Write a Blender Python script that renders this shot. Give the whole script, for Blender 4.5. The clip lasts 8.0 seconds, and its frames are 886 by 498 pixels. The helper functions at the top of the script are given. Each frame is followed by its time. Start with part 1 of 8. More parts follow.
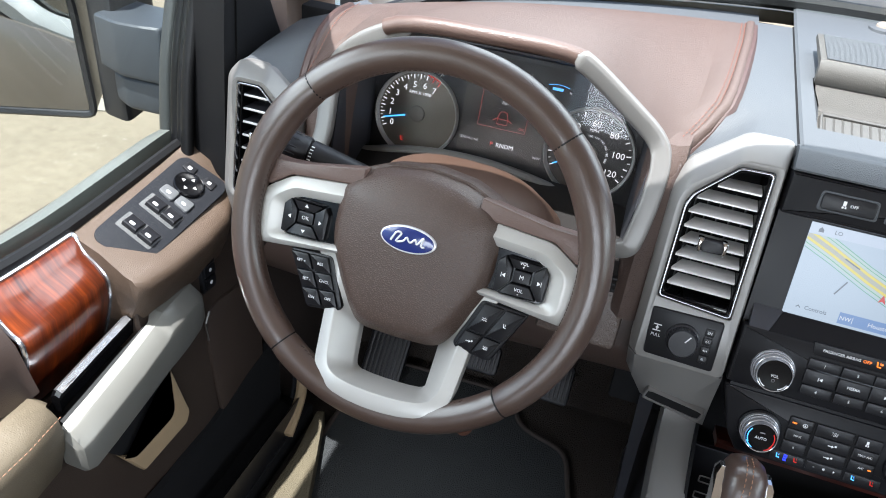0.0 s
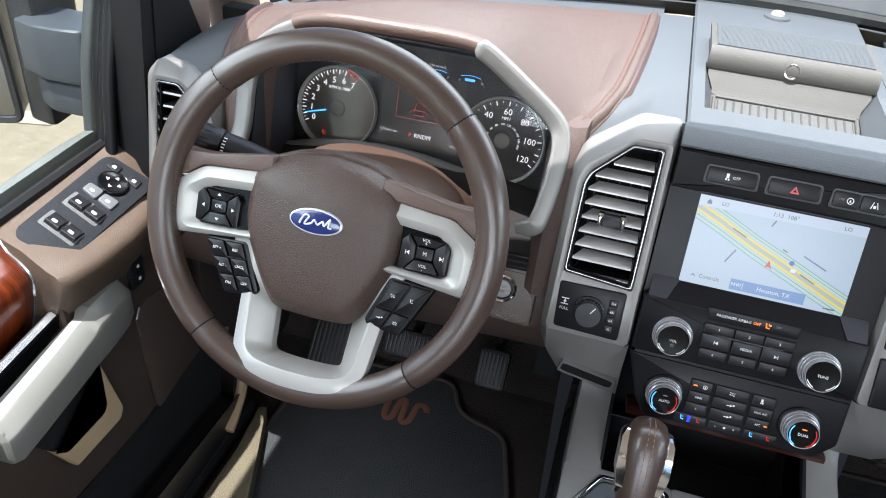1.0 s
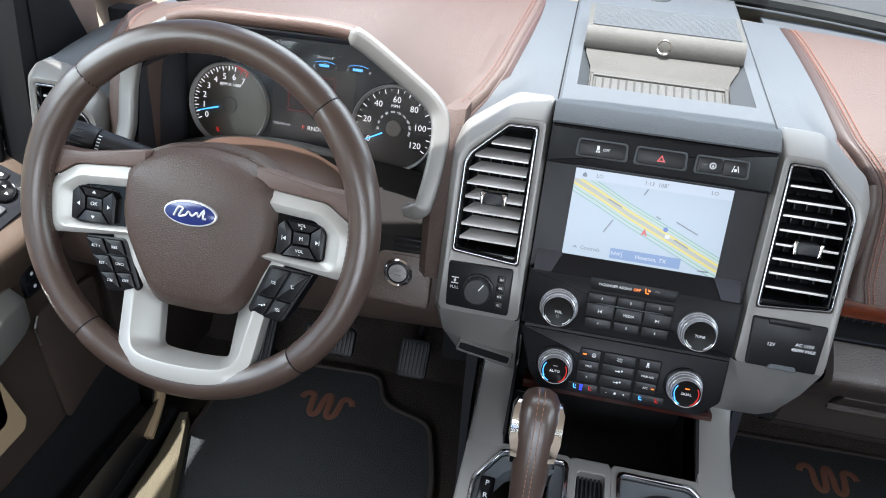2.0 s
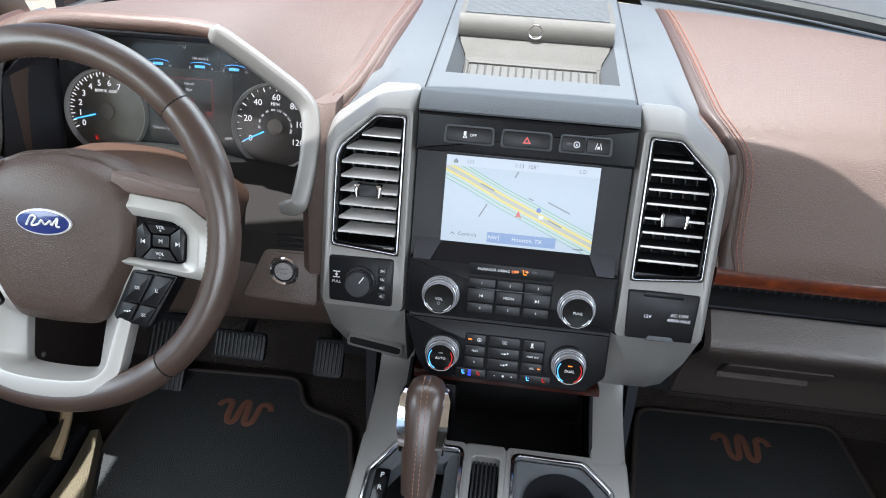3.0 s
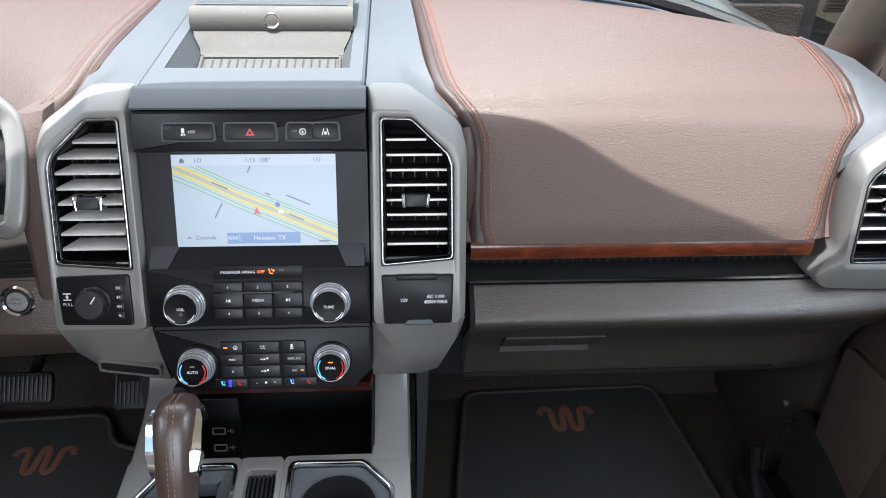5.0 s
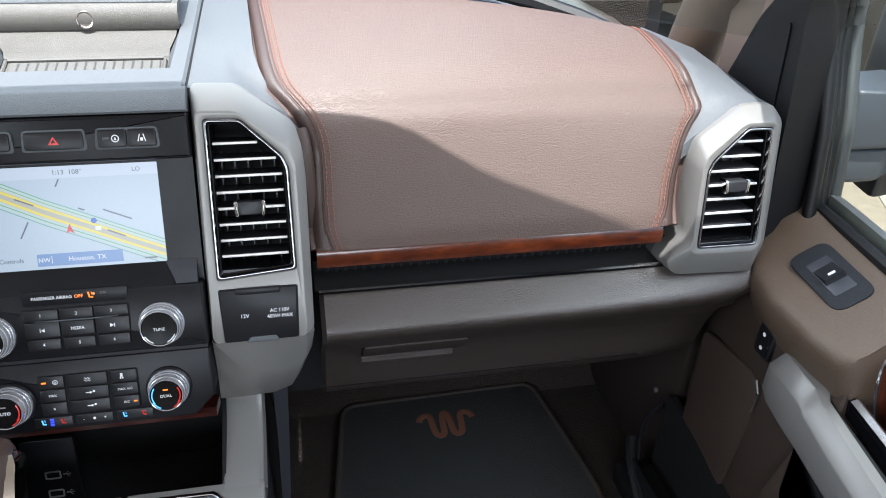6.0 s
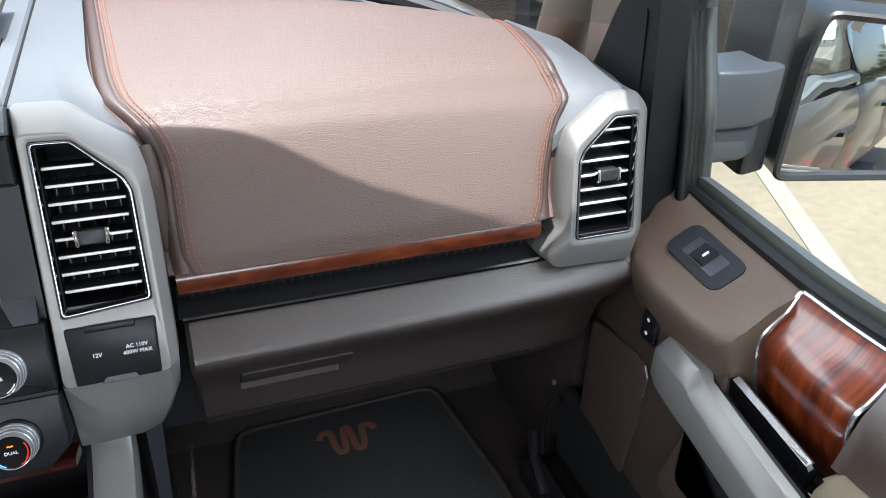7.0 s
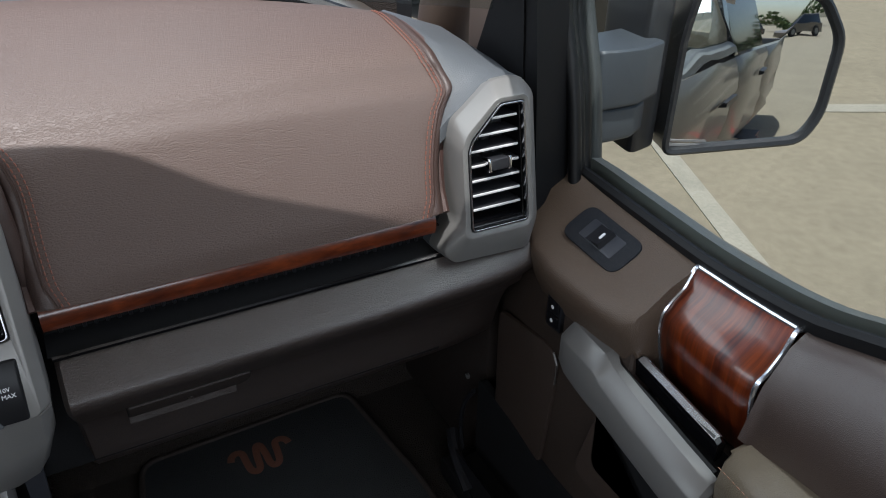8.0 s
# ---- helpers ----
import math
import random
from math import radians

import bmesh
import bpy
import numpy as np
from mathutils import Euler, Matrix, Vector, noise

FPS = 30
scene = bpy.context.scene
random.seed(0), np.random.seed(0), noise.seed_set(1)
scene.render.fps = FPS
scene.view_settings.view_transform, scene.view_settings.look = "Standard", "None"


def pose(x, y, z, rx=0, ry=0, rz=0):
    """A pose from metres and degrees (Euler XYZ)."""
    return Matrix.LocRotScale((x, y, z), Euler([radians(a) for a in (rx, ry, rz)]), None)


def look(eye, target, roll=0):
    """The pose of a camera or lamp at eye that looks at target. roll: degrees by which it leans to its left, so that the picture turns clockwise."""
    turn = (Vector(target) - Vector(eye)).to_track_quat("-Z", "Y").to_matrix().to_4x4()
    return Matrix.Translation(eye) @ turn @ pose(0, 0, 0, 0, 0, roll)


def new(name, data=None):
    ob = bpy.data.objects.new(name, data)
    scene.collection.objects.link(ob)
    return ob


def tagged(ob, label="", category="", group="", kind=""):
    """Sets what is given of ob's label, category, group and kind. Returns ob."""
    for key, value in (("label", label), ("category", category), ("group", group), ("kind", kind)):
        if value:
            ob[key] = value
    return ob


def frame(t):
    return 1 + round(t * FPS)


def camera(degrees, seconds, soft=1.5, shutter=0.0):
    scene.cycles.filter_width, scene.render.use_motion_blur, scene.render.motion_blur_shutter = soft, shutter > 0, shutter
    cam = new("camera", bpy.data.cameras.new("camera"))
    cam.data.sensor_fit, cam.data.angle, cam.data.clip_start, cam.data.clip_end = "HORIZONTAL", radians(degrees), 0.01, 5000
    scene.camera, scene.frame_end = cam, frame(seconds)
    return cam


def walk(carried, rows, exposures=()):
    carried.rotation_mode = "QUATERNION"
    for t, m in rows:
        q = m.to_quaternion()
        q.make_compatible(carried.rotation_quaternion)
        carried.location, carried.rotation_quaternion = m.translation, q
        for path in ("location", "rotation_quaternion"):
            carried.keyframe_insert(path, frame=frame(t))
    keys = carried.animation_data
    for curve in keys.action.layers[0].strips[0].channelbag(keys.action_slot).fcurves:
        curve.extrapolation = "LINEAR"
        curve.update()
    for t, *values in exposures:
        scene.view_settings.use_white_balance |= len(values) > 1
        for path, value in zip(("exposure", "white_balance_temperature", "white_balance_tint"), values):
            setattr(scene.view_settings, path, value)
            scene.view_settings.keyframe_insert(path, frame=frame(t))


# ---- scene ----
cam = camera(61.4, 8.0, soft=1.0)
PATH = [
    (0, (-0.26, -0.745, 1.047), (-0.727, 0.843, -0.075), 6.0),
    (0.5, (-0.224, -0.758, 1.046), (-0.653, 0.852, -0.06), 5.9),
    (1, (-0.189, -0.77, 1.048), (-0.575, 0.858, -0.049), 5.6),
    (1.5, (-0.147, -0.774, 1.046), (-0.482, 0.87, -0.042), 5.0),
    (3, (-0.01, -0.763, 1.037), (-0.177, 0.916, -0.037), 2.8),
    (3.5, (0.04, -0.756, 1.035), (-0.079, 0.93, -0.034), 1.9),
    (4, (0.082, -0.748, 1.027), (0.022, 0.943, -0.039), 1.4),
    (4.5, (0.119, -0.743, 1.02), (0.131, 0.952, -0.042), 1.0),
    (6, (0.217, -0.707, 0.987), (0.605, 0.963, -0.042), 2.6),
    (6.5, (0.24, -0.693, 0.979), (0.75, 0.95, -0.042), 2.6),
    (7, (0.263, -0.682, 0.977), (0.887, 0.921, -0.044), 2.1),
    (7.5, (0.282, -0.668, 0.971), (1.022, 0.881, -0.055), 1.6),
    (8, (0.299, -0.659, 0.969), (1.125, 0.839, -0.067), 1.0),
]
walk(cam, [(t, look(eye, target, roll)) for t, eye, target, roll in PATH],
     exposures=[(0.0, 1.39, 6250, 10), (3.0, 1.45, 6250, 10), (5.2, 1.46, 6250, 10), (7.2, 1.53, 6250, 10), (7.6, 1.34, 6250, 10), (8.0, 0.32, 6250, 10)])

# ---------------------------------------------------------------- light
SUN_X, SUN_Y = -0.15, -0.22          # how far the sun leans to the driver's side and back, per metre of height
sun_dir = Vector((SUN_X, SUN_Y, 1.0)).normalized()
sun_data = bpy.data.lights.new("sun", "SUN")
sun_data.energy, sun_data.angle, sun_data.color = 5.0, radians(0.53), (1.0, 0.985, 0.96)
sun = new("sun", sun_data)
sun.matrix_world = look(sun_dir * 20, (0, 0, 0))
world = bpy.data.worlds.new("world")
scene.world = world
world.use_nodes = True
sky_nodes = world.node_tree.nodes
sky = sky_nodes.new("ShaderNodeTexSky")
sky.sky_type, sky.sun_disc = "NISHITA", False
sky.sun_elevation = math.asin(sun_dir.z)
sky.sun_rotation = math.atan2(sun_dir.x, sun_dir.y)
sky.air_density, sky.dust_density = 1.0, 2.0
world.node_tree.links.new(sky.outputs[0], sky_nodes["Background"].inputs[0])
sky_nodes["Background"].inputs[1].default_value = 0.13


def sky_lamp(name, at_, to, wide, high, watts):
    """Sky light that comes in through an opening of the cab."""
    la = bpy.data.lights.new(name, "AREA")
    la.shape, la.size, la.size_y, la.energy, la.color = "RECTANGLE", wide, high, watts, (0.90, 0.95, 1.0)
    ob = new(name, la)
    ob.matrix_world = look(at_, to)


sky_lamp("sky_windscreen", (0, 0.28, 1.10), (0, -0.20, 0.55), 1.10, 0.42, 4.4)
sky_lamp("sky_window_left", (-0.88, -0.45, 1.02), (0, -0.35, 0.45), 0.85, 0.28, 3.4)
sky_lamp("sky_window_right", (0.88, -0.45, 1.02), (0, -0.35, 0.45), 0.85, 0.28, 3.4)
sky_lamp("sky_rear_window", (0, -1.72, 0.92), (0, 0, 0.5), 1.1, 0.35, 4.8)

# ---------------------------------------------------------------- building helpers
def srgb(r, g, b):
    return tuple(((c / 255 + 0.055) / 1.055) ** 2.4 if c > 10 else c / 255 / 12.92 for c in (r, g, b))


def axes(o, u, v, w):
    m = Matrix.Identity(4)
    for n, a in enumerate((u, v, w, o)):
        m.col[n][:3] = a
    return m


def leaning(o, degrees):
    """A frame with u to the right, v up along a face that leans back by so many degrees, w out of it."""
    a = radians(degrees)
    return axes(o, (1, 0, 0), (0, math.sin(a), math.cos(a)), (0, -math.cos(a), math.sin(a)))


def thing(name, m, label, category, group="", kind=""):
    ob = new(name)
    ob.matrix_basis = m
    ob.empty_display_size = 0.02
    return tagged(ob, label, category, group, kind)


def top_of(ob):
    while ob.parent:
        ob = ob.parent
    return ob


def part(name, geo, material, parent=None, label="", world=False, angle=35, m=None):
    """Links a bmesh, or (verts, faces), as one mesh. world: the geometry is in world places."""
    if isinstance(geo, tuple):
        bm = bmesh.new()
        vs = [bm.verts.new(v) for v in geo[0]]
        for f in geo[1]:
            try:
                bm.faces.new([vs[i] for i in f])
            except ValueError:
                pass
    else:
        bm = geo
    if m is not None:
        bm.transform(m)
    if world and parent:
        bm.transform(top_of(parent).matrix_basis.inverted())
    bmesh.ops.recalc_face_normals(bm, faces=bm.faces)
    me = bpy.data.meshes.new(name)
    bm.to_mesh(me)
    bm.free()
    me.polygons.foreach_set("use_smooth", [len(p.vertices) <= 4 for p in me.polygons])
    me.set_sharp_from_angle(angle=radians(angle))
    for one in material if isinstance(material, (list, tuple)) else (material,):
        me.materials.append(one)
    ob = new(name, me)
    if parent:
        ob.parent = parent
    if label:
        tagged(ob, label)
    return ob


def joined(*geos):
    bm = bmesh.new()
    for g in geos:
        if isinstance(g, tuple):
            vs = [bm.verts.new(v) for v in g[0]]
            for f in g[1]:
                bm.faces.new([vs[i] for i in f])
        else:
            me = bpy.data.meshes.new("tmp")
            g.to_mesh(me)
            g.free()
            bm.from_mesh(me)
            bpy.data.meshes.remove(me)
    return bm


def rounded(pts, r, seg=4):
    """A 2D polygon with its corners rounded; r: one radius, or one a corner."""
    out, n = [], len(pts)
    for i in range(n):
        p, a, b = Vector(pts[i]), Vector(pts[i - 1]), Vector(pts[(i + 1) % n])
        rr = r[i] if isinstance(r, (list, tuple)) else r
        d = min(rr, (a - p).length * 0.49, (b - p).length * 0.49)
        if d < 1e-6:
            out.append(p)
            continue
        q0, q1 = p + (a - p).normalized() * d, p + (b - p).normalized() * d
        for k in range(seg + 1):
            t = k / seg
            out.append(q0 * (1 - t) ** 2 + p * 2 * t * (1 - t) + q1 * t * t)
    return [(v.x, v.y) for v in out]


def inset(pts, d):
    """A 2D polygon moved inwards by d (negative: outwards)."""
    n, out = len(pts), []
    area = sum(pts[i - 1][0] * pts[i][1] - pts[i][0] * pts[i - 1][1] for i in range(n))
    s = 1 if area > 0 else -1
    for i in range(n):
        p, a, b = Vector(pts[i]), Vector(pts[i - 1]), Vector(pts[(i + 1) % n])
        e0, e1 = (p - a), (b - p)
        if e0.length < 1e-7 or e1.length < 1e-7:
            out.append((p.x, p.y))
            continue
        n0, n1 = Vector((-e0.y, e0.x)).normalized() * s, Vector((-e1.y, e1.x)).normalized() * s
        k = n0 + n1
        k = k / max(k.dot(k) / 2, 0.35)
        out.append((p.x + k.x * d, p.y + k.y * d))
    return out


def layers(rows, cap0=True, cap1=True, closed=True):
    """A skin over rows of 3D points, all of the same number; each row is a ring if closed."""
    n = len(rows[0])
    verts = [tuple(p) for r in rows for p in r]
    faces = []
    for j in range(len(rows) - 1):
        for i in range(n if closed else n - 1):
            k = (i + 1) % n
            faces.append((j * n + i, j * n + k, (j + 1) * n + k, (j + 1) * n + i))
    if cap0:
        faces.append(tuple(range(n))[::-1])
    if cap1:
        faces.append(tuple(range((len(rows) - 1) * n, len(rows) * n)))
    return verts, faces


def slab(pts, w0, w1, edge=0.0, steps=2, back=False):
    """A 2D outline made solid from w0 to w1, its front edge rounded by edge."""
    rows = []
    if back and edge:
        rows += [[(*p, w0 + edge * (1 - math.sin(a))) for p in inset(pts, edge * (1 - math.cos(a)))] for a in [math.pi / 2 * (1 - k / steps) for k in range(steps)]]
        rows += [[(*p, w0 + edge) for p in pts]]
    else:
        rows.append([(*p, w0) for p in pts])
    if edge:
        rows += [[(*p, w1 - edge + edge * math.sin(a)) for p in inset(pts, edge * (1 - math.cos(a)))] for a in [math.pi / 2 * k / steps for k in range(steps + 1)]]
    else:
        rows.append([(*p, w1) for p in pts])
    return layers(rows)


def rect(x0, y0, x1, y1):
    return [(x0, y0), (x1, y0), (x1, y1), (x0, y1)]


def rrect(x0, y0, x1, y1, r, seg=3):
    return rounded(rect(x0, y0, x1, y1), r, seg)


def block(x0, y0, z0, x1, y1, z1, edge=0.003):
    return slab(rrect(min(x0, x1), min(y0, y1), max(x0, x1), max(y0, y1), edge, 2), min(z0, z1), max(z0, z1), edge, 2, True)


def circle(r, n=32, cx=0.0, cy=0.0, ry=None):
    return [(cx + r * math.cos(2 * math.pi * k / n), cy + (ry or r) * math.sin(2 * math.pi * k / n)) for k in range(n)]


def lathe(profile, n=32, cx=0.0, cy=0.0, cap0=True, cap1=True):
    """A turned solid from rows of (radius, height)."""
    return layers([[(x, y, w) for x, y in circle(r, n, cx, cy)] for r, w in profile], cap0, cap1)


def polar(pts, centre, n=72):
    """The outline of a star-shaped polygon at n even angles."""
    out = []
    c = Vector(centre)
    for k in range(n):
        a = 2 * math.pi * k / n
        d = Vector((math.cos(a), math.sin(a)))
        best = None
        for i in range(len(pts)):
            p, q = Vector(pts[i - 1]) - c, Vector(pts[i]) - c
            e = q - p
            den = d.x * e.y - d.y * e.x
            if abs(den) < 1e-12:
                continue
            t = (p.x * e.y - p.y * e.x) / den
            s = (p.x * d.y - p.y * d.x) / den
            if t > 0 and -1e-6 <= s <= 1 + 1e-6 and (best is None or t > best):
                best = t
        best = best or 0.001
        out.append((c.x + d.x * best, c.y + d.y * best))
    return out


def frame_ring(outer, inner, w0, w1, edge=0.003, slope=0.0, n=96, centre=None):
    """A flat frame between two outlines, with rounded edges; slope: how far the inner edge lies back."""
    if centre is None:
        centre = (sum(p[0] for p in inner) / len(inner), sum(p[1] for p in inner) / len(inner))
    o, i = polar(outer, centre, n), polar(inner, centre, n)
    mix = lambda a, b, t: [(p[0] + (q[0] - p[0]) * t, p[1] + (q[1] - p[1]) * t) for p, q in zip(a, b)]
    span = max(0.004, min(math.dist(p, q) for p, q in zip(o, i)))
    t = min(0.4, edge / span)
    rows = [(o, w0), (o, w1 - edge), (mix(o, i, t * 0.3), w1 - edge * 0.3), (mix(o, i, t), w1), (mix(o, i, t + 0.04), w1 - slope * 0.04),
            (mix(o, i, 0.96 - t), w1 - slope * 0.96), (mix(o, i, 1 - t), w1 - slope), (mix(o, i, 1 - t * 0.3), w1 - slope - edge * 0.3), (i, w1 - slope - edge), (i, w0)]
    rows = [[(*p, w) for p in r] for r, w in rows]
    return layers(rows + [rows[0]], False, False)


def rounded_in_space(pts, r, seg=3):
    """A closed polygon of 3D corners with its corners rounded."""
    out, n = [], len(pts)
    for i in range(n):
        p, a, b = Vector(pts[i]), Vector(pts[i - 1]), Vector(pts[(i + 1) % n])
        d0, d1 = min(r, (a - p).length * 0.45), min(r, (b - p).length * 0.45)
        q0, q1 = p + (a - p).normalized() * d0, p + (b - p).normalized() * d1
        for k in range(seg + 1):
            t = k / seg
            out.append(q0 * (1 - t) ** 2 + p * 2 * t * (1 - t) + q1 * t * t)
    return out


def facet_ring(rows, r=0.004, soft=0.0012, seg=3):
    """A frame with flat facets: rings of 3D corners, one corner to one corner, from the outer back to the inner back; folds softened."""
    rings = [rounded_in_space(row, r[k] if isinstance(r, (list, tuple)) else r, seg) for k, row in enumerate(rows)]
    out = [rings[0]]
    for k in range(1, len(rings) - 1):
        before, now, after = rings[k - 1], rings[k], rings[k + 1]
        lo, hi = [], []
        for a, p, b in zip(before, now, after):
            lo.append(p + (a - p) * min(0.35, soft / max(1e-6, (a - p).length)))
            hi.append(p + (b - p) * min(0.35, soft / max(1e-6, (b - p).length)))
        out += [lo, [p * 0.5 + (a + b) * 0.25 for a, p, b in zip(lo, now, hi)], hi]
    out.append(rings[-1])
    return layers([[tuple(p) for p in row] for row in out] + [[tuple(p) for p in out[0]]], False, False)


def tube(path, radius, n=10, closed=False, flat=1.0, up=(0, 0, 1), square=1.0):
    """A bar along 3D points; radius: one, or one a point; flat: its height over its width; square: below 1 its section grows corners."""
    P = [Vector(p) for p in path]
    rows = []
    for k, p in enumerate(P):
        a = P[k - 1] if (k or closed) else p
        b = P[(k + 1) % len(P)] if (k < len(P) - 1 or closed) else p
        d = (b - a).normalized()
        s = d.cross(Vector(up))
        s = s.normalized() if s.length > 1e-5 else d.orthogonal().normalized()
        u = s.cross(d)
        r = radius[k] if isinstance(radius, (list, tuple)) else radius
        turn = [2 * math.pi * (j + 0.5) / n for j in range(n)]
        rows.append([p + s * (r * math.copysign(abs(math.cos(a_)) ** square, math.cos(a_))) + u * (r * flat * math.copysign(abs(math.sin(a_)) ** square, math.sin(a_))) for a_ in turn])
    if closed:
        return layers(rows + [rows[0]], False, False)
    return layers(rows)


def smooth(points, per=6):
    """A Catmull-Rom curve through points of any number of coordinates."""
    P = [np.array(p, float) for p in points]
    out = []
    for i in range(len(P) - 1):
        a, b, c, d = P[max(i - 1, 0)], P[i], P[i + 1], P[min(i + 2, len(P) - 1)]
        for k in range(per):
            t = k / per
            out.append(0.5 * (2 * b + (c - a) * t + (2 * a - 5 * b + 4 * c - d) * t * t + (3 * b - a - 3 * c + d) * t ** 3))
    return [tuple(float(v) for v in p) for p in out + [P[-1]]]


def sheet(rows):
    return layers(rows, False, False, False)


def solid(geo, thick):
    """A sheet given thickness on its back."""
    bm = joined(geo)
    bmesh.ops.recalc_face_normals(bm, faces=bm.faces)
    bmesh.ops.solidify(bm, geom=bm.faces[:], thickness=thick)
    return bm


def writing(text, size, m, material, parent, name="lettering", align="CENTER", depth=0.0002, squeeze=1.0):
    cu = bpy.data.curves.new("tmp", "FONT")
    cu.body, cu.size, cu.align_x, cu.align_y, cu.extrude, cu.resolution_u = text, size, align, "CENTER", depth, 2
    tmp = bpy.data.objects.new("tmp", cu)
    me = bpy.data.meshes.new_from_object(tmp)
    bpy.data.objects.remove(tmp)
    bpy.data.curves.remove(cu)
    me.transform(m @ Matrix.Diagonal((squeeze, 1, 1, 1)))
    me.name = name
    me.materials.clear()
    me.materials.append(material)
    ob = new(name, me)
    ob.parent = parent
    return ob


def at(u, v, w=0.0, turn=0.0):
    return pose(u, v, w, 0, 0, turn)

# ---------------------------------------------------------------- materials
def material(name, colour, rough=0.5, metal=0.0, grain=(), tint=0.12, patch=14.0, fine=420.0, rough_var=0.08, coat=0.0, spec=0.5, dust=0.0):
    """A painted, moulded or woven surface. grain: (kind, cells a metre, depth in metres); dust: how much pale dust lies on it."""
    ma = bpy.data.materials.new(name)
    ma.use_nodes = True
    nt, nd = ma.node_tree, ma.node_tree.nodes
    bsdf = nd["Principled BSDF"]
    link = nt.links.new
    tc = nd.new("ShaderNodeTexCoord")
    bsdf.inputs["Metallic"].default_value = metal
    bsdf.inputs["Specular IOR Level"].default_value = spec
    bsdf.inputs["Coat Weight"].default_value = coat
    bsdf.inputs["Coat Roughness"].default_value = 0.06
    big, small = nd.new("ShaderNodeTexNoise"), nd.new("ShaderNodeTexNoise")
    big.inputs["Scale"].default_value, small.inputs["Scale"].default_value = patch, fine
    big.inputs["Detail"].default_value, small.inputs["Detail"].default_value = 3, 2
    for t in (big, small):
        link(tc.outputs["Object"], t.inputs["Vector"])
    ramp = nd.new("ShaderNodeMix")
    ramp.data_type = "RGBA"
    ramp.inputs[6].default_value = (*(c * (1 - tint) for c in colour), 1)
    ramp.inputs[7].default_value = (*(min(1, c * (1 + tint)) for c in colour), 1)
    add = nd.new("ShaderNodeMath")
    add.operation = "MULTIPLY_ADD"
    add.inputs[1].default_value, add.inputs[2].default_value = 0.5, 0.0
    link(big.outputs["Fac"], add.inputs[0])
    add2 = nd.new("ShaderNodeMath")
    add2.operation = "MULTIPLY_ADD"
    add2.inputs[1].default_value = 0.5
    link(small.outputs["Fac"], add2.inputs[0])
    link(add.outputs[0], add2.inputs[2])
    link(add2.outputs[0], ramp.inputs[0])
    colour_out = ramp.outputs[2]
    if dust:
        speck = nd.new("ShaderNodeTexNoise")
        speck.inputs["Scale"].default_value, speck.inputs["Detail"].default_value = 1500, 3
        link(tc.outputs["Object"], speck.inputs["Vector"])
        step = nd.new("ShaderNodeMapRange")
        step.inputs[1].default_value, step.inputs[2].default_value = 0.52, 0.72
        step.inputs[4].default_value = dust
        link(speck.outputs["Fac"], step.inputs[0])
        mix = nd.new("ShaderNodeMix")
        mix.data_type = "RGBA"
        mix.inputs[7].default_value = (0.42, 0.39, 0.34, 1)
        link(step.outputs[0], mix.inputs[0])
        link(colour_out, mix.inputs[6])
        colour_out = mix.outputs[2]
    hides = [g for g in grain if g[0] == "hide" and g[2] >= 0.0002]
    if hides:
        # shade of the grain's creases put into the colour; pebbles stay lighter
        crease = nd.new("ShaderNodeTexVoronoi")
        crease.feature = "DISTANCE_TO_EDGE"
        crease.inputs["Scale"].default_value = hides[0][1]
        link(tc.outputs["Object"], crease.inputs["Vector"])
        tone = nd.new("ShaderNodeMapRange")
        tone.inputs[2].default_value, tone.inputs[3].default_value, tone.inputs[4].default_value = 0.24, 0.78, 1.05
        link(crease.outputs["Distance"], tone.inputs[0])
        crease_shade = nd.new("ShaderNodeVectorMath")
        crease_shade.operation = "SCALE"
        link(colour_out, crease_shade.inputs[0])
        link(tone.outputs[0], crease_shade.inputs["Scale"])
        colour_out = crease_shade.outputs[0]
        warp_in = nd.new("ShaderNodeTexNoise")
        warp_in.inputs["Scale"].default_value = hides[0][1] * 0.45
        link(tc.outputs["Object"], warp_in.inputs["Vector"])
        bent = nd.new("ShaderNodeVectorMath")
        bent.operation = "MULTIPLY_ADD"
        bent.inputs[1].default_value = (0.9 / hides[0][1],) * 3
        link(warp_in.outputs["Color"], bent.inputs[0])
        drawn = nd.new("ShaderNodeMapping")
        drawn.inputs["Scale"].default_value = (0.6, 1.0, 1.15)
        link(tc.outputs["Object"], drawn.inputs["Vector"])
        link(drawn.outputs[0], bent.inputs[2])
        link(bent.outputs[0], crease.inputs["Vector"])
    link(colour_out, bsdf.inputs["Base Color"])
    rr = nd.new("ShaderNodeMapRange")
    rr.inputs[3].default_value, rr.inputs[4].default_value = max(0.02, rough - rough_var), min(1, rough + rough_var)
    link(big.outputs["Fac"], rr.inputs[0])
    link(rr.outputs[0], bsdf.inputs["Roughness"])
    last = None
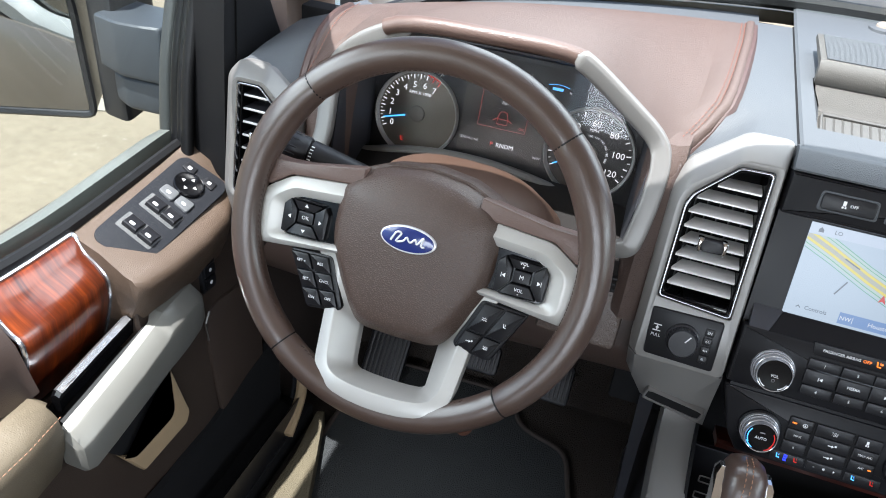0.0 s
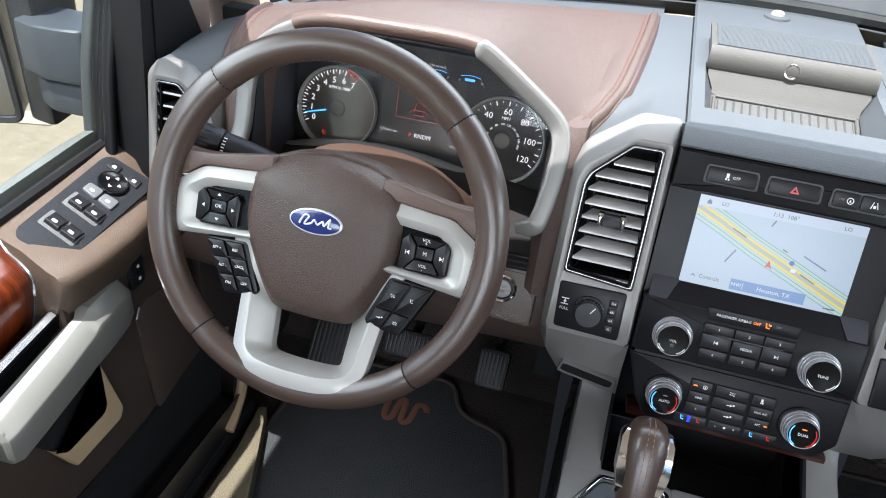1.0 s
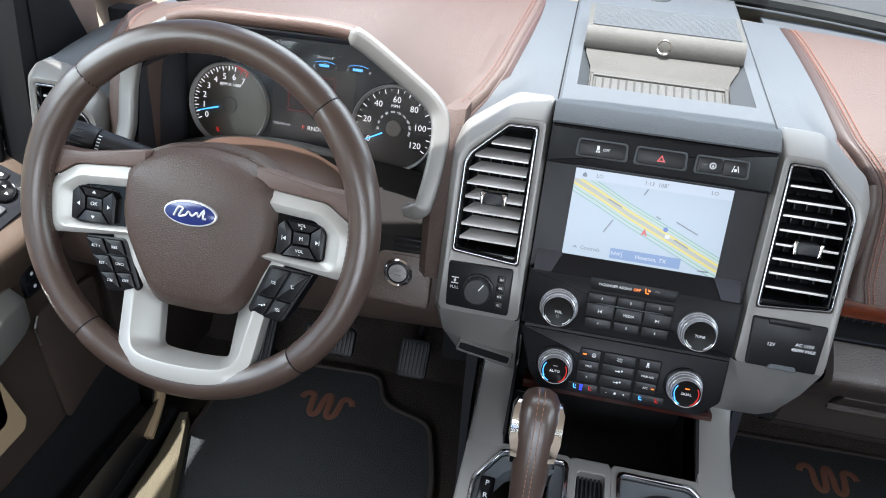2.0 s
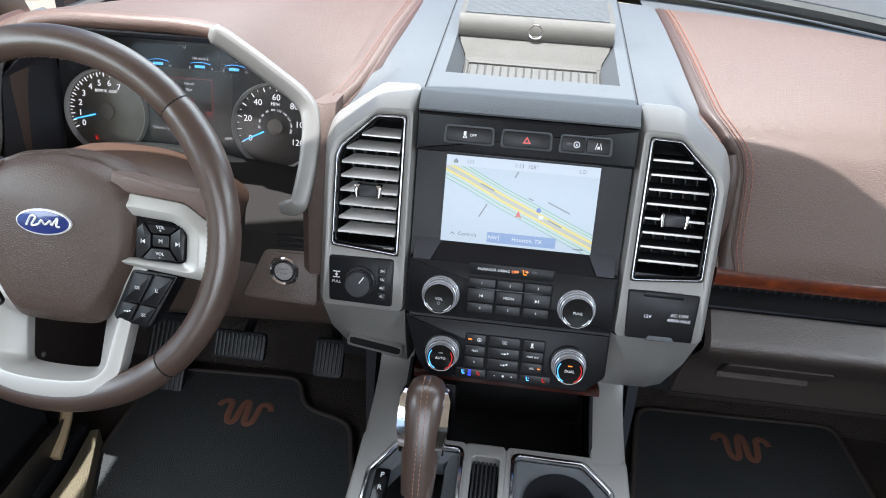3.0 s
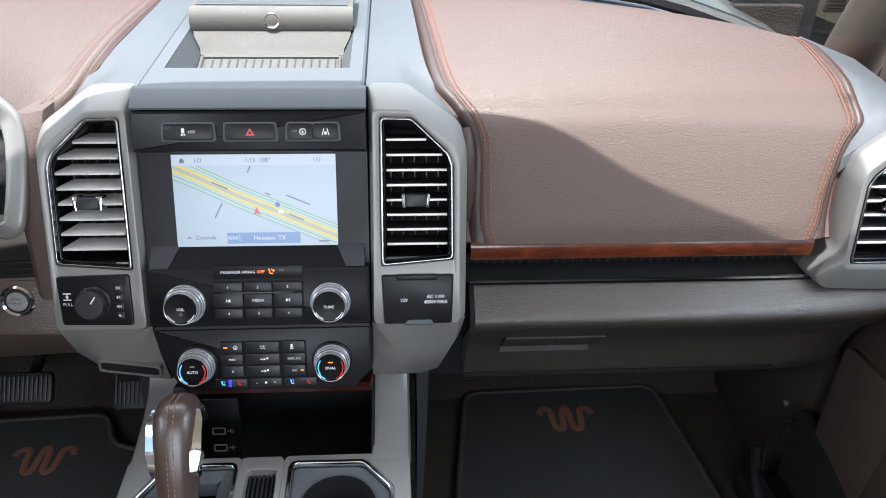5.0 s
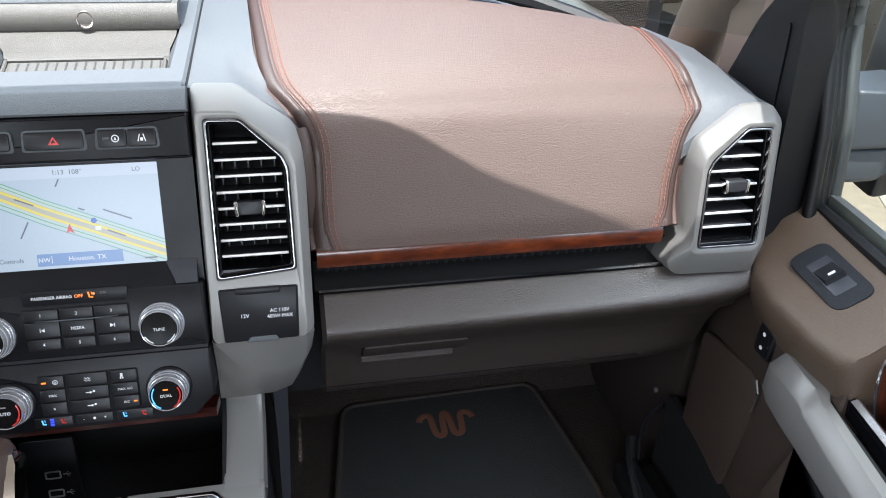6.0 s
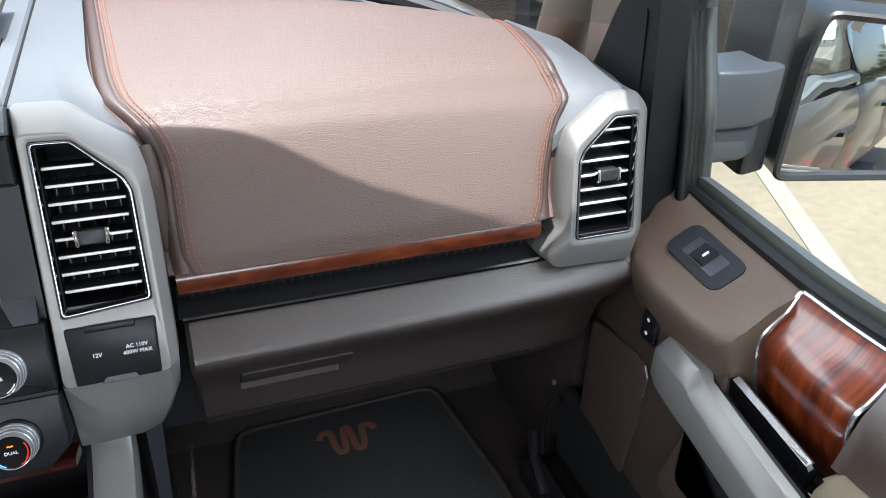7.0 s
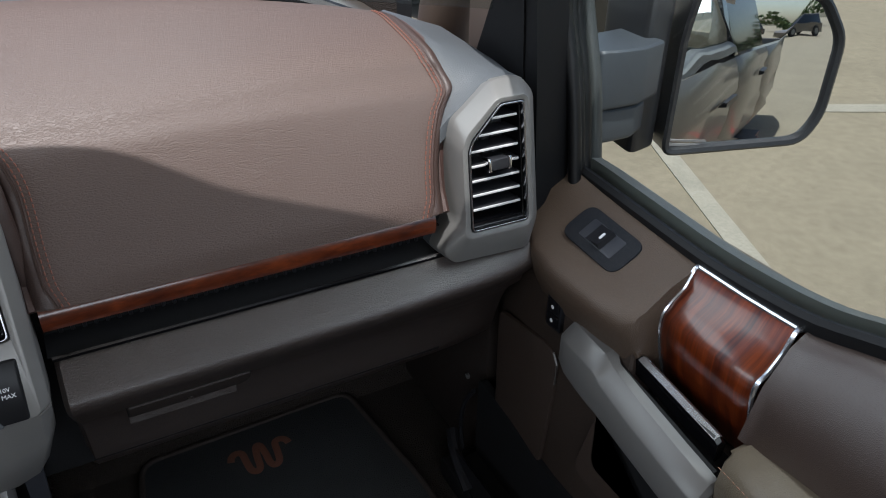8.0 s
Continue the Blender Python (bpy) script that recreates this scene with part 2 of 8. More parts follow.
    for kind, scale, depth in grain:
        bump = nd.new("ShaderNodeBump")
        bump.inputs["Distance"].default_value = depth
        bump.inputs["Strength"].default_value = 1.0
        if kind == "hide":
            warp = nd.new("ShaderNodeTexNoise")
            warp.inputs["Scale"].default_value = scale * 0.45
            link(tc.outputs["Object"], warp.inputs["Vector"])
            mad = nd.new("ShaderNodeVectorMath")
            mad.operation = "MULTIPLY_ADD"
            mad.inputs[1].default_value = (0.9 / scale,) * 3
            long = nd.new("ShaderNodeMapping")
            long.inputs["Scale"].default_value = (0.6, 1.0, 1.15)
            link(tc.outputs["Object"], long.inputs["Vector"])
            link(warp.outputs["Color"], mad.inputs[0])
            link(long.outputs[0], mad.inputs[2])
            tex = nd.new("ShaderNodeTexVoronoi")
            tex.feature = "DISTANCE_TO_EDGE"
            tex.inputs["Scale"].default_value = scale
            link(mad.outputs[0], tex.inputs["Vector"])
            lim = nd.new("ShaderNodeMapRange")
            lim.interpolation_type = "SMOOTHSTEP"
            lim.inputs[2].default_value = 0.42
            link(tex.outputs["Distance"], lim.inputs[0])
            link(lim.outputs[0], bump.inputs["Height"])
        elif kind == "wrinkle":
            long = nd.new("ShaderNodeMapping")
            long.inputs["Scale"].default_value = (0.42, 1.0, 1.1)
            link(tc.outputs["Object"], long.inputs["Vector"])
            tex = nd.new("ShaderNodeTexNoise")
            tex.inputs["Scale"].default_value, tex.inputs["Detail"].default_value, tex.inputs["Distortion"].default_value = scale, 1.5, 0.7
            link(long.outputs[0], tex.inputs["Vector"])
            lim = nd.new("ShaderNodeMapRange")
            lim.interpolation_type = "SMOOTHSTEP"
            lim.inputs[1].default_value, lim.inputs[2].default_value = 0.34, 0.60
            link(tex.outputs["Fac"], lim.inputs[0])
            link(lim.outputs[0], bump.inputs["Height"])
        elif kind == "weave":
            tex = nd.new("ShaderNodeTexVoronoi")
            tex.inputs["Scale"].default_value = scale
            link(tc.outputs["Object"], tex.inputs["Vector"])
            link(tex.outputs["Distance"], bump.inputs["Height"])
        else:
            tex = nd.new("ShaderNodeTexNoise")
            tex.inputs["Scale"].default_value, tex.inputs["Detail"].default_value = scale, 3
            link(tc.outputs["Object"], tex.inputs["Vector"])
            link(tex.outputs["Fac"], bump.inputs["Height"])
        if last:
            link(last.outputs[0], bump.inputs["Normal"])
        last = bump
    if last:
        link(last.outputs[0], bsdf.inputs["Normal"])
    return ma


def glowing(name, colour, strength):
    ma = bpy.data.materials.new(name)
    ma.use_nodes = True
    b = ma.node_tree.nodes["Principled BSDF"]
    b.inputs["Base Color"].default_value = (0.01, 0.01, 0.01, 1)
    b.inputs["Roughness"].default_value = 0.25
    b.inputs["Emission Color"].default_value = (*colour, 1)
    b.inputs["Emission Strength"].default_value = strength
    return ma


def wood_material(name, dark, light, axis_scale=(3.0, 30.0, 10.0), turn=(0, 0, 0), gloss=0.9):
    ma = bpy.data.materials.new(name)
    ma.use_nodes = True
    nt, nd = ma.node_tree, ma.node_tree.nodes
    b = nd["Principled BSDF"]
    tc, mp = nd.new("ShaderNodeTexCoord"), nd.new("ShaderNodeMapping")
    mp.inputs["Scale"].default_value = axis_scale
    mp.inputs["Rotation"].default_value = [radians(a) for a in turn]
    no, fi = nd.new("ShaderNodeTexNoise"), nd.new("ShaderNodeTexNoise")
    no.inputs["Scale"].default_value, no.inputs["Detail"].default_value, no.inputs["Distortion"].default_value = 2.2, 5, 0.6
    fi.inputs["Scale"].default_value, fi.inputs["Detail"].default_value = 9, 6
    nt.links.new(tc.outputs["Object"], mp.inputs["Vector"])
    nt.links.new(mp.outputs[0], no.inputs["Vector"])
    nt.links.new(mp.outputs[0], fi.inputs["Vector"])
    mean = nd.new("ShaderNodeMath")
    mean.operation = "MULTIPLY_ADD"
    mean.inputs[1].default_value = 0.35
    nt.links.new(fi.outputs["Fac"], mean.inputs[0])
    half = nd.new("ShaderNodeMath")
    half.operation = "MULTIPLY"
    half.inputs[1].default_value = 0.65
    nt.links.new(no.outputs["Fac"], half.inputs[0])
    nt.links.new(half.outputs[0], mean.inputs[2])
    ramp = nd.new("ShaderNodeValToRGB")
    ramp.color_ramp.elements[0].position, ramp.color_ramp.elements[0].color = 0.36, (*dark, 1)
    ramp.color_ramp.elements[1].position, ramp.color_ramp.elements[1].color = 0.66, (*light, 1)
    mid = ramp.color_ramp.elements.new(0.52)
    mid.color = (*[d * 0.5 + l * 0.42 for d, l in zip(dark, light)], 1)
    nt.links.new(mean.outputs[0], ramp.inputs[0])
    nt.links.new(ramp.outputs[0], b.inputs["Base Color"])
    b.inputs["Roughness"].default_value = 0.28
    b.inputs["Coat Weight"].default_value, b.inputs["Coat Roughness"].default_value = gloss, 0.14
    return ma


def glass_material(name, tint=(0.93, 0.96, 0.95), sheen=0.5, least=0.025):
    """Thin clear glass: mostly see-through with a sheen."""
    ma = bpy.data.materials.new(name)
    ma.use_nodes = True
    nt, nd = ma.node_tree, ma.node_tree.nodes
    nd.remove(nd["Principled BSDF"])
    tr, gl, mix, lw = nd.new("ShaderNodeBsdfTransparent"), nd.new("ShaderNodeBsdfGlossy"), nd.new("ShaderNodeMixShader"), nd.new("ShaderNodeLayerWeight")
    tr.inputs[0].default_value = (*tint, 1)
    gl.inputs["Roughness"].default_value = 0.02
    lw.inputs["Blend"].default_value = 0.5
    steep = nd.new("ShaderNodeMath")
    steep.operation = "POWER"
    steep.inputs[1].default_value = 5.0
    nt.links.new(lw.outputs["Facing"], steep.inputs[0])
    gain = nd.new("ShaderNodeMath")
    gain.operation = "MULTIPLY_ADD"
    gain.inputs[1].default_value, gain.inputs[2].default_value = sheen, least
    nt.links.new(steep.outputs[0], gain.inputs[0])
    nt.links.new(gain.outputs[0], mix.inputs[0])
    nt.links.new(tr.outputs[0], mix.inputs[1])
    nt.links.new(gl.outputs[0], mix.inputs[2])
    nt.links.new(mix.outputs[0], nd["Material Output"].inputs[0])
    return ma


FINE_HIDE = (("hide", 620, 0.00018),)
MOULD = (("noise", 1500, 0.00012),)
pad_leather = material("reddish_brown_leather", srgb(83, 67, 60), 0.52, spec=0.52, grain=(("wrinkle", 820, 0.00030), ("noise", 40, 0.00015)), tint=0.07)
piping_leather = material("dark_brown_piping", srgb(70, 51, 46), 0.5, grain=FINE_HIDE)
# darker copy of the pad leather; the turned-down border's shade is its colour
border_leather = material("shaded_border_leather", srgb(58, 43, 38), 0.46, grain=(("wrinkle", 820, 0.00014),), tint=0.08)
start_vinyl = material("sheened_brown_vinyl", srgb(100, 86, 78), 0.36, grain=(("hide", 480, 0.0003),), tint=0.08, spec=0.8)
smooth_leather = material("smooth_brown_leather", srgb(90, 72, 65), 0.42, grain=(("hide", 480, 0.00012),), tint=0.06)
wheel_leather = material("brown_wheel_leather", srgb(66, 52, 45), 0.32, spec=0.8, grain=(("hide", 520, 0.00005), ("noise", 40, 0.00015)), tint=0.16, rough_var=0.10, patch=22)
wheel_thread = material("dark_brown_thread", srgb(62, 48, 42), 0.7)
cowl_brown = material("brown_cowl_plastic", srgb(76, 58, 48), 0.45, grain=MOULD, tint=0.06)
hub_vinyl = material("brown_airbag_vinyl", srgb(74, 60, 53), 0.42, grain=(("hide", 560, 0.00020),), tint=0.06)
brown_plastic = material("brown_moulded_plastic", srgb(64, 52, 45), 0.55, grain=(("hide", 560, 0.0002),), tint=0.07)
# dark brown of the handle; on the kick panels it holds footwell shade
kick_brown = material("dark_and_shaded_plastic", srgb(48, 40, 36), 0.6, grain=MOULD, tint=0.1)
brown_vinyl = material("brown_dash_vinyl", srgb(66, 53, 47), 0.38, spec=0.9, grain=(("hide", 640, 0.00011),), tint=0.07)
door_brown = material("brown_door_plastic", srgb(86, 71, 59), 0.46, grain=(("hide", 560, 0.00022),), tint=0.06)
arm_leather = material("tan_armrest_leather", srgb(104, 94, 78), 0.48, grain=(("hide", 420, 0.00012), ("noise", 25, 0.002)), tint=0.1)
glove_vinyl = material("grained_glovebox_vinyl", srgb(56, 47, 43), 0.34, spec=1.0, grain=(("wrinkle", 1000, 0.00026),), tint=0.06)
pillar_tan = material("tan_pillar_plastic", srgb(106, 90, 80), 0.55, grain=MOULD, tint=0.06)
belt_grey = material("grey_belt_moulding", srgb(104, 106, 103), 0.42, grain=MOULD, tint=0.08)
tan_plastic = material("tan_plastic", srgb(164, 142, 112), 0.5, grain=MOULD)
thread = material("rust_thread", srgb(122, 76, 62), 0.8)
slate_plastic = material("slate_grey_plastic", srgb(75, 78, 81), 0.56, spec=0.4, grain=(("hide", 700, 0.00018),), tint=0.06)
silver = material("satin_silver_paint", srgb(124, 122, 119), 0.36, metal=0.2, grain=(("noise", 900, 0.00003),), tint=0.03, fine=900)
wheel_silver = material("satin_wheel_silver", srgb(172, 170, 165), 0.36, metal=0.2, grain=(("noise", 900, 0.00003),), tint=0.03, fine=900)
pull_silver = material("satin_warm_silver", srgb(122, 121, 115), 0.40, metal=0.2, grain=(("noise", 900, 0.00003),), tint=0.04, fine=900)
seal_black = material("window_seal_black", srgb(11, 11, 12), 0.42, grain=MOULD, spec=0.35)
# darker copy of the satin silver; on the outer vents it holds their shade
dark_silver = material("dark_and_shaded_satin_silver", srgb(116, 114, 111), 0.36, metal=0.25, grain=(("noise", 900, 0.00004),), tint=0.04, fine=900)
chrome = material("chrome", (0.82, 0.82, 0.84), 0.08, metal=1.0, tint=0.02, rough_var=0.03)
brushed = material("brushed_alloy", (0.60, 0.60, 0.62), 0.28, metal=0.6, tint=0.05)
shelf_black = material("matt_shelf_black", srgb(44, 42, 41), 0.85, grain=MOULD, spec=0.1)
arm_slate = material("slate_mirror_arm", srgb(64, 69, 75), 0.45, grain=MOULD, tint=0.05)
black_plastic = material("black_plastic", srgb(30, 30, 33), 0.42, grain=MOULD, tint=0.08, spec=0.4)
hood_black = material("hood_lining_black", srgb(50, 51, 56), 0.5, grain=MOULD, tint=0.08)
dusty_black = material("dusty_black_plastic", srgb(30, 32, 37), 0.62, grain=MOULD, dust=0.12, spec=0.15)
black_panel = material("charcoal_panel", srgb(17, 17, 20), 0.38, grain=(("noise", 1400, 0.00003),), tint=0.05, spec=0.25)
button_black = material("black_button", srgb(19, 19, 22), 0.36, grain=MOULD, tint=0.05, spec=0.35)
gloss_black = material("piano_black", srgb(12, 12, 14), 0.14, tint=0.05, rough_var=0.04, spec=0.3)
# matt black of dark parts, also of plates that stand for shade
deep_black = material("black_and_recess_shade", srgb(31, 31, 32), 0.8, tint=0.1, spec=0.12)
facet_grey = material("charcoal_facet", srgb(50, 51, 56), 0.36, grain=MOULD, tint=0.05)
rubber = material("black_rubber", srgb(22, 22, 23), 0.55, grain=MOULD, spec=0.3)
sail_black = material("matt_sail_black", srgb(17, 17, 18), 0.5, grain=MOULD, spec=0.2)
lid_grey = material("dusty_grey_lid", srgb(62, 60, 56), 0.6, grain=(("noise", 900, 0.0003),), tint=0.22, patch=60, fine=700, dust=0.34)
# darker copy of the door brown; the foot's shade is in its colour
door_low = material("shaded_brown_door_foot", srgb(60, 49, 42), 0.52, grain=(("hide", 560, 0.00025),), tint=0.08)
carpet = material("dark_brown_carpet", srgb(58, 52, 48), 0.95, grain=(("weave", 420, 0.0025),), tint=0.3, spec=0.2)
mat_carpet = material("black_mat_carpet", srgb(62, 64, 65), 0.95, grain=(("weave", 520, 0.002),), tint=0.25, spec=0.2)
mat_binding = material("dark_mat_binding", srgb(58, 50, 46), 0.75, grain=(("weave", 700, 0.0006),))
thread_tan = material("pale_tan_thread", srgb(140, 104, 82), 0.7)
mark_thread = material("copper_embroidery", srgb(112, 72, 56), 0.7, grain=(("weave", 800, 0.0005),))
sill_carpet = material("tan_speckled_trim", srgb(96, 88, 70), 0.8, grain=(("weave", 600, 0.001),), tint=0.4, fine=500)
well_dust = material("dusty_switch_well", srgb(74, 76, 78), 0.7, grain=MOULD, dust=0.6)
key_grey = material("worn_grey_key", srgb(90, 92, 94), 0.35, grain=MOULD, dust=0.3)
bin_rubber = material("ribbed_grey_rubber", srgb(70, 69, 67), 0.6, grain=MOULD, dust=0.2)
concrete = material("sunlit_concrete", srgb(128, 119, 102), 0.85, grain=(("noise", 60, 0.002), ("noise", 9, 0.006)), tint=0.42, patch=1.6, fine=22, spec=0.3)
line_white = material("white_parking_paint", srgb(142, 137, 124), 0.8, grain=(("noise", 50, 0.002),), tint=0.55, patch=6, fine=60)
line_red = material("red_kerb_paint", srgb(196, 66, 60), 0.7, tint=0.15, patch=3, fine=40)
car_paint = material("stone_grey_car_paint", srgb(98, 90, 80), 0.34, metal=0.3, coat=0.4, tint=0.03, rough_var=0.03)
dark_paint = material("black_car_paint", srgb(22, 23, 26), 0.25, coat=0.8, tint=0.05)
headliner = material("tan_headliner_cloth", srgb(168, 154, 138), 0.9, grain=(("weave", 700, 0.0004),), spec=0.2)
mirror_black = material("mirror_shell_black", srgb(36, 37, 40), 0.4, grain=MOULD, tint=0.06)
bright_trim = material("bright_trim", (0.62, 0.63, 0.66), 0.20, metal=0.9, tint=0.03)
vent_chrome = material("dark_vent_chrome", (0.30, 0.30, 0.32), 0.16, metal=1.0, tint=0.03)
leaf = material("green_foliage", (0.06, 0.10, 0.03), 0.7, tint=0.5, patch=2, fine=9)
door_wood = wood_material("glossy_reddish_wood", srgb(60, 20, 9), srgb(132, 57, 21), (2.0, 38, 2.5), gloss=0.7)
dash_wood = wood_material("glossy_burl_wood", srgb(58, 22, 12), srgb(118, 54, 26), (10, 30, 30), gloss=0.6)
dark_wood = wood_material("dark_gloss_wood", srgb(34, 12, 9), srgb(62, 24, 16), (8, 40, 40), gloss=0.3)
frame_grey = material("grey_window_frame", srgb(66, 68, 68), 0.4, metal=0.2, tint=0.1)
window_glass = glass_material("clear_window_glass", (0.86, 0.88, 0.86))
lens_glass = glass_material("coated_instrument_lens", (0.95, 0.95, 0.95), 0.12, 0.018)
dark_glass = material("dark_tinted_glass", srgb(18, 20, 22), 0.05, tint=0.02, rough_var=0.02)
mirror_glass = material("mirror", (0.86, 0.88, 0.9), 0.015, metal=1.0, tint=0.0, rough_var=0.0)
print_white = material("white_print", srgb(226, 226, 228), 0.6, tint=0.02)
print_grey = material("grey_print", srgb(120, 118, 118), 0.6, tint=0.02)
lit_white = glowing("lit_white_marking", (0.85, 0.86, 0.88), 0.45)
lit_blue = glowing("lit_blue_needle", (0.08, 0.42, 1.0), 0.8)
lit_deep_blue = glowing("lit_deep_blue_lamp", (0.02, 0.04, 1.0), 1.0)
lit_red = glowing("lit_red_marking", (0.95, 0.03, 0.02), 0.25)
dim_red = glowing("dim_red_marking", (0.75, 0.05, 0.04), 0.22)
lit_amber = glowing("lit_amber_lamp", (1.0, 0.22, 0.02), 0.7)
slat_silver = material("sky_bright_slat_silver", srgb(218, 216, 214), 0.3, metal=0.4, tint=0.03)
badge_silver = material("badge_silver", srgb(225, 226, 230), 0.25, metal=0.3, tint=0.02)

# ---------------------------------------------------------------- the large structure
GROUND = -0.62


def z_top(x, y):
    """The height of the dashboard's upper skin."""
    e = max(0.0, abs(x) - 0.52)
    return 0.730 + 0.06 * y - 0.9 * e * e - 0.06 * e


def y_glass(x):
    return 0.53 - 0.62 * x * x


def grid(x0, y0, x1, y1, n, m, f):
    return sheet([[(x0 + (x1 - x0) * i / n, y0 + (y1 - y0) * j / m, f(x0 + (x1 - x0) * i / n, y0 + (y1 - y0) * j / m)) for i in range(n + 1)] for j in range(m + 1)])


tagged(part("ground", grid(-400, -400, 400, 400, 40, 40, lambda x, y: GROUND), concrete), "pale sunlit concrete parking lot under the truck", "ground", kind="structure")


def stripe(x0, y0, x1, y1, width, mat, label, category):
    a, b = Vector((x0, y0)), Vector((x1, y1))
    d = (b - a).normalized()
    s = Vector((-d.y, d.x)) * width / 2
    pts = [(p.x, p.y) for p in (a - s, b - s, b + s, a + s)]
    tagged(part("parking_line", slab(pts, GROUND + 0.001, GROUND + 0.006), mat), label, category, kind="structure")


stripe(3.70, 3.32, 2.30, 0.25, 0.105, line_white, "worn white painted parking line on concrete", "marking")
stripe(4.30, 2.10, 12.0, -1.75, 0.13, line_white, "worn white painted parking line on concrete", "marking")
stripe(-4.6, 1.55, -2.9, 2.05, 0.14, line_white, "worn white painted parking line on concrete", "marking")
stripe(0.2, -2.22, 9.0, -5.85, 0.13, line_red, "faded red painted fire lane line on concrete", "marking")

# cabin floor, rising to the firewall
floor_prof = smooth([(-1.9, -0.058), (-0.6, -0.058), (0.30, -0.058), (0.40, -0.035), (0.48, 0.08), (0.55, 0.30), (0.56, 0.70)], 5)
tagged(part("floor", solid(sheet([[(x, y, z) for x in (-0.86, -0.4, 0.0, 0.4, 0.86)] for y, z in floor_prof]), 0.02), carpet),
       "dark brown carpet on the cabin floor and toe board", "floor", kind="structure")
for s, nm in ((-1, "left"), (1, "right")):
    kick = tagged(part("wall_" + nm + "_kick", block(s * 0.80, 0.10, -0.03, s * 0.86, 0.56, 0.50, 0.01), kick_brown), "brown plastic kick panel beside the footwell, darkened for its shade", "panel", kind="structure")
    part("screw", lathe([(0.005, -0.004), (0.005, 0.002), (0.003, 0.003), (0.001, 0.0025)], 14), dark_silver, kick, m=axes((s * 0.7985, 0.154, 0.146), (0, 1, 0), (0, 0, 1), (-s, 0, 0)) if s < 0 else axes((s * 0.7985, 0.154, 0.146), (0, -1, 0), (0, 0, 1), (-s, 0, 0)))
    # door sill with its speckled strip
    tagged(part("sill_" + nm, block(s * 0.735, -1.0, -0.03, s * 0.86, 0.13, 0.012, 0.006), deep_black), "black door sill under the closed door", "sill", kind="structure")
    tagged(part("trim_" + nm + "_sill", slab([(s * a, b) for a, b in (((0.590, -1.0), (0.705, -1.0), (0.712, 0.02), (0.724, 0.12), (0.71, 0.125), (0.672, 0.02), (0.625, -0.12)) if s < 0 else ((0.668, -1.0), (0.705, -1.0), (0.708, -0.30), (0.680, -0.30)))], -0.03, 0.008, 0.003), sill_carpet),
           "tan speckled carpet edge along the door sill", "trim", kind="structure")

# roof with its curved front edge, and the walls that close the cab
HEADER = np.array([(0.0, -0.055), (0.15, -0.057), (0.20, -0.063), (0.25, -0.074), (0.28, -0.085), (0.32, -0.103), (0.37, -0.117), (0.42, -0.127), (0.48, -0.138), (0.58, -0.152), (0.70, -0.165)])


def y_header(x):
    return float(np.interp(abs(x), HEADER[:, 0], HEADER[:, 1])) + 0.5 * max(0.0, abs(x) - 0.62)


roof_rows = []
for j in range(9):
    t = j / 8
    roof_rows.append([(x, y_header(x) + (-1.75 - y_header(x)) * t, 1.26 - 0.10 * (x / 0.7) ** 2 + 0.03 * math.sin(math.pi * min(1, t * 1.2))) for x in [-0.84 + 1.68 * i / 56 for i in range(57)]])
tagged(part("ceiling", solid(sheet(roof_rows), 0.04), headliner), "tan cloth headliner under the roof", "ceiling", kind="structure")
tagged(part("wall_rear", joined(block(-0.86, -1.79, -0.6, 0.86, -1.75, 0.62, 0.004), block(-0.86, -1.79, 0.62, -0.62, -1.75, 1.2, 0.004), block(0.62, -1.79, 0.62, 0.86, -1.75, 1.2, 0.004), block(-0.86, -1.79, 1.1, 0.86, -1.75, 1.24, 0.004)), headliner),
       "tan rear wall of the cab round the back window", "wall", kind="structure")

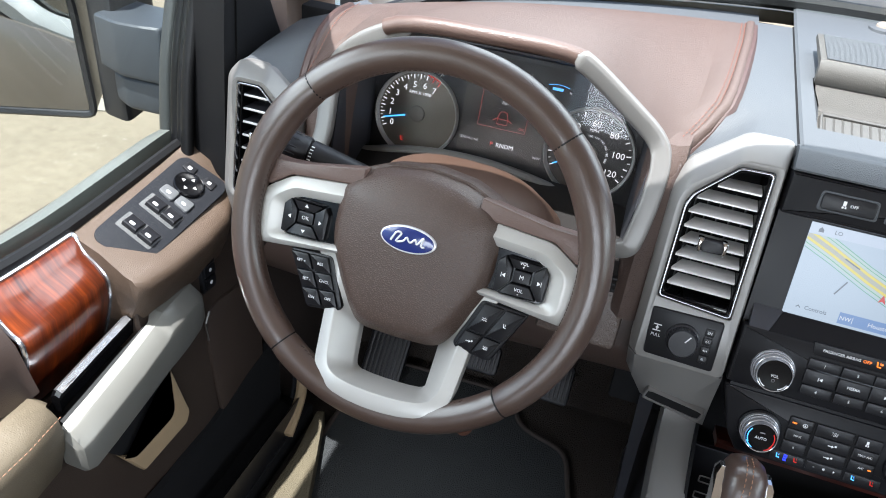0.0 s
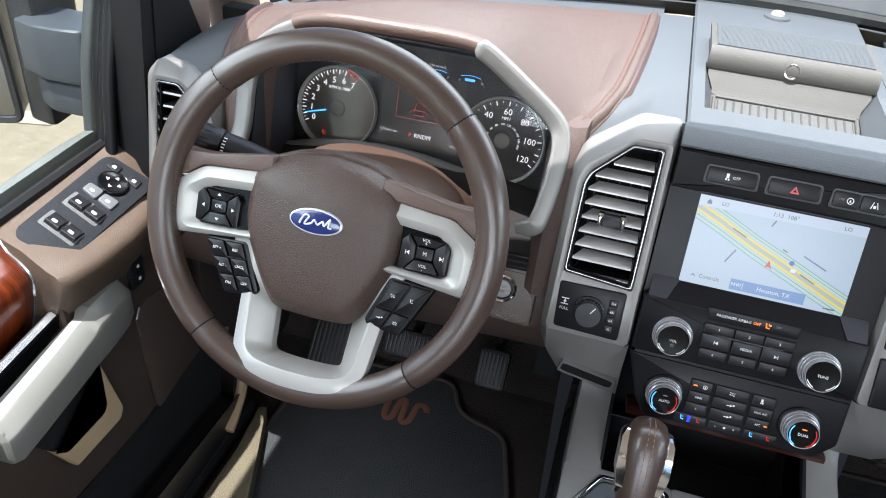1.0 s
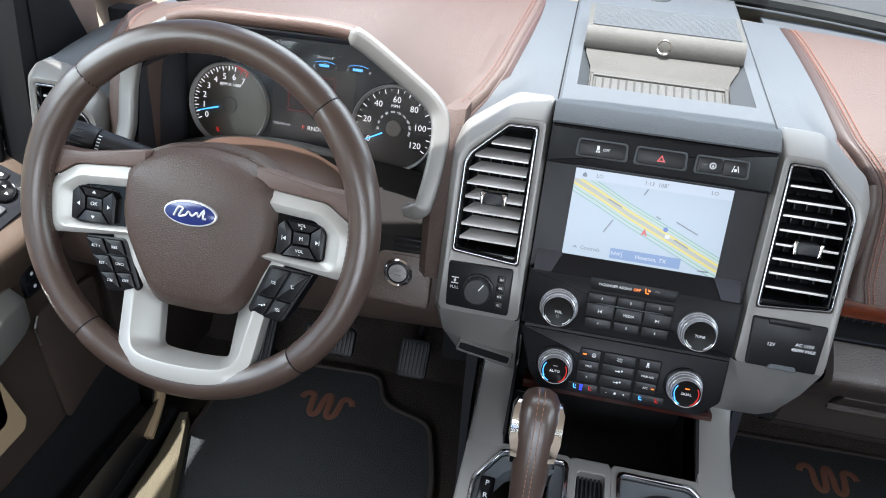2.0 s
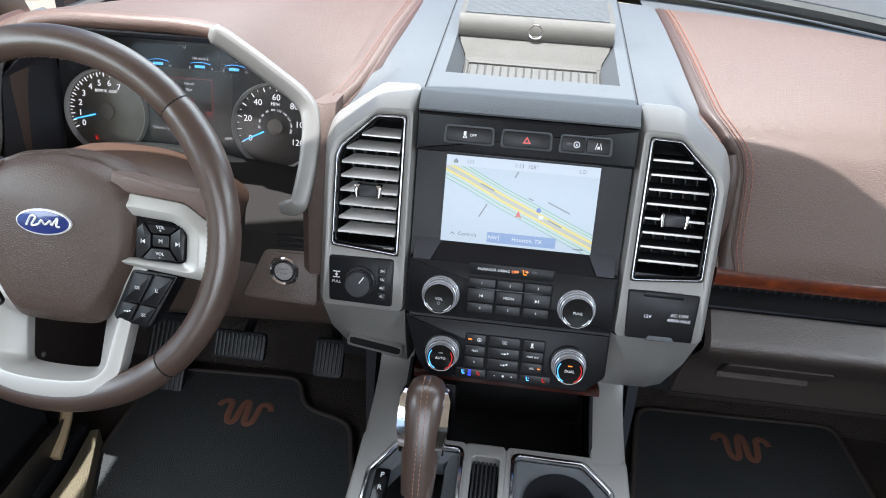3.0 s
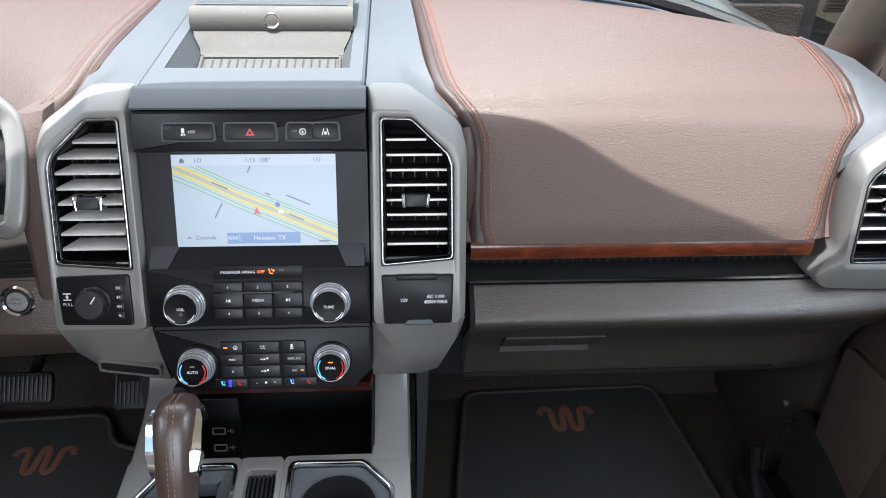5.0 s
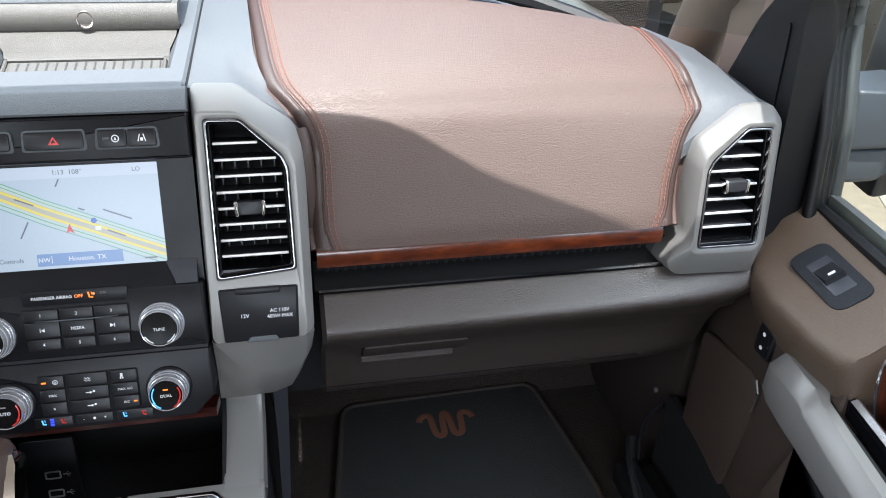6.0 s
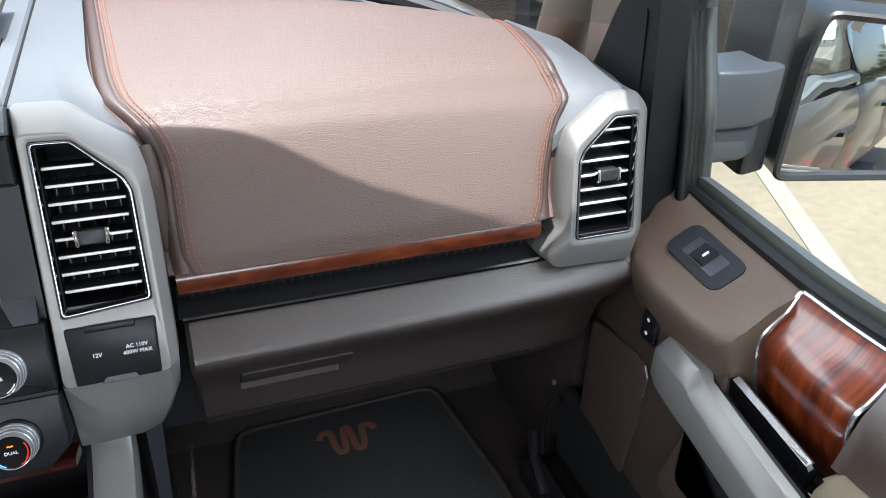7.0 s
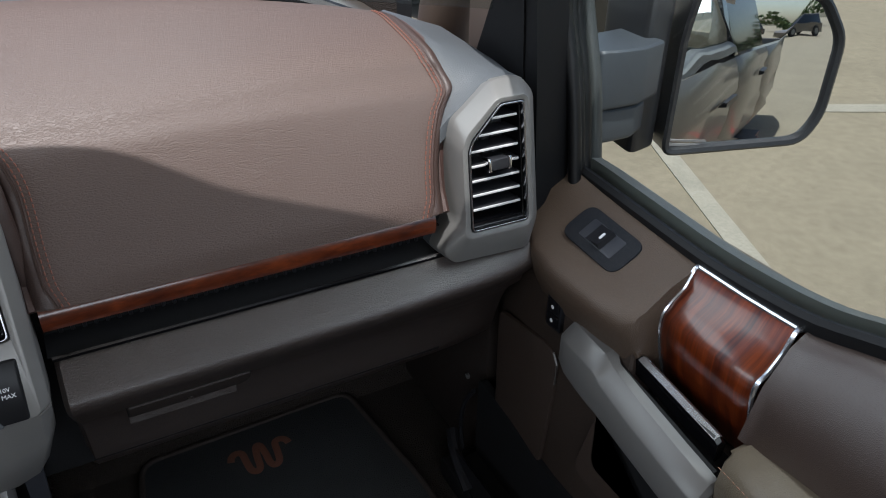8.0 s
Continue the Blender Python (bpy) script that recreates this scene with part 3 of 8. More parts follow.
for s, nm in ((-1, "left"), (1, "right")):
    # A-pillar with its cloth cover, running from the dashboard's corner up to the roof
    path = smooth([(s * 0.890, 0.43, 0.60), (s * 0.850, 0.32, 0.735), (s * 0.812, 0.17, 0.90), (s * 0.772, 0.0, 1.05), (s * 0.705, -0.15, 1.19), (s * 0.66, -0.24, 1.23)], 4)
    tagged(part("trim_" + nm + "_pillar", tube(path, 0.046, 20, flat=0.9), pillar_tan),
           "brown moulded windscreen pillar cover", "pillar", kind="structure")
    # black inner sail panel and window frame upright at the front of the door's window
    side_m = axes((0, 0, 0), (0, 1, 0), (0, 0, 1), (s, 0, 0))
    tagged(part("trim_" + nm + "_pillar_skirt", slab(rounded([(0.25, 0.60), (0.10, 0.60), (0.075, 0.66), (0.09, 0.80), (0.10, 0.90), (0.14, 1.0), (0.25, 0.86), (0.25, 0.62)], 0.02), 0.836, 0.875, 0.008), pillar_tan, m=side_m),
           "tan pillar skirt above the corner panel", "pillar", kind="structure")
    sail = rounded([(0.24, 0.50), (0.020, 0.50), (0.022, 0.545), (0.040, 0.70), (0.054, 0.80), (0.040, 0.88), (0.070, 0.86), (0.104, 0.815), (0.140, 0.770), (0.166, 0.712), (0.194, 0.655), (0.24, 0.61)], 0.014)
    tagged(part("trim_" + nm + "_sail", slab(sail, 0.806, 0.860, 0.010), sail_black, m=side_m),
           "black plastic corner panel ahead of the side window", "panel", kind="structure")
    tagged(part("trim_" + nm + "_sail_inlay", slab(rounded([(0.20, 0.52), (0.074, 0.52), (0.052, 0.56), (0.066, 0.70), (0.074, 0.785), (0.110, 0.740), (0.136, 0.69), (0.165, 0.64), (0.20, 0.61)], 0.012), 0.8035, 0.808, 0.002), sail_black, m=side_m),
           "black plastic inlay of the corner panel", "panel", kind="structure")
    for nn, (dx, r, mt) in enumerate(((0.858, 0.0085, seal_black), (0.872, 0.0055, seal_black), (0.884, 0.0075, seal_black), (0.894, 0.0030, belt_grey), (0.908, 0.0100, frame_grey))):
        o = 0.006 * nn
        up = smooth([(s * dx, 0.004 + o, 0.510), (s * dx, 0.012 + o, 0.555), (s * dx, 0.032 + o, 0.66), (s * (dx - 0.01), 0.062 + o, 0.80), (s * (dx - 0.05), 0.03, 0.95), (s * (dx - 0.12), -0.06, 1.12), (s * (dx - 0.18), -0.18, 1.20), (s * (dx - 0.19), -0.7, 1.22)], 6)
        tagged(part("trim_" + nm + "_window_seal", tube(up, r, 18), mt), ("black window seal up the front of the door frame", "black plastic run beside the window seal", "black window seal up the front of the door frame", "thin grey edge of the window channel", "grey metal window frame edge")[nn], "seal", kind="structure")
    # rear part of the body side, behind the front door
    tagged(part("wall_" + nm + "_rear", joined(block(s * 0.86, -1.79, -0.5, s * 0.90, -1.05, 0.58, 0.004), block(s * 0.78, -1.25, 0.58, s * 0.88, -1.05, 1.2, 0.01)), headliner),
           "tan inner body side behind the front door", "wall", kind="structure")
    pane = [[(s * (0.893 - 0.22 * max(0, t) ** 1.6), y0 + (0.05 if i == 0 else 0) * t, 0.545 + 0.66 * t) for i, y0 in enumerate((0.03, -0.35, -1.05))] for t in (0, 0.25, 0.5, 0.75, 1)]
    win = part("window_" + nm, solid(sheet(pane), 0.004), window_glass)
    win.visible_shadow = False
    tagged(win, "clear closed side window glass in the door", "window", kind="structure")

# windscreen between the dashboard and the roof
rows = []
for j in range(9):
    t = j / 8
    rows.append([(x * (1 - 0.16 * t), y_glass(x) * (1 - t) + (y_header(x * 0.84) + 0.01) * t, (0.735 + 0.02 * abs(x)) * (1 - t) + (1.255 - 0.07 * (x / 0.8) ** 2) * t + 0.03 * math.sin(math.pi * t)) for x in [-0.80 + 1.6 * i / 20 for i in range(21)]])
ws = part("windscreen", solid(sheet(rows), 0.005), window_glass)
ws.visible_shadow = False
tagged(ws, "clear curved windscreen glass over the dashboard", "windscreen", kind="structure")
tagged(part("trim_windscreen_cowl", tube([(x, y_glass(x) - 0.005, z_top(x, y_glass(x)) + 0.006) for x in [-0.78 + 1.56 * i / 30 for i in range(31)]], 0.012, 8), rubber), "black rubber seal along the foot of the windscreen", "seal", kind="structure")

# bonnet and cowl ahead of the glass, which close the cab in front
bon = []
for j in range(8):
    t = j / 7
    bon.append([(x, y_glass(x) + 0.01 + (1.75 - y_glass(x)) * t, z_top(x, y_glass(x)) - 0.012 + 0.05 * math.sin(math.pi * min(1, t * 1.1)) - 0.10 * t * t) for x in [-0.93 + 1.86 * i / 14 for i in range(15)]])
tagged(part("trim_bonnet", solid(sheet(bon), 0.02), car_paint), "stone grey bonnet beyond the windscreen", "bonnet", kind="structure")
tagged(part("wall_front", block(-0.92, 0.60, -0.45, 0.92, 0.64, 0.70, 0.004), deep_black), "black bulkhead ahead of the footwells", "wall", kind="structure")
for s, nm in ((-1, "left"), (1, "right")):
    tagged(part("wall_" + nm + "_fender", block(s * 0.875, 0.13, -0.45, s * 0.95, 0.64, 0.60, 0.004), dark_paint), "dark inner wing beside the footwell", "wall", kind="structure")

for s, nm in ((-1, "left"), (1, "right")):
    grab = thing("grab_handle", pose(s * 0.76, 0.14, 0.9), "brown moulded grab handle on the windscreen pillar", "handle", "pillar handles")
    path = smooth([(s * 0.822, 0.235, 0.800), (s * 0.802, 0.205, 0.816), (s * 0.780, 0.150, 0.872), (s * 0.746, 0.045, 0.985), (s * 0.736, -0.01, 1.035), (s * 0.748, -0.03, 1.05)], 4)
    part("grip", tube(path, [0.016] * 3 + [0.014] * (len(path) - 6) + [0.016] * 3, 12, flat=0.8), brown_vinyl, grab, world=True)
    part("end_cap", tube([(s * 0.832, 0.248, 0.790), (s * 0.812, 0.220, 0.808)], [0.020, 0.018], 12), brown_vinyl, grab, world=True)
    gr = thing("tweeter_grille", pose(s * 0.755, 0.275, 0.775), "small brown speaker grille at the pillar's foot", "grille", "pillar grilles")
    part("plate", block(-0.016, -0.003, -0.018, 0.016, 0.003, 0.018, 0.004), brown_plastic, gr)
    for k in range(6):
        part("slot", block(-0.012, -0.0045, -0.0125 + 0.005 * k, 0.012, -0.0028, -0.0105 + 0.005 * k, 0.0006), deep_black, gr)

# ---------------------------------------------------------------- dashboard
dash = thing("dashboard", pose(0, 0.2, 0.3), "brown leather and slate plastic dashboard across the cab", "dashboard")

def y_pad(x):
    return 0.445 - 0.50 * x * x


def crown(x):
    e = max(0.0, abs(x) - 0.45) / 0.29
    return 0.014 * e * e


# upper skin, open over the storage bin
BIN = (-0.103, 0.097, 0.103, 0.240)


def skin(xs, ys, z, cut=None):
    rows = [[(x, y, z(x, y, k)) for x in xs for y in (ys(x)[k],)] for k in range(len(ys(0)))]
    vs, fs = sheet(rows)
    n = len(xs)
    if cut:
        i0, i1 = xs.index(cut[0]), xs.index(cut[1])
        fs = [f for f in fs if not (f[0] // n == cut[2] and i0 <= f[0] % n < i1)]
    return solid((vs, fs), 0.004)


part("deck_skin", skin([-0.1205, -0.1175, BIN[0], -0.05, 0.0, 0.05, BIN[2], 0.1175, 0.1205],
     lambda x: [0.040, 0.046, 0.060, BIN[1], BIN[3], 0.33, 0.43, y_glass(x)],
     lambda x, y, k: z_top(x, y) + 0.0015 - (0.006 if k == 0 else 0.0) - (0.003 if abs(x) > 0.119 else 0.0), (BIN[0], BIN[2], 3)), slate_plastic, dash, "slate grey soft plastic dashboard top", world=True)
# shoulders between the deck and the pads, folding down behind the centre vents
SHOULDER = smooth([(0.2335, 0.038, 0.680), (0.224, 0.062, 0.688), (0.208, 0.088, 0.704), (0.194, 0.118, 0.724), (0.187, 0.16, 0.736), (0.184, 0.22, 0.742), (0.179, 0.33, 0.749), (0.174, 0.425, 0.752)], 3)
FOLD = [(0.0, 0.1210, 0.0540, 0.7325), (0.12, 0.130, 0.0545, 0.7330), (0.42, 0.1700, 0.0545, 0.7320), (0.52, 0.1790, 0.0525, 0.7265), (0.88, 0.2230, 0.0425, 0.6935), (1.0, 0.2335, 0.038, 0.680)]
for s in (-1, 1):
    srows = []
    for k, b in enumerate(SHOULDER):
        t = k / (len(SHOULDER) - 1)
        a = (0.1210 - 0.002 * t, 0.0540 + (0.430 - 0.054) * t ** 1.3, z_top(0.12, 0.054 + (0.430 - 0.054) * t ** 1.3) - 0.0035)
        row = []
        for q in [i / 16 for i in range(17)]:
            f = [float(np.interp(q, [p[0] for p in FOLD], [p[n] for p in FOLD])) for n in (1, 2, 3)]
            lin0 = [FOLD[0][n] + (FOLD[-1][n] - FOLD[0][n]) * q for n in (1, 2, 3)]
            keep = (1 - t) ** 3.0
            row.append(tuple((s if n == 0 else 1) * (a[n] + (b[n] - a[n]) * q + (f[n] - lin0[n]) * keep) for n in range(3)))
        srows.append(row)
    lip = [(p[0], p[1] + 0.001, p[2] - 0.012) for p in srows[0]]
    part("shoulder_skin", solid(sheet([lip] + srows), 0.003), slate_plastic, dash, world=True, angle=40)
    part("deck_seam", tube([(s * 0.1212, y, z_top(0.12, y) - 0.0030) for y in (0.05, 0.15, 0.25, 0.35, 0.43)], 0.0012, 5), deep_black, dash, world=True)
for s in (-1, 1):
    part("end_skin", skin([s * v for v in (0.665, 0.685, 0.705, 0.722, 0.736, 0.755, 0.776, 0.790)], lambda x: [0.032, 0.035, 0.044, 0.06, 0.08, 0.11, 0.16, 0.22] + [max(0.25, y_glass(x))],
         lambda x, y, k: (lambda zf, zb, q: zf + (zb - zf) * q * q * (3 - 2 * q) - (0.016 if k == 0 else 0.0))(float(np.interp(abs(x), [0.665, 0.686, 0.736, 0.776, 0.794, 0.838], [0.640, 0.660, 0.695, 0.696, 0.678, 0.665])), 0.722 + 0.06 * (y - 0.1) - 0.36 * max(0.0, abs(x) - 0.705) - 0.6 * max(0.0, 0.700 - abs(x)), min(1.0, max(0.0, (y - 0.034) / 0.07)))), slate_plastic, dash, world=True, angle=45)
    part("rear_skin", skin([s * (0.165 + 0.505 * i / 14) for i in range(15)], lambda x: [y_pad(x) - 0.03, y_pad(x) + 0.004, y_pad(x) + 0.02, y_glass(x)],
         lambda x, y, k: min(z_top(x, y), 0.747 - crown(x) - 0.004) - (0.02 if k == 0 else 0.002)), slate_plastic, dash, world=True)
for s in (-1, 1):
    part("end_panel", block(s * 0.775, 0.06, 0.44, s * 0.830, 0.24, 0.655, 0.006), sail_black, dash, world=True)
part("carcass", joined(block(-0.235, 0.07, 0.30, 0.70, 0.10, 0.60, 0.004), block(-0.79, 0.21, 0.30, -0.235, 0.24, 0.72, 0.004), block(-0.79, 0.04, 0.45, -0.69, 0.2, 0.66, 0.01)), deep_black, dash, world=True)


# passenger pad: front face, roll, top
front = [(0.000, 0.560, 0.237, 0.666), (0.006, 0.577, 0.236, 0.668), (0.020, 0.612, 0.235, 0.673), (0.034, 0.645, 0.235, 0.683), (0.045, 0.668, 0.233, 0.694), (0.057, 0.688, 0.226, 0.709), (0.076, 0.705, 0.210, 0.708)]
tops = [(0.06, 0.716, 0.197, 0.704), (0.18, 0.727, 0.189, 0.703), (0.4, 0.736, 0.184, 0.702), (0.65, 0.743, 0.179, 0.701), (0.85, 0.747, 0.175, 0.700), (1.0, 0.747, 0.172, 0.697)]
ctrl = [(a, b, c, d, 0.0) for a, b, c, d in front] + [(0.076, b, c, d, p) for p, b, c, d in tops]
prof = smooth(ctrl, 4)


def pad_row(y, z, xl, xr, p, n=28):
    row = []
    for i in range(n + 1):
        q = i / n
        d = (0.004, 0.009, 0.016, 0.026)
        if i < 4:
            q = (0, *d)[i] / (xr - xl)
        elif i > n - 4:
            q = 1 - (0, *d)[n - i] / (xr - xl)
        else:
            q = (d[3] + (xr - xl - 2 * d[3]) * (i - 4) / (n - 8)) / (xr - xl)
        x = xl + (xr - xl) * q
        rim = max(0.0, 1 - min(q, 1 - q) * (xr - xl) / 0.020)
        w = min(1.0, max(0.0, (z - 0.60) / 0.15)) ** 2
        yy = y + (y_pad(x) - y) * p if p > 0 else y
        bulge = 0.006 * (1 - (2 * q - 1) ** 4) - 0.014 * rim * rim
        row.append((x, yy - bulge * (1 - w * 0.7) * min(1, (z - 0.55) / 0.03), z - crown(x) * w + 0.004 * w * (1 - (2 * q - 1) ** 4) - 0.010 * w * rim * rim))
    return row


pad_rows = [pad_row(*q) for q in prof]
pad = part("passenger_pad", solid(sheet(pad_rows), 0.012), pad_leather, dash, "reddish brown leather dashboard pad", world=True)


def stitches(path, parent, mt, length=0.0046, gap=0.0022, r=0.0006, lift=0.0008, skip=1.0):
    """A seam of short threads along 3D points, as one mesh."""
    P = [Vector(p) for p in path]
    cum = [0.0]
    for a, b in zip(P, P[1:]):
        cum.append(cum[-1] + (b - a).length)

    def on(s):
        for k in range(len(P) - 1):
            if cum[k + 1] >= s:
                return P[k].lerp(P[k + 1], (s - cum[k]) / max(1e-9, cum[k + 1] - cum[k]))
        return P[-1]
    geos, s = [], 0.0
    while s + length < cum[-1]:
        geos.append(tube([on(s), on(s + length * 0.5) + Vector((0, 0, 0.0003)), on(s + length)], [r * 0.6, r, r * 0.6], 5))
        s += length + gap
    ob = part("stitching", joined(*geos), mt, parent, world=True)
    return tagged(ob, kind="stuff")


def along(col, off, lift=0.0014):
    out = []
    for r in pad_rows:
        step = 1 if off > 0 else -1
        dist, k = abs(off), col
        while True:
            p, q = Vector(r[k]), Vector(r[k + step])
            if (q - p).length >= dist:
                break
            dist, k = dist - (q - p).length, k + step
        out.append(p + (q - p).normalized() * dist + Vector((0, -lift * 0.5, lift * 0.6)))
    return out


for col, offs in ((0, (0.0262, 0.0318)), (-1, (-0.0262, -0.0318))):
    c = 0 if col == 0 else 28
    for o in offs:
        stitches(along(c, o, 0.0016), pad, thread, 0.0040, 0.0016, 0.0009)
    roll = [along(c, math.copysign(o, offs[0]), h) for o, h in ((0.0003, -0.003), (0.003, 0.0035), (0.007, 0.0060), (0.011, 0.0068), (0.015, 0.0060), (0.019, 0.0038), (0.0215, -0.002))]
    part("rolled_border", sheet(roll), border_leather, pad, "brown stitched border roll, shade in its colour", world=True, angle=60)
    part("seam", tube(along(c, math.copysign(0.0232, offs[0]), 0.0002), 0.0012, 6), piping_leather, pad, world=True)
    part("piping", tube([Vector(r[c]) + Vector((0, 0.002, -0.002)) for r in pad_rows], 0.0072, 8), piping_leather, pad, "dark brown rolled leather edge", world=True)

# driver pad: from the instrument hood to the windscreen
hood_line = [(-0.700, 0.050, 0.680), (-0.676, 0.045, 0.708), (-0.618, 0.036, 0.752), (-0.565, 0.030, 0.788), (-0.46, 0.034, 0.793), (-0.355, 0.042, 0.786), (-0.300, 0.046, 0.748), (-0.250, 0.048, 0.704), (-0.234, 0.045, 0.682)]
hood_line = smooth(hood_line, 4)
nh = len(hood_line) - 1
EDGE = np.array([(0, -0.234, 0.045, 0.682), (0.10, -0.221, 0.080, 0.690), (0.18, -0.203, 0.104, 0.708), (0.26, -0.190, 0.130, 0.732), (0.45, -0.184, 0.195, 0.742), (0.8, -0.175, 0.330, 0.748), (1.0, -0.172, 0.425, 0.748)])


def edge_at(p):
    return [float(np.interp(p, EDGE[:, 0], EDGE[:, k])) for k in (1, 2, 3)]


rows = []
for j in range(13):
    p = j / 12
    e = 1 - (1 - p) ** 3
    row = []
    for i, (x, y, z) in enumerate(hood_line):
        t = i / nh
        xr = -0.705 + (0.705 - 0.172) * t
        x2 = x + (xr - x) * (e if (t > 0.85 or t < 0.15) else p)
        y2 = y + (y_pad(xr) - y) * p
        mid = 1 - abs(2 * t - 1) ** 4
        z2 = z + (0.747 - crown(xr) - z) * (e if mid < 0.6 else p) + 0.004 * math.sin(math.pi * p)
        b = min(1.0, max(0.0, (t - 0.72) / 0.28)) ** 2
        ex_, ey_, ez_ = edge_at(p)
        x2, y2, z2 = x2 + (ex_ - x2) * b, y2 + (ey_ - y2) * b, z2 + (ez_ - z2) * b
        row.append((x2, y2, z2))
    rows.append(row)
dpad = part("driver_pad", solid(sheet(rows), 0.012), pad_leather, dash, "reddish brown leather hood over the instruments", world=True)
part("hood_lip", tube([(x, y - 0.001, z - 0.006) for x, y, z in hood_line[11:21]], 0.0095, 12), smooth_leather, dpad, world=True)
for c, o in ((-1, -0.014), (-1, -0.019), (0, 0.014)):
    pts = []
    for r in rows:
        p, q = Vector(r[c]), Vector(r[c + (-3 if c else 3)])
        pts.append(p + (q - p).normalized() * abs(o) + Vector((0, -0.001, 0.0022)))
    stitches(pts, dpad, thread)
verge = lambda off, lift: [Vector(r[-1]) + (Vector(r[-4]) - Vector(r[-1])).normalized() * off + Vector((0, -lift * 0.5, lift)) for r in rows]
part("rolled_border", sheet([verge(o, h) for o, h in ((-0.002, -0.006), (0.0003, 0.0025), (0.004, 0.0056), (0.008, 0.0062), (0.0118, 0.0046), (0.0136, 0.001), (0.0142, -0.005))]), pad_leather, dpad, "leather border roll beside the deck", world=True, angle=60)
for c in (0, -1):
    part("piping", tube([Vector(r[c]) + Vector((0, 0.002, -0.003)) for r in rows], 0.0072, 8), piping_leather, dpad, world=True)

# soft fillers between the centre vents and the pads
for s in (-1, 1):
    part("filler", tube([(s * x, y, z) for x, y, z in smooth([(0.2300, 0.044, 0.684), (0.2330, 0.036, 0.672), (0.2345, 0.030, 0.655), (0.236, 0.026, 0.62), (0.237, 0.024, 0.565)], 4)], 0.0085, 12), border_leather, dash, "brown leather edge beside the centre vent, shade in its colour", world=True)

# brown cheeks on both sides of the instruments
for mirror in (1, -1):
    fx = lambda x: -0.46 + mirror * (x + 0.46) * (1.0 if mirror > 0 else 0.95)
    sec = [(0.50, -0.012), (0.56, -0.004), (0.62, 0.008), (0.68, 0.028), (0.705, 0.045)]
    rws = [[(fx(a), y + b, z) for a, b in ((-0.270, 0.06), (-0.262, 0.012), (-0.252, 0.0), (-0.238, 0.0), (-0.226, 0.008), (-0.222, 0.06))] for z, y in smooth(sec, 3)]
    part("cheek", layers(rws), pad_leather, dash, "brown leather edge beside the instruments", world=True)
    if mirror > 0:
        path = smooth([(-0.366, 0.034, 0.784), (-0.345, 0.036, 0.773), (-0.298, 0.040, 0.738), (-0.262, 0.041, 0.708), (-0.251, 0.031, 0.684), (-0.252, 0.014, 0.645), (-0.258, -0.003, 0.606), (-0.264, -0.007, 0.594), (-0.284, -0.006, 0.587)], 6)
    else:
        path = smooth([(-0.550, 0.034, 0.780), (-0.575, 0.035, 0.771), (-0.614, 0.037, 0.750), (-0.642, 0.038, 0.722), (-0.652, 0.031, 0.684), (-0.651, 0.013, 0.640), (-0.654, -0.001, 0.612), (-0.650, -0.007, 0.596), (-0.632, -0.006, 0.587)], 6)
    rad = [0.0015 + 0.0095 * min(1.0, k / 3) for k in range(len(path))]
    rad[-4:] = [0.0095, 0.008, 0.007, 0.006]
    part("hood_trim", tube(path, rad, 16, flat=0.62, up=(0, -1, 0), square=0.45), silver, dash, "satin silver trim round the instrument hood", world=True, angle=45)

# black inside of the hood
open_ = [(-0.640, -0.004, 0.575), (-0.647, 0.05, 0.70), (-0.560, 0.036, 0.775), (-0.357, 0.044, 0.773), (-0.258, 0.05, 0.70), (-0.268, 0.0, 0.58)]
back_ = [(-0.650, 0.158, 0.545), (-0.652, 0.172, 0.69), (-0.56, 0.182, 0.722), (-0.36, 0.182, 0.722), (-0.275, 0.172, 0.69), (-0.278, 0.158, 0.545)]
part("hood_lining", solid(sheet([open_, [tuple(a + (b - a) * 0.5 for a, b in zip(p, q)) for p, q in zip(open_, back_)], back_]), 0.002), hood_black, dash, world=True, angle=50)

# lower instrument surround, column cowl and knee panels
part("instrument_shelf", solid(sheet([[(x, y, z + 0.018 * (1 - ((x + 0.46) / 0.2) ** 2)) for x in [-0.66 + 0.40 * i / 16 for i in range(17)]] for y, z in ((0.165, 0.545), (0.130, 0.566), (0.115, 0.566), (0.07, 0.556), (0.03, 0.548), (0.012, 0.530), (0.01, 0.48))]), 0.004), shelf_black, dash, world=True)
part("shelf_trim", tube([(-0.655 + 0.38 * i / 24, 0.120, 0.590 - 0.030 * ((-0.165 + 0.38 * i / 24) / 0.17) ** 2) for i in range(25)], 0.0080, 10, flat=0.6), silver, dash, world=True)
part("knee_panel", layers([[(-0.80, y, z), (-0.62, y - 0.01, z), (-0.46, y - 0.015, z), (-0.30, y - 0.005, z), (-0.205, y, z), (-0.205, 0.16, z), (-0.80, 0.16, z)] for y, z in smooth([(0.06, 0.375), (0.03, 0.39), (0.012, 0.43), (0.014, 0.47), (0.02, 0.50)], 3)]), brown_vinyl, dash, "dark brown knee panel under the column", world=True)
start_face = leaning((-0.293, 0.008, 0.484), 12)
part("start_panel", slab(rounded([(-0.056, -0.040), (0.046, -0.044), (0.048, 0.036), (-0.022, 0.034)], 0.008), -0.02, 0.004, 0.004), start_vinyl, dash, "brown grained panel round the start button", world=True, m=start_face)
part("lower_vent", joined(*[block(-0.30, 0.010, 0.535 - 0.008 * k, -0.262, 0.03, 0.538 - 0.008 * k, 0.001) for k in range(4)]), black_plastic, dash, world=True)
start = thing("start_button", start_face @ pose(0.003, 0.004, 0.004), "round silver start button with a dark ring", "button")
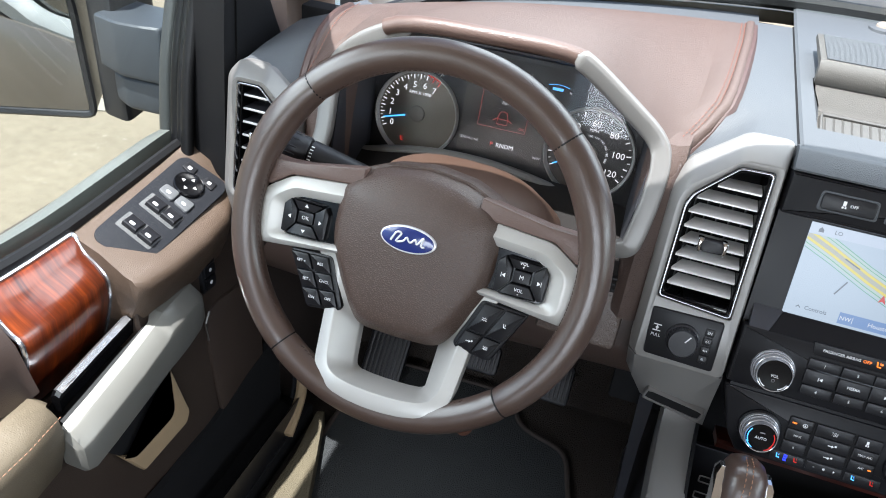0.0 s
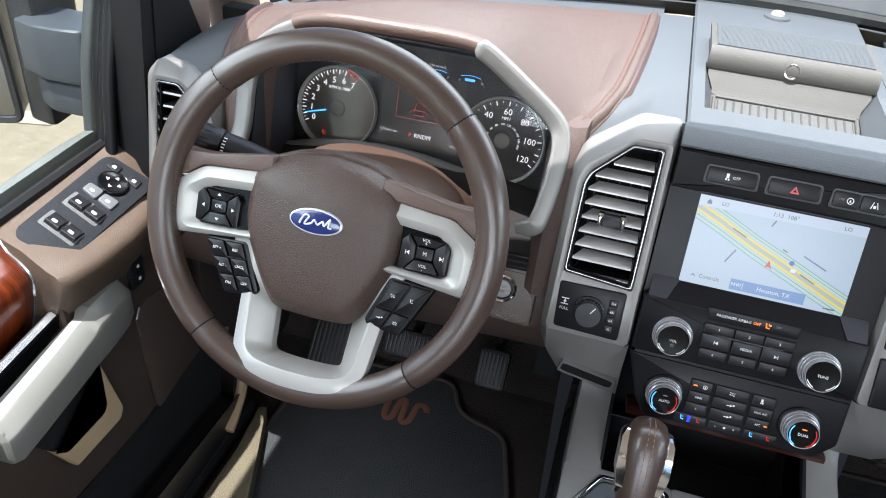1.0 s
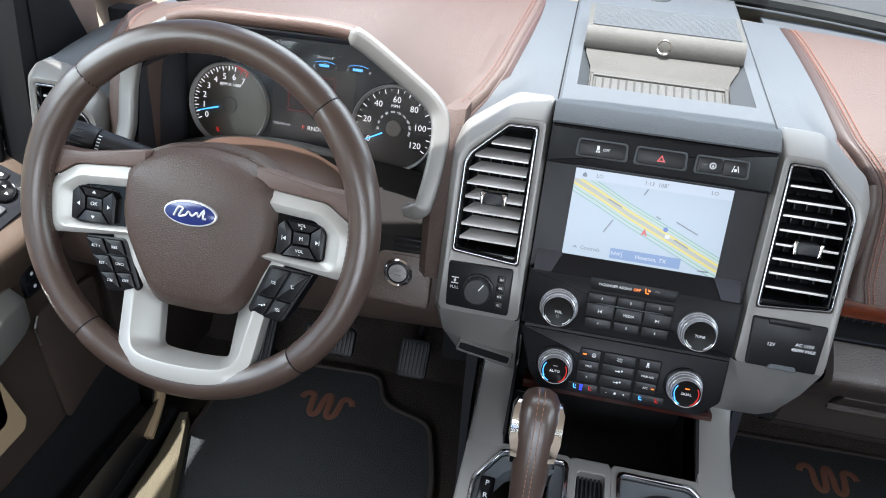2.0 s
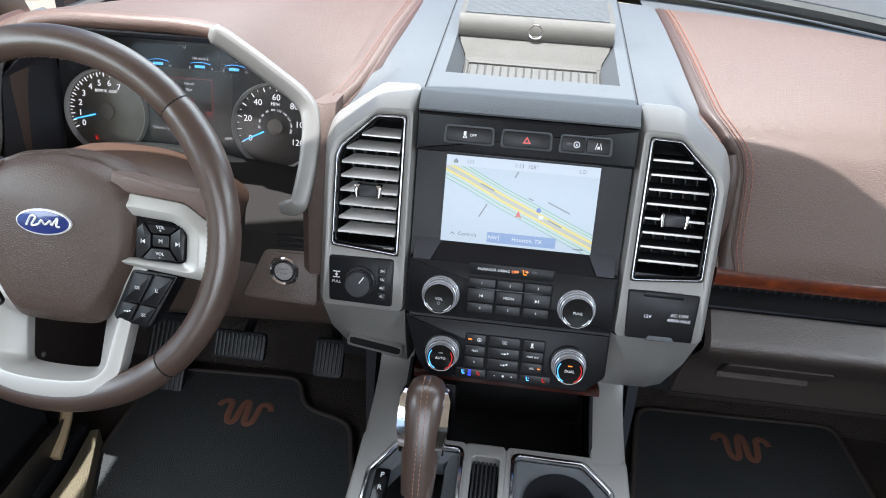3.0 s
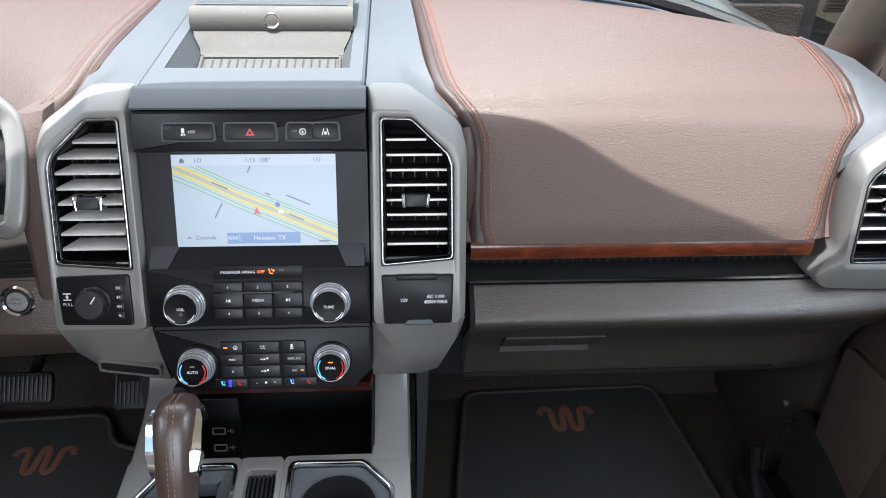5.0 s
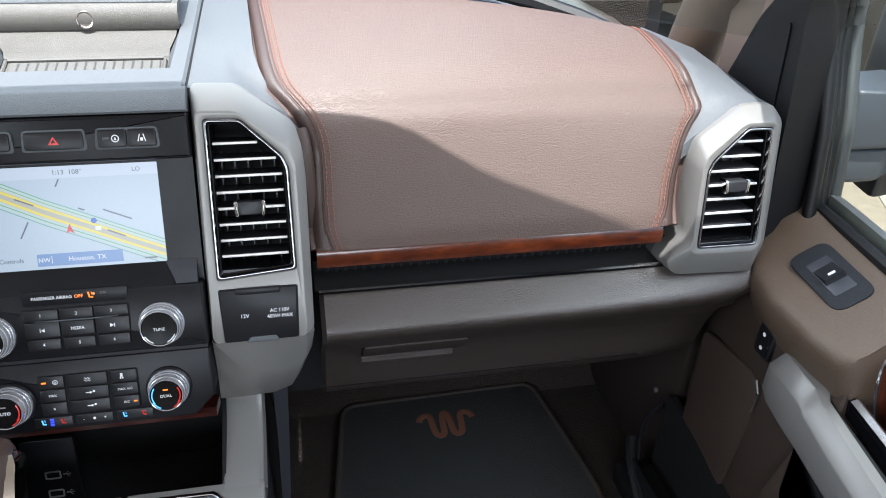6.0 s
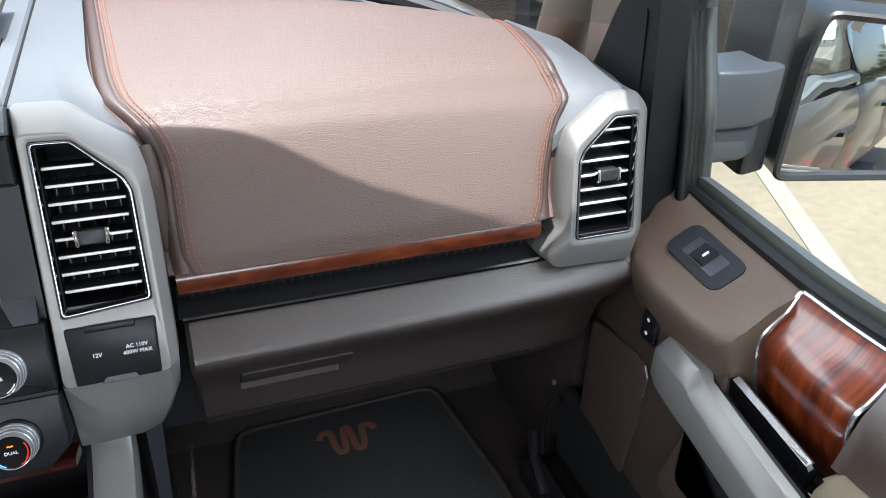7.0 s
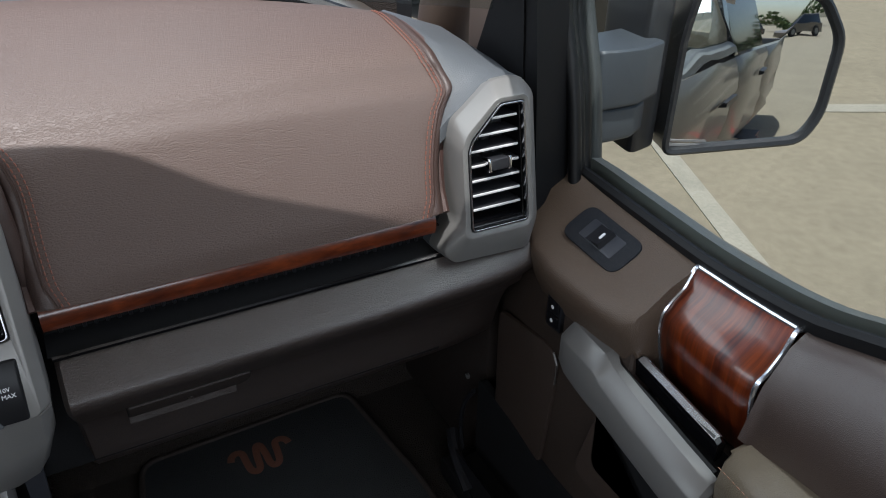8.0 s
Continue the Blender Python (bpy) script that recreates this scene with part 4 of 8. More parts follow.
part("bezel", lathe([(0.0195, -0.004), (0.0195, 0.004), (0.0175, 0.006), (0.0155, 0.004), (0.0155, -0.004)], 32, cap0=False, cap1=False), chrome, start)
part("cap", lathe([(0.0152, -0.004), (0.0152, 0.003), (0.0140, 0.0042), (0.002, 0.0048)], 32), brushed, start)
part("ring", lathe([(0.0148, 0.0035), (0.0142, 0.0048), (0.0126, 0.0052), (0.012, 0.0048)], 32, cap0=False, cap1=False), black_plastic, start)
writing("START", 0.0042, at(0, 0.003, 0.0054), print_grey, start)
writing("STOP", 0.0042, at(0, -0.003, 0.0054), print_grey, start)

# storage bin in the dashboard's top
x0, y0, x1, y1 = BIN
bin_ob = thing("storage_bin", pose(0, 0.16, 0.70), "open dusty storage bin in the dashboard top", "bin")
zf = z_top(0, y0)
part("bin_wall", joined(sheet([[(x0, y0, zf), (x1, y0, zf)], [(x0 + 0.012, y0 + 0.006, 0.690), (x1 - 0.012, y0 + 0.006, 0.690)]]),
     sheet([[(x0, y0, zf), (x0, y1, 0.745)], [(x0 + 0.012, y0 + 0.006, 0.690), (x0 + 0.014, 0.207, 0.719)]]),
     sheet([[(x1, y0, zf), (x1, y1, 0.745)], [(x1 - 0.012, y0 + 0.006, 0.690), (x1 - 0.014, 0.207, 0.719)]])), slate_plastic, bin_ob, world=True)
part("back_wall", solid(sheet([[(x0 + 0.002, 0.236, 0.752), (x1 - 0.002, 0.236, 0.752)], [(x0 + 0.005, 0.222, 0.738), (x1 - 0.005, 0.222, 0.738)], [(x0 + 0.013, 0.212, 0.724), (x1 - 0.013, 0.212, 0.724)], [(x0 + 0.014, 0.206, 0.718), (x1 - 0.014, 0.206, 0.718)]]), 0.003), lid_grey, bin_ob, "dusty grey rear wall", world=True)
def bin_floor(f, g):
    return (x0 + 0.014 + (x1 - x0 - 0.028) * f, y0 + 0.006 + (0.200 - y0) * g, 0.690 + 0.0275 * g)


part("rubber_mat", solid(sheet([[(p[0], p[1], p[2] + (0.0 if i % 7 == 0 else 0.0016)) for i in range(113) for p in (bin_floor(0.045 + 0.91 * i / 112, g),)] for g in (0.0, 0.3, 0.6, 0.90)]), 0.002), bin_rubber, bin_ob, "ribbed dusty grey rubber liner", world=True, angle=20)
part("liner_edge", tube([Vector(bin_floor(f, g)) + Vector((0, 0, 0.001)) for f, g in ((0.02, 0.0), (0.02, 0.90), (0.03, 0.95), (0.97, 0.95), (0.98, 0.90), (0.98, 0.0))], 0.0024, 8), bin_rubber, bin_ob, "raised edge of the liner", world=True)
part("bin_floor", solid(sheet([[bin_floor(f, g) for f in (0.0, 1.0)] for g in (0.0, 1.05)]), 0.002), lid_grey, bin_ob, world=True)
lid = part("lid", layers([[(x, y, z) for y, z in ((0.226, 0.744), (0.224, 0.752), (0.2275, 0.764), (0.236, 0.771), (0.330, 0.776), (0.332, 0.770), (0.24, 0.762), (0.236, 0.748))] for x in (x0 + 0.001, x0 + 0.004, 0.0, x1 - 0.004, x1 - 0.001)]), lid_grey, bin_ob, "raised dusty grey lid", world=True)
part("lid_rib", joined(*[tube([(x0 + 0.008, y, 0.7712 + (y - 0.236) * 0.053 + 0.0006), (x1 - 0.008, y, 0.7712 + (y - 0.236) * 0.053 + 0.0006)], 0.0011, 5) for y in [0.240 + 0.0036 * k for k in range(25)]]), slate_plastic, lid, world=True)
knob_m = axes((0.0, 0.2262, 0.7555), (1, 0, 0), (0, 0.28, 0.96), (0, -0.96, 0.28))
part("push_button", lathe([(0.0100, -0.006), (0.0100, 0.0002), (0.0092, 0.0012), (0.0080, 0.0014), (0.0076, 0.0006), (0.0012, 0.0004)], 28), chrome, lid, "round silver push button", world=True, m=knob_m)
sensor = thing("light_sensor", pose(0, 0.475, z_top(0, 0.475)), "small pale domed light sensor on the dashboard", "sensor")
part("base", lathe([(0.020, 0), (0.019, 0.004), (0.012, 0.006)], 24), slate_plastic, sensor)
part("dome", lathe([(0.011, 0.005), (0.010, 0.009), (0.006, 0.012), (0.001, 0.013)], 20), material("smoked_sensor_dome", srgb(150, 140, 130), 0.25), sensor)

# wood strip, slot and glovebox on the passenger's side
part("wood_strip", layers([[(x, y, z) for y, z in ((0.040, 0.531), (0.012, 0.5315), (0.0065, 0.534), (0.0040, 0.540), (0.0040, 0.550), (0.0065, 0.557), (0.012, 0.561), (0.040, 0.563))] for x in (0.240, 0.3, 0.4, 0.5, 0.6, 0.655)]), dash_wood, dash, "glossy burl wood strip", world=True)
part("slot", solid(sheet([[(x, y, z) for x in (0.236, 0.67)] for y, z in ((0.024, 0.533), (0.045, 0.530), (0.045, 0.505), (0.010, 0.500))]), 0.002), deep_black, dash, "black open shelf slot", world=True)
part("slot_lip", tube([(0.24, 0.003, 0.5035), (0.67, 0.003, 0.5035)], 0.003, 6), gloss_black, dash, world=True)
part("slot_rib", joined(*[block(0.25 + 0.011 * k, 0.040, 0.506, 0.254 + 0.011 * k, 0.045, 0.526, 0.001) for k in range(37)]), black_plastic, dash, world=True)
tagged(dash.children[-1], kind="stuff")
glove = thing("glovebox", pose(0.5, 0.05, 0.31), "brown grained vinyl glovebox door with a flush handle", "glovebox")
gprof = smooth([(0.006, 0.5025), (-0.004, 0.4970), (-0.014, 0.4905), (-0.024, 0.4835), (-0.031, 0.4775), (-0.0345, 0.4710), (-0.0330, 0.4635), (-0.026, 0.4525), (-0.008, 0.4330), (0.012, 0.4120), (0.030, 0.3960), (0.046, 0.370), (0.060, 0.335), (0.072, 0.300), (0.098, 0.272), (0.15, 0.262), (0.26, 0.255)], 4)
grow = []
for y, z in gprof:
    grow.append([(x, y + 0.012 * max(0, (x - 0.70) / 0.1) ** 2 + (0.01 if x < 0.245 else 0), z - (0.004 if x < 0.245 else 0) + 0.012 * max(0, (x - 0.55) / 0.24) ** 2 * (1 if z > 0.42 else 0.3)) for x in (0.240, 0.245, 0.27, 0.36, 0.45, 0.54, 0.60, 0.66, 0.70, 0.74, 0.775, 0.79)])
part("door_skin", solid(sheet(grow), 0.006), glove_vinyl, glove, world=True)
hm = axes((0.357, 0.031, 0.3930), (1, 0, 0), (0, -0.60, 0.80), (0, -0.80, -0.60))
# flat black plate in place of the recess's shade
part("handle_recess", slab(rounded([(-0.067, -0.036), (0.058, -0.036), (0.069, -0.012), (0.069, 0.0205), (-0.067, 0.0205)], 0.003), -0.008, 0.0022, 0.0004), deep_black, glove, "flat black plate standing for the recess shade round the handle", world=True, m=hm)
part("handle", slab(rounded([(-0.0655, -0.0185), (0.061, -0.0185), (0.0675, -0.008), (0.0675, 0.0190), (-0.0655, 0.0190)], 0.003), -0.003, 0.0048, 0.0016), kick_brown, glove, "flush dark brown pull handle", world=True, m=hm)
part("recess_lip", layers([[(u, v, w) for v, w in ((-0.0205, -0.004), (-0.0325, 0.0085), (-0.0365, 0.0070), (-0.0365, -0.006))] for u in (-0.0665, -0.064, 0.051, 0.0535)]), glove_vinyl, glove, "lit lower lip of the handle recess", world=True, m=hm)
part("lock", lathe([(0.0040, 0.004), (0.0040, 0.0056), (0.003, 0.0060), (0.002, 0.0052)], 16), kick_brown, glove, world=True, m=hm @ Matrix.Translation((0, -0.010, 0)))

# ---------------------------------------------------------------- centre stack
STACK = leaning((0, 0, 0.62), 19)
stack = thing("centre_stack", STACK, "charcoal centre stack with a touch screen, knobs and climate buttons", "console")
part("upper_panel", slab(rounded([(-0.1228, 0.0545), (0.1228, 0.0540), (0.1226, 0.098), (-0.1226, 0.098)], 0.002), -0.03, 0.014, 0.003), black_panel, stack, "charcoal strip for the upper buttons")
part("button_panel", slab(rounded([(-0.1222, -0.0712), (0.1222, -0.0725), (0.1226, -0.139), (-0.1222, -0.139)], 0.003), -0.03, 0.014, 0.003), black_panel, stack, "charcoal button panel under the screen")
part("screen_surround", slab(rrect(-0.1225, -0.0750, 0.1225, 0.0570, 0.002), -0.02, -0.0015), black_panel, stack, "black screen surround")
part("ramp", layers([[(-0.0855, -0.0515, -0.01), (0.0865, -0.0515, -0.01), (0.0965, -0.0735, -0.01), (-0.0965, -0.0725, -0.01)], [(-0.0855, -0.0515, -0.001), (0.0865, -0.0515, -0.001), (0.0965, -0.0735, 0.0125), (-0.0965, -0.0725, 0.0125)]]), black_panel, stack)
for s in (-1, 1):
    part("corner_facet", layers([[(s * x, y, -0.01) for x, y in ((0.0858, -0.0500), (0.1168, -0.0500), (0.1172, -0.0722), (0.0968, -0.0722))], [(s * 0.0858, -0.0500, -0.001), (s * 0.1168, -0.0500, -0.001), (s * 0.1172, -0.0722, 0.0136), (s * 0.0968, -0.0722, 0.0136)]]), facet_grey, stack)
part("lower_panel", slab(rounded([(-0.1222, -0.1425), (0.1228, -0.1425), (0.1228, -0.197), (0.101, -0.2185), (-0.090, -0.2185), (-0.104, -0.199)], 0.004), -0.03, 0.010, 0.003), black_panel, stack)
part("seam_roll", tube([(-0.117, -0.141, 0.008), (0.121, -0.141, 0.008)], 0.0045, 8), black_panel, stack)
part("brow", layers([[(u, v, w) for v, w in ((0.098, -0.03), (0.099, 0.014), (0.101, 0.015), (0.120, 0.004), (0.1235, -0.003), (0.1235, -0.03))] for u in (-0.1226, -0.1195, 0.0, 0.1195, 0.1226)]), slate_plastic, stack, "slate grey plastic strip above the buttons")

# screen with its map
scr = part("screen", slab(rrect(-0.088, -0.0508, 0.088, 0.0508, 0.0015), -0.002, 0.0), glowing("lit_map_ground", srgb(190, 208, 226), 0.29), stack, "lit touch screen showing a road map")
scr_bar = glowing("lit_screen_bar", srgb(206, 220, 238), 0.29)
scr_road, scr_yellow, scr_green = glowing("lit_map_road", srgb(186, 188, 176), 0.29), glowing("lit_map_yellow", srgb(238, 222, 92), 0.29), glowing("lit_map_green", srgb(96, 178, 140), 0.29)
scr_ink, scr_blue, scr_red, scr_white = glowing("lit_map_ink", srgb(96, 108, 124), 0.29), glowing("lit_map_blue", srgb(112, 150, 206), 0.29), glowing("lit_map_red", srgb(220, 40, 36), 0.29), glowing("lit_map_white", srgb(236, 242, 248), 0.29)
scr_fill = glowing("lit_map_verge", srgb(196, 216, 214), 0.29)


def band(pts, half, w, mt, name):
    """A road on the map, clipped to the screen's own rectangle."""
    bm = bmesh.new()
    P = [Vector(p) for p in pts]
    lo, hi = [], []
    for k, p in enumerate(P):
        d = (P[min(k + 1, len(P) - 1)] - P[max(k - 1, 0)]).normalized()
        nrm = Vector((-d.y, d.x))
        hi.append(bm.verts.new((*(p + nrm * half), w)))
        lo.append(bm.verts.new((*(p - nrm * half), w)))
    for k in range(len(P) - 1):
        bm.faces.new((lo[k], lo[k + 1], hi[k + 1], hi[k]))
    for co, no in (((-0.0878, 0, 0), (-1, 0, 0)), ((0.0878, 0, 0), (1, 0, 0)), ((0, -0.0506, 0), (0, -1, 0)), ((0, 0.0385, 0), (0, 1, 0))):
        bmesh.ops.bisect_plane(bm, geom=bm.verts[:] + bm.edges[:] + bm.faces[:], plane_co=co, plane_no=no, clear_outer=True)
    return part(name, bm, mt, scr)


part("status_bar", slab(rect(-0.088, 0.039, 0.088, 0.0508), 0, 0.00012), scr_bar, scr)
road = [(-0.100, 0.043), (-0.060, 0.0255), (-0.02, 0.006), (0.02, -0.011), (0.06, -0.0285), (0.100, -0.0455)]
shift = lambda d: [(x, y + d) for x, y in road]
band(shift(0), 0.0105, 0.0001, scr_fill, "verge")
for d, h, mt, w in ((0.0125, 0.00045, scr_green, 0.0003), (0.009, 0.0004, scr_green, 0.0003), (0.0, 0.0052, scr_road, 0.0002), (0.0038, 0.0013, scr_yellow, 0.0003), (-0.0038, 0.0013, scr_yellow, 0.0003), (-0.009, 0.00045, scr_green, 0.0003), (-0.0135, 0.0004, scr_green, 0.0003)):
    band(shift(d), h, w, mt, "road_line")
writing("LO", 0.0062, at(-0.060, 0.0445, 0.0004), scr_ink, scr)
writing("LO", 0.0062, at(0.068, 0.0445, 0.0004), scr_ink, scr)
writing("1:13  108°", 0.0066, at(0.004, 0.0445, 0.0004), scr_ink, scr)
part("home_icon", slab([(-0.0795, 0.0418), (-0.0745, 0.0418), (-0.0745, 0.0448), (-0.077, 0.0472), (-0.0795, 0.0448)], 0.0003, 0.0004), scr_ink, scr)
writing("Controls", 0.0062, at(-0.057, -0.0408, 0.0004), scr_ink, scr)
part("chevron", slab([(-0.077, -0.0415), (-0.0745, -0.039), (-0.072, -0.0415), (-0.0727, -0.0422), (-0.0745, -0.0404), (-0.0763, -0.0422)], 0.0003, 0.0004), scr_ink, scr)
part("place_bar", slab(rect(-0.0335, -0.0478, 0.0465, -0.0355), 0.0002, 0.0004), scr_blue, scr)
writing("NW", 0.0062, at(-0.027, -0.0417, 0.0006), scr_white, scr)
writing("Houston, TX", 0.0066, at(0.013, -0.0417, 0.0006), scr_white, scr)
part("divider", slab(rect(-0.0202, -0.0455, -0.0197, -0.0378), 0.0004, 0.0006), scr_white, scr)
part("position_arrow", slab([(-0.0035, -0.0158), (0.0002, -0.0065), (0.0042, -0.0165), (0.0003, -0.0138)], 0.0004, 0.0006), scr_red, scr)
part("road_shield", slab(circle(0.0028, 14, 0.0232, -0.0045), 0.0004, 0.0006), glowing("lit_shield_blue", srgb(40, 96, 200), 0.29), scr)
part("exit_sign", slab(rect(0.0238, -0.0146, 0.0292, -0.0104), 0.0004, 0.0006), scr_white, scr)
for (u, v, turn, ln) in ((-0.038, 0.0170, -24, 0.018), (0.043, -0.0185, -24, 0.018), (0.046, 0.0005, -23, 0.028), (-0.041, -0.0105, 62, 0.018), (-0.006, 0.0345, 64, 0.008), (0.013, 0.0075, -23, 0.006)):
    part("map_label", slab([tuple((Matrix.Rotation(radians(turn), 2) @ Vector(p)) + Vector((u, v))) for p in rect(-ln / 2, -0.0007, ln / 2, 0.0007)], 0.0004, 0.0006), scr_ink, scr)
part("scale_label", slab(rect(0.067, -0.0468, 0.079, -0.0452), 0.0003, 0.0005), scr_ink, scr)


def key(name, u0, v0, u1, v1, parent, text=None, size=0.0055, w=0.014, high=0.0022, label="", mt=None, r=0.0018, face=None):
    ob = part(name, slab(rrect(u0, v0, u1, v1, r), w - 0.004, w + high, 0.0009), mt or button_black, parent, label)
    if text:
        writing(text, size, at((u0 + u1) / 2, (v0 + v1) / 2, w + high + 0.0003), face or print_white, ob)
    return ob


def icon(kind, u, v, w, mt, parent, s=1.0):
    """Small printed pictograms, drawn with bars and rings."""
    g = []
    if kind == "triangle":
        g.append(frame_ring([(u, v + 0.0042 * s), (u - 0.0048 * s, v - 0.0036 * s), (u + 0.0048 * s, v - 0.0036 * s)], [(u, v + 0.0016 * s), (u - 0.0022 * s, v - 0.002 * s), (u + 0.0022 * s, v - 0.002 * s)], w, w + 0.0004, 0.0001, 0, 36))
    elif kind == "car":
        g += [slab(rect(u - 0.0042 * s, v - 0.001 * s, u - 0.0012 * s, v + 0.004 * s), w, w + 0.0003), slab(rect(u - 0.0048 * s, v - 0.0035 * s, u - 0.003 * s, v - 0.0015 * s), w, w + 0.0003), slab(rect(u - 0.002 * s, v - 0.0035 * s, u - 0.0004 * s, v - 0.0015 * s), w, w + 0.0003)]
    elif kind == "ring":
        g += [frame_ring(circle(0.0036 * s, 20, u, v), circle(0.0027 * s, 20, u, v), w, w + 0.0003, 0.0001, 0, 24, (u, v)), slab([(u - 0.0013 * s, v - 0.0015 * s), (u, v + 0.0017 * s), (u + 0.0013 * s, v - 0.0015 * s)], w, w + 0.0003)]
    elif kind == "lane":
        g += [slab([(u - 0.004 * s, v - 0.0035 * s), (u - 0.003 * s, v - 0.0035 * s), (u - 0.0012 * s, v + 0.0035 * s), (u - 0.002 * s, v + 0.0035 * s)], w, w + 0.0003), slab([(u + 0.004 * s, v - 0.0035 * s), (u + 0.003 * s, v - 0.0035 * s), (u + 0.0012 * s, v + 0.0035 * s), (u + 0.002 * s, v + 0.0035 * s)], w, w + 0.0003), slab(rrect(u - 0.0013 * s, v - 0.003 * s, u + 0.0013 * s, v, 0.0004), w, w + 0.0003)]
    elif kind == "next":
        g += [slab([(u - 0.0024 * s, v - 0.002 * s), (u + 0.001 * s, v), (u - 0.0024 * s, v + 0.002 * s)], w, w + 0.0003), slab(rect(u + 0.0014 * s, v - 0.002 * s, u + 0.0021 * s, v + 0.002 * s), w, w + 0.0003)]
    elif kind == "wave":
        g += [tube([(u - 0.003 * s + 0.0006 * k * s, v + 0.0009 * s * math.sin(k * 1.3) + d, w + 0.0002) for k in range(11)], 0.0003, 4) for d in (-0.0012 * s, 0.0012 * s)]
    elif kind == "seat":
        g += [tube([(u - 0.0016 * s, v + 0.003 * s, w + 0.0002), (u - 0.0008 * s, v - 0.0014 * s, w + 0.0002), (u + 0.002 * s, v - 0.0016 * s, w + 0.0002)], 0.0007 * s, 5), tube([(u + 0.0008 * s, v + 0.003 * s, w + 0.0002), (u + 0.0012 * s, v + 0.0006 * s, w + 0.0002)], 0.0003 * s, 4)]
    elif kind == "arrow":
        g += [slab(rect(u - 0.003 * s, v - 0.0005 * s, u + 0.001 * s, v + 0.0005 * s), w, w + 0.0003), slab([(u + 0.001 * s, v - 0.0016 * s), (u + 0.0034 * s, v), (u + 0.001 * s, v + 0.0016 * s)], w, w + 0.0003), slab(circle(0.0012 * s, 12, u + 0.0048 * s, v + 0.001 * s), w, w + 0.0003)]
    else:
        g.append(slab(circle(0.0014 * s, 12, u, v), w, w + 0.0003))
    return part("icon", joined(*g), mt, parent)


for u0, u1 in ((-0.0905, -0.0365), (-0.0265, 0.0280), (0.0385, 0.0940)):
    part("button_bezel", slab(rounded([(u0 - 0.002, 0.0655), (u1 + 0.002, 0.0655), (u1 + 0.0005, 0.0862), (u0 - 0.0005, 0.0862)], 0.004), 0.012, 0.0155, 0.0012), slate_plastic, stack)
k1 = key("button", -0.0895, 0.0675, -0.0375, 0.0845, stack, None, w=0.0155, r=0.004)
icon("car", -0.0655, 0.076, 0.0182, print_white, k1)
writing("OFF", 0.0044, at(-0.0590, 0.076, 0.0184), print_white, k1)
k2 = key("button", -0.0255, 0.0675, 0.0270, 0.0845, stack, None, w=0.0155, r=0.004)
icon("triangle", 0.0010, 0.0758, 0.0180, lit_red, k2)
k3 = key("button", 0.0395, 0.0675, 0.0660, 0.0845, stack, None, w=0.0155, r=0.003)
icon("ring", 0.0560, 0.076, 0.0182, print_white, k3)
writing("OFF", 0.0034, at(0.0475, 0.0762, 0.0184), print_grey, k3)
k4 = key("button", 0.0668, 0.0675, 0.0930, 0.0845, stack, None, w=0.0155, r=0.003)
icon("lane", 0.0800, 0.076, 0.0182, print_white, k4)
for u in (-0.0318, 0.0333):
    key("small_key", u - 0.0045, 0.0660, u + 0.0045, 0.0705, stack, None, w=0.0125, high=0.0012, r=0.001)

air = part("airbag_lamp", slab(rounded([(-0.0510, -0.0700), (0.0500, -0.0700), (0.0480, -0.0845), (-0.0480, -0.0845)], 0.002), 0.012, 0.0146, 0.0006), black_panel, stack, "black strip with an amber passenger airbag lamp")
writing("PASSENGER AIRBAG", 0.0044, at(-0.0215, -0.0770, 0.0149), print_white, air, squeeze=0.95)
writing("OFF", 0.0048, at(0.0035, -0.0770, 0.0149), lit_amber, air)
icon("seat", 0.0145, -0.0770, 0.0147, lit_amber, air, 1.2)
part("lamp_dot", slab(circle(0.0012, 10, 0.0175, -0.0755), 0.0145, 0.0149), lit_amber, air)
writing("ON", 0.0036, at(0.0262, -0.0752, 0.0149), print_grey, air)

part("key_field", slab(rounded([(-0.0515, -0.0868), (0.0500, -0.0868), (0.0480, -0.1312), (-0.0485, -0.1312)], 0.003), 0.010, 0.0142, 0.0006), deep_black, stack)
cols = ((-0.0500, -0.0172), (-0.0162, 0.0150), (0.0160, 0.0482))
for n_, (a, b) in enumerate(cols):
    key("audio_key", a, -0.0995, b, -0.0880, stack, str(n_ + 1), 0.0044, w=0.0142)
    key("audio_key", a + 0.0008, -0.1300, b - 0.0008, -0.1182, stack, str(n_ + 4), 0.0044, w=0.0142)
for sgn, (a, b) in ((-1, cols[0]), (1, cols[2])):
    k = key("audio_key", a, -0.1172, b, -0.1005, stack, None, w=0.0142)
    if sgn > 0:
        icon("next", (a + b) / 2, -0.109, 0.0166, print_white, k)
    else:
        ob = icon("next", 0, 0, 0.0166, print_white, k)
        ob.data.transform(Matrix.Translation(((a + b) / 2, -0.109, 0)) @ Matrix.Rotation(math.pi, 4, "Z"))
key("audio_key", cols[1][0], -0.1165, cols[1][1], -0.1012, stack, "MEDIA", 0.0044, w=0.0142, high=0.0032)
part("key_edge", tube([(-0.040, -0.0998, 0.0150), (-0.018, -0.1003, 0.0165), (0.017, -0.1003, 0.0165), (0.038, -0.0998, 0.0150)], 0.0007, 5), slate_plastic, stack)


ring_silver = material("knob_ring_silver", srgb(200, 200, 203), 0.22, metal=0.7, tint=0.03)


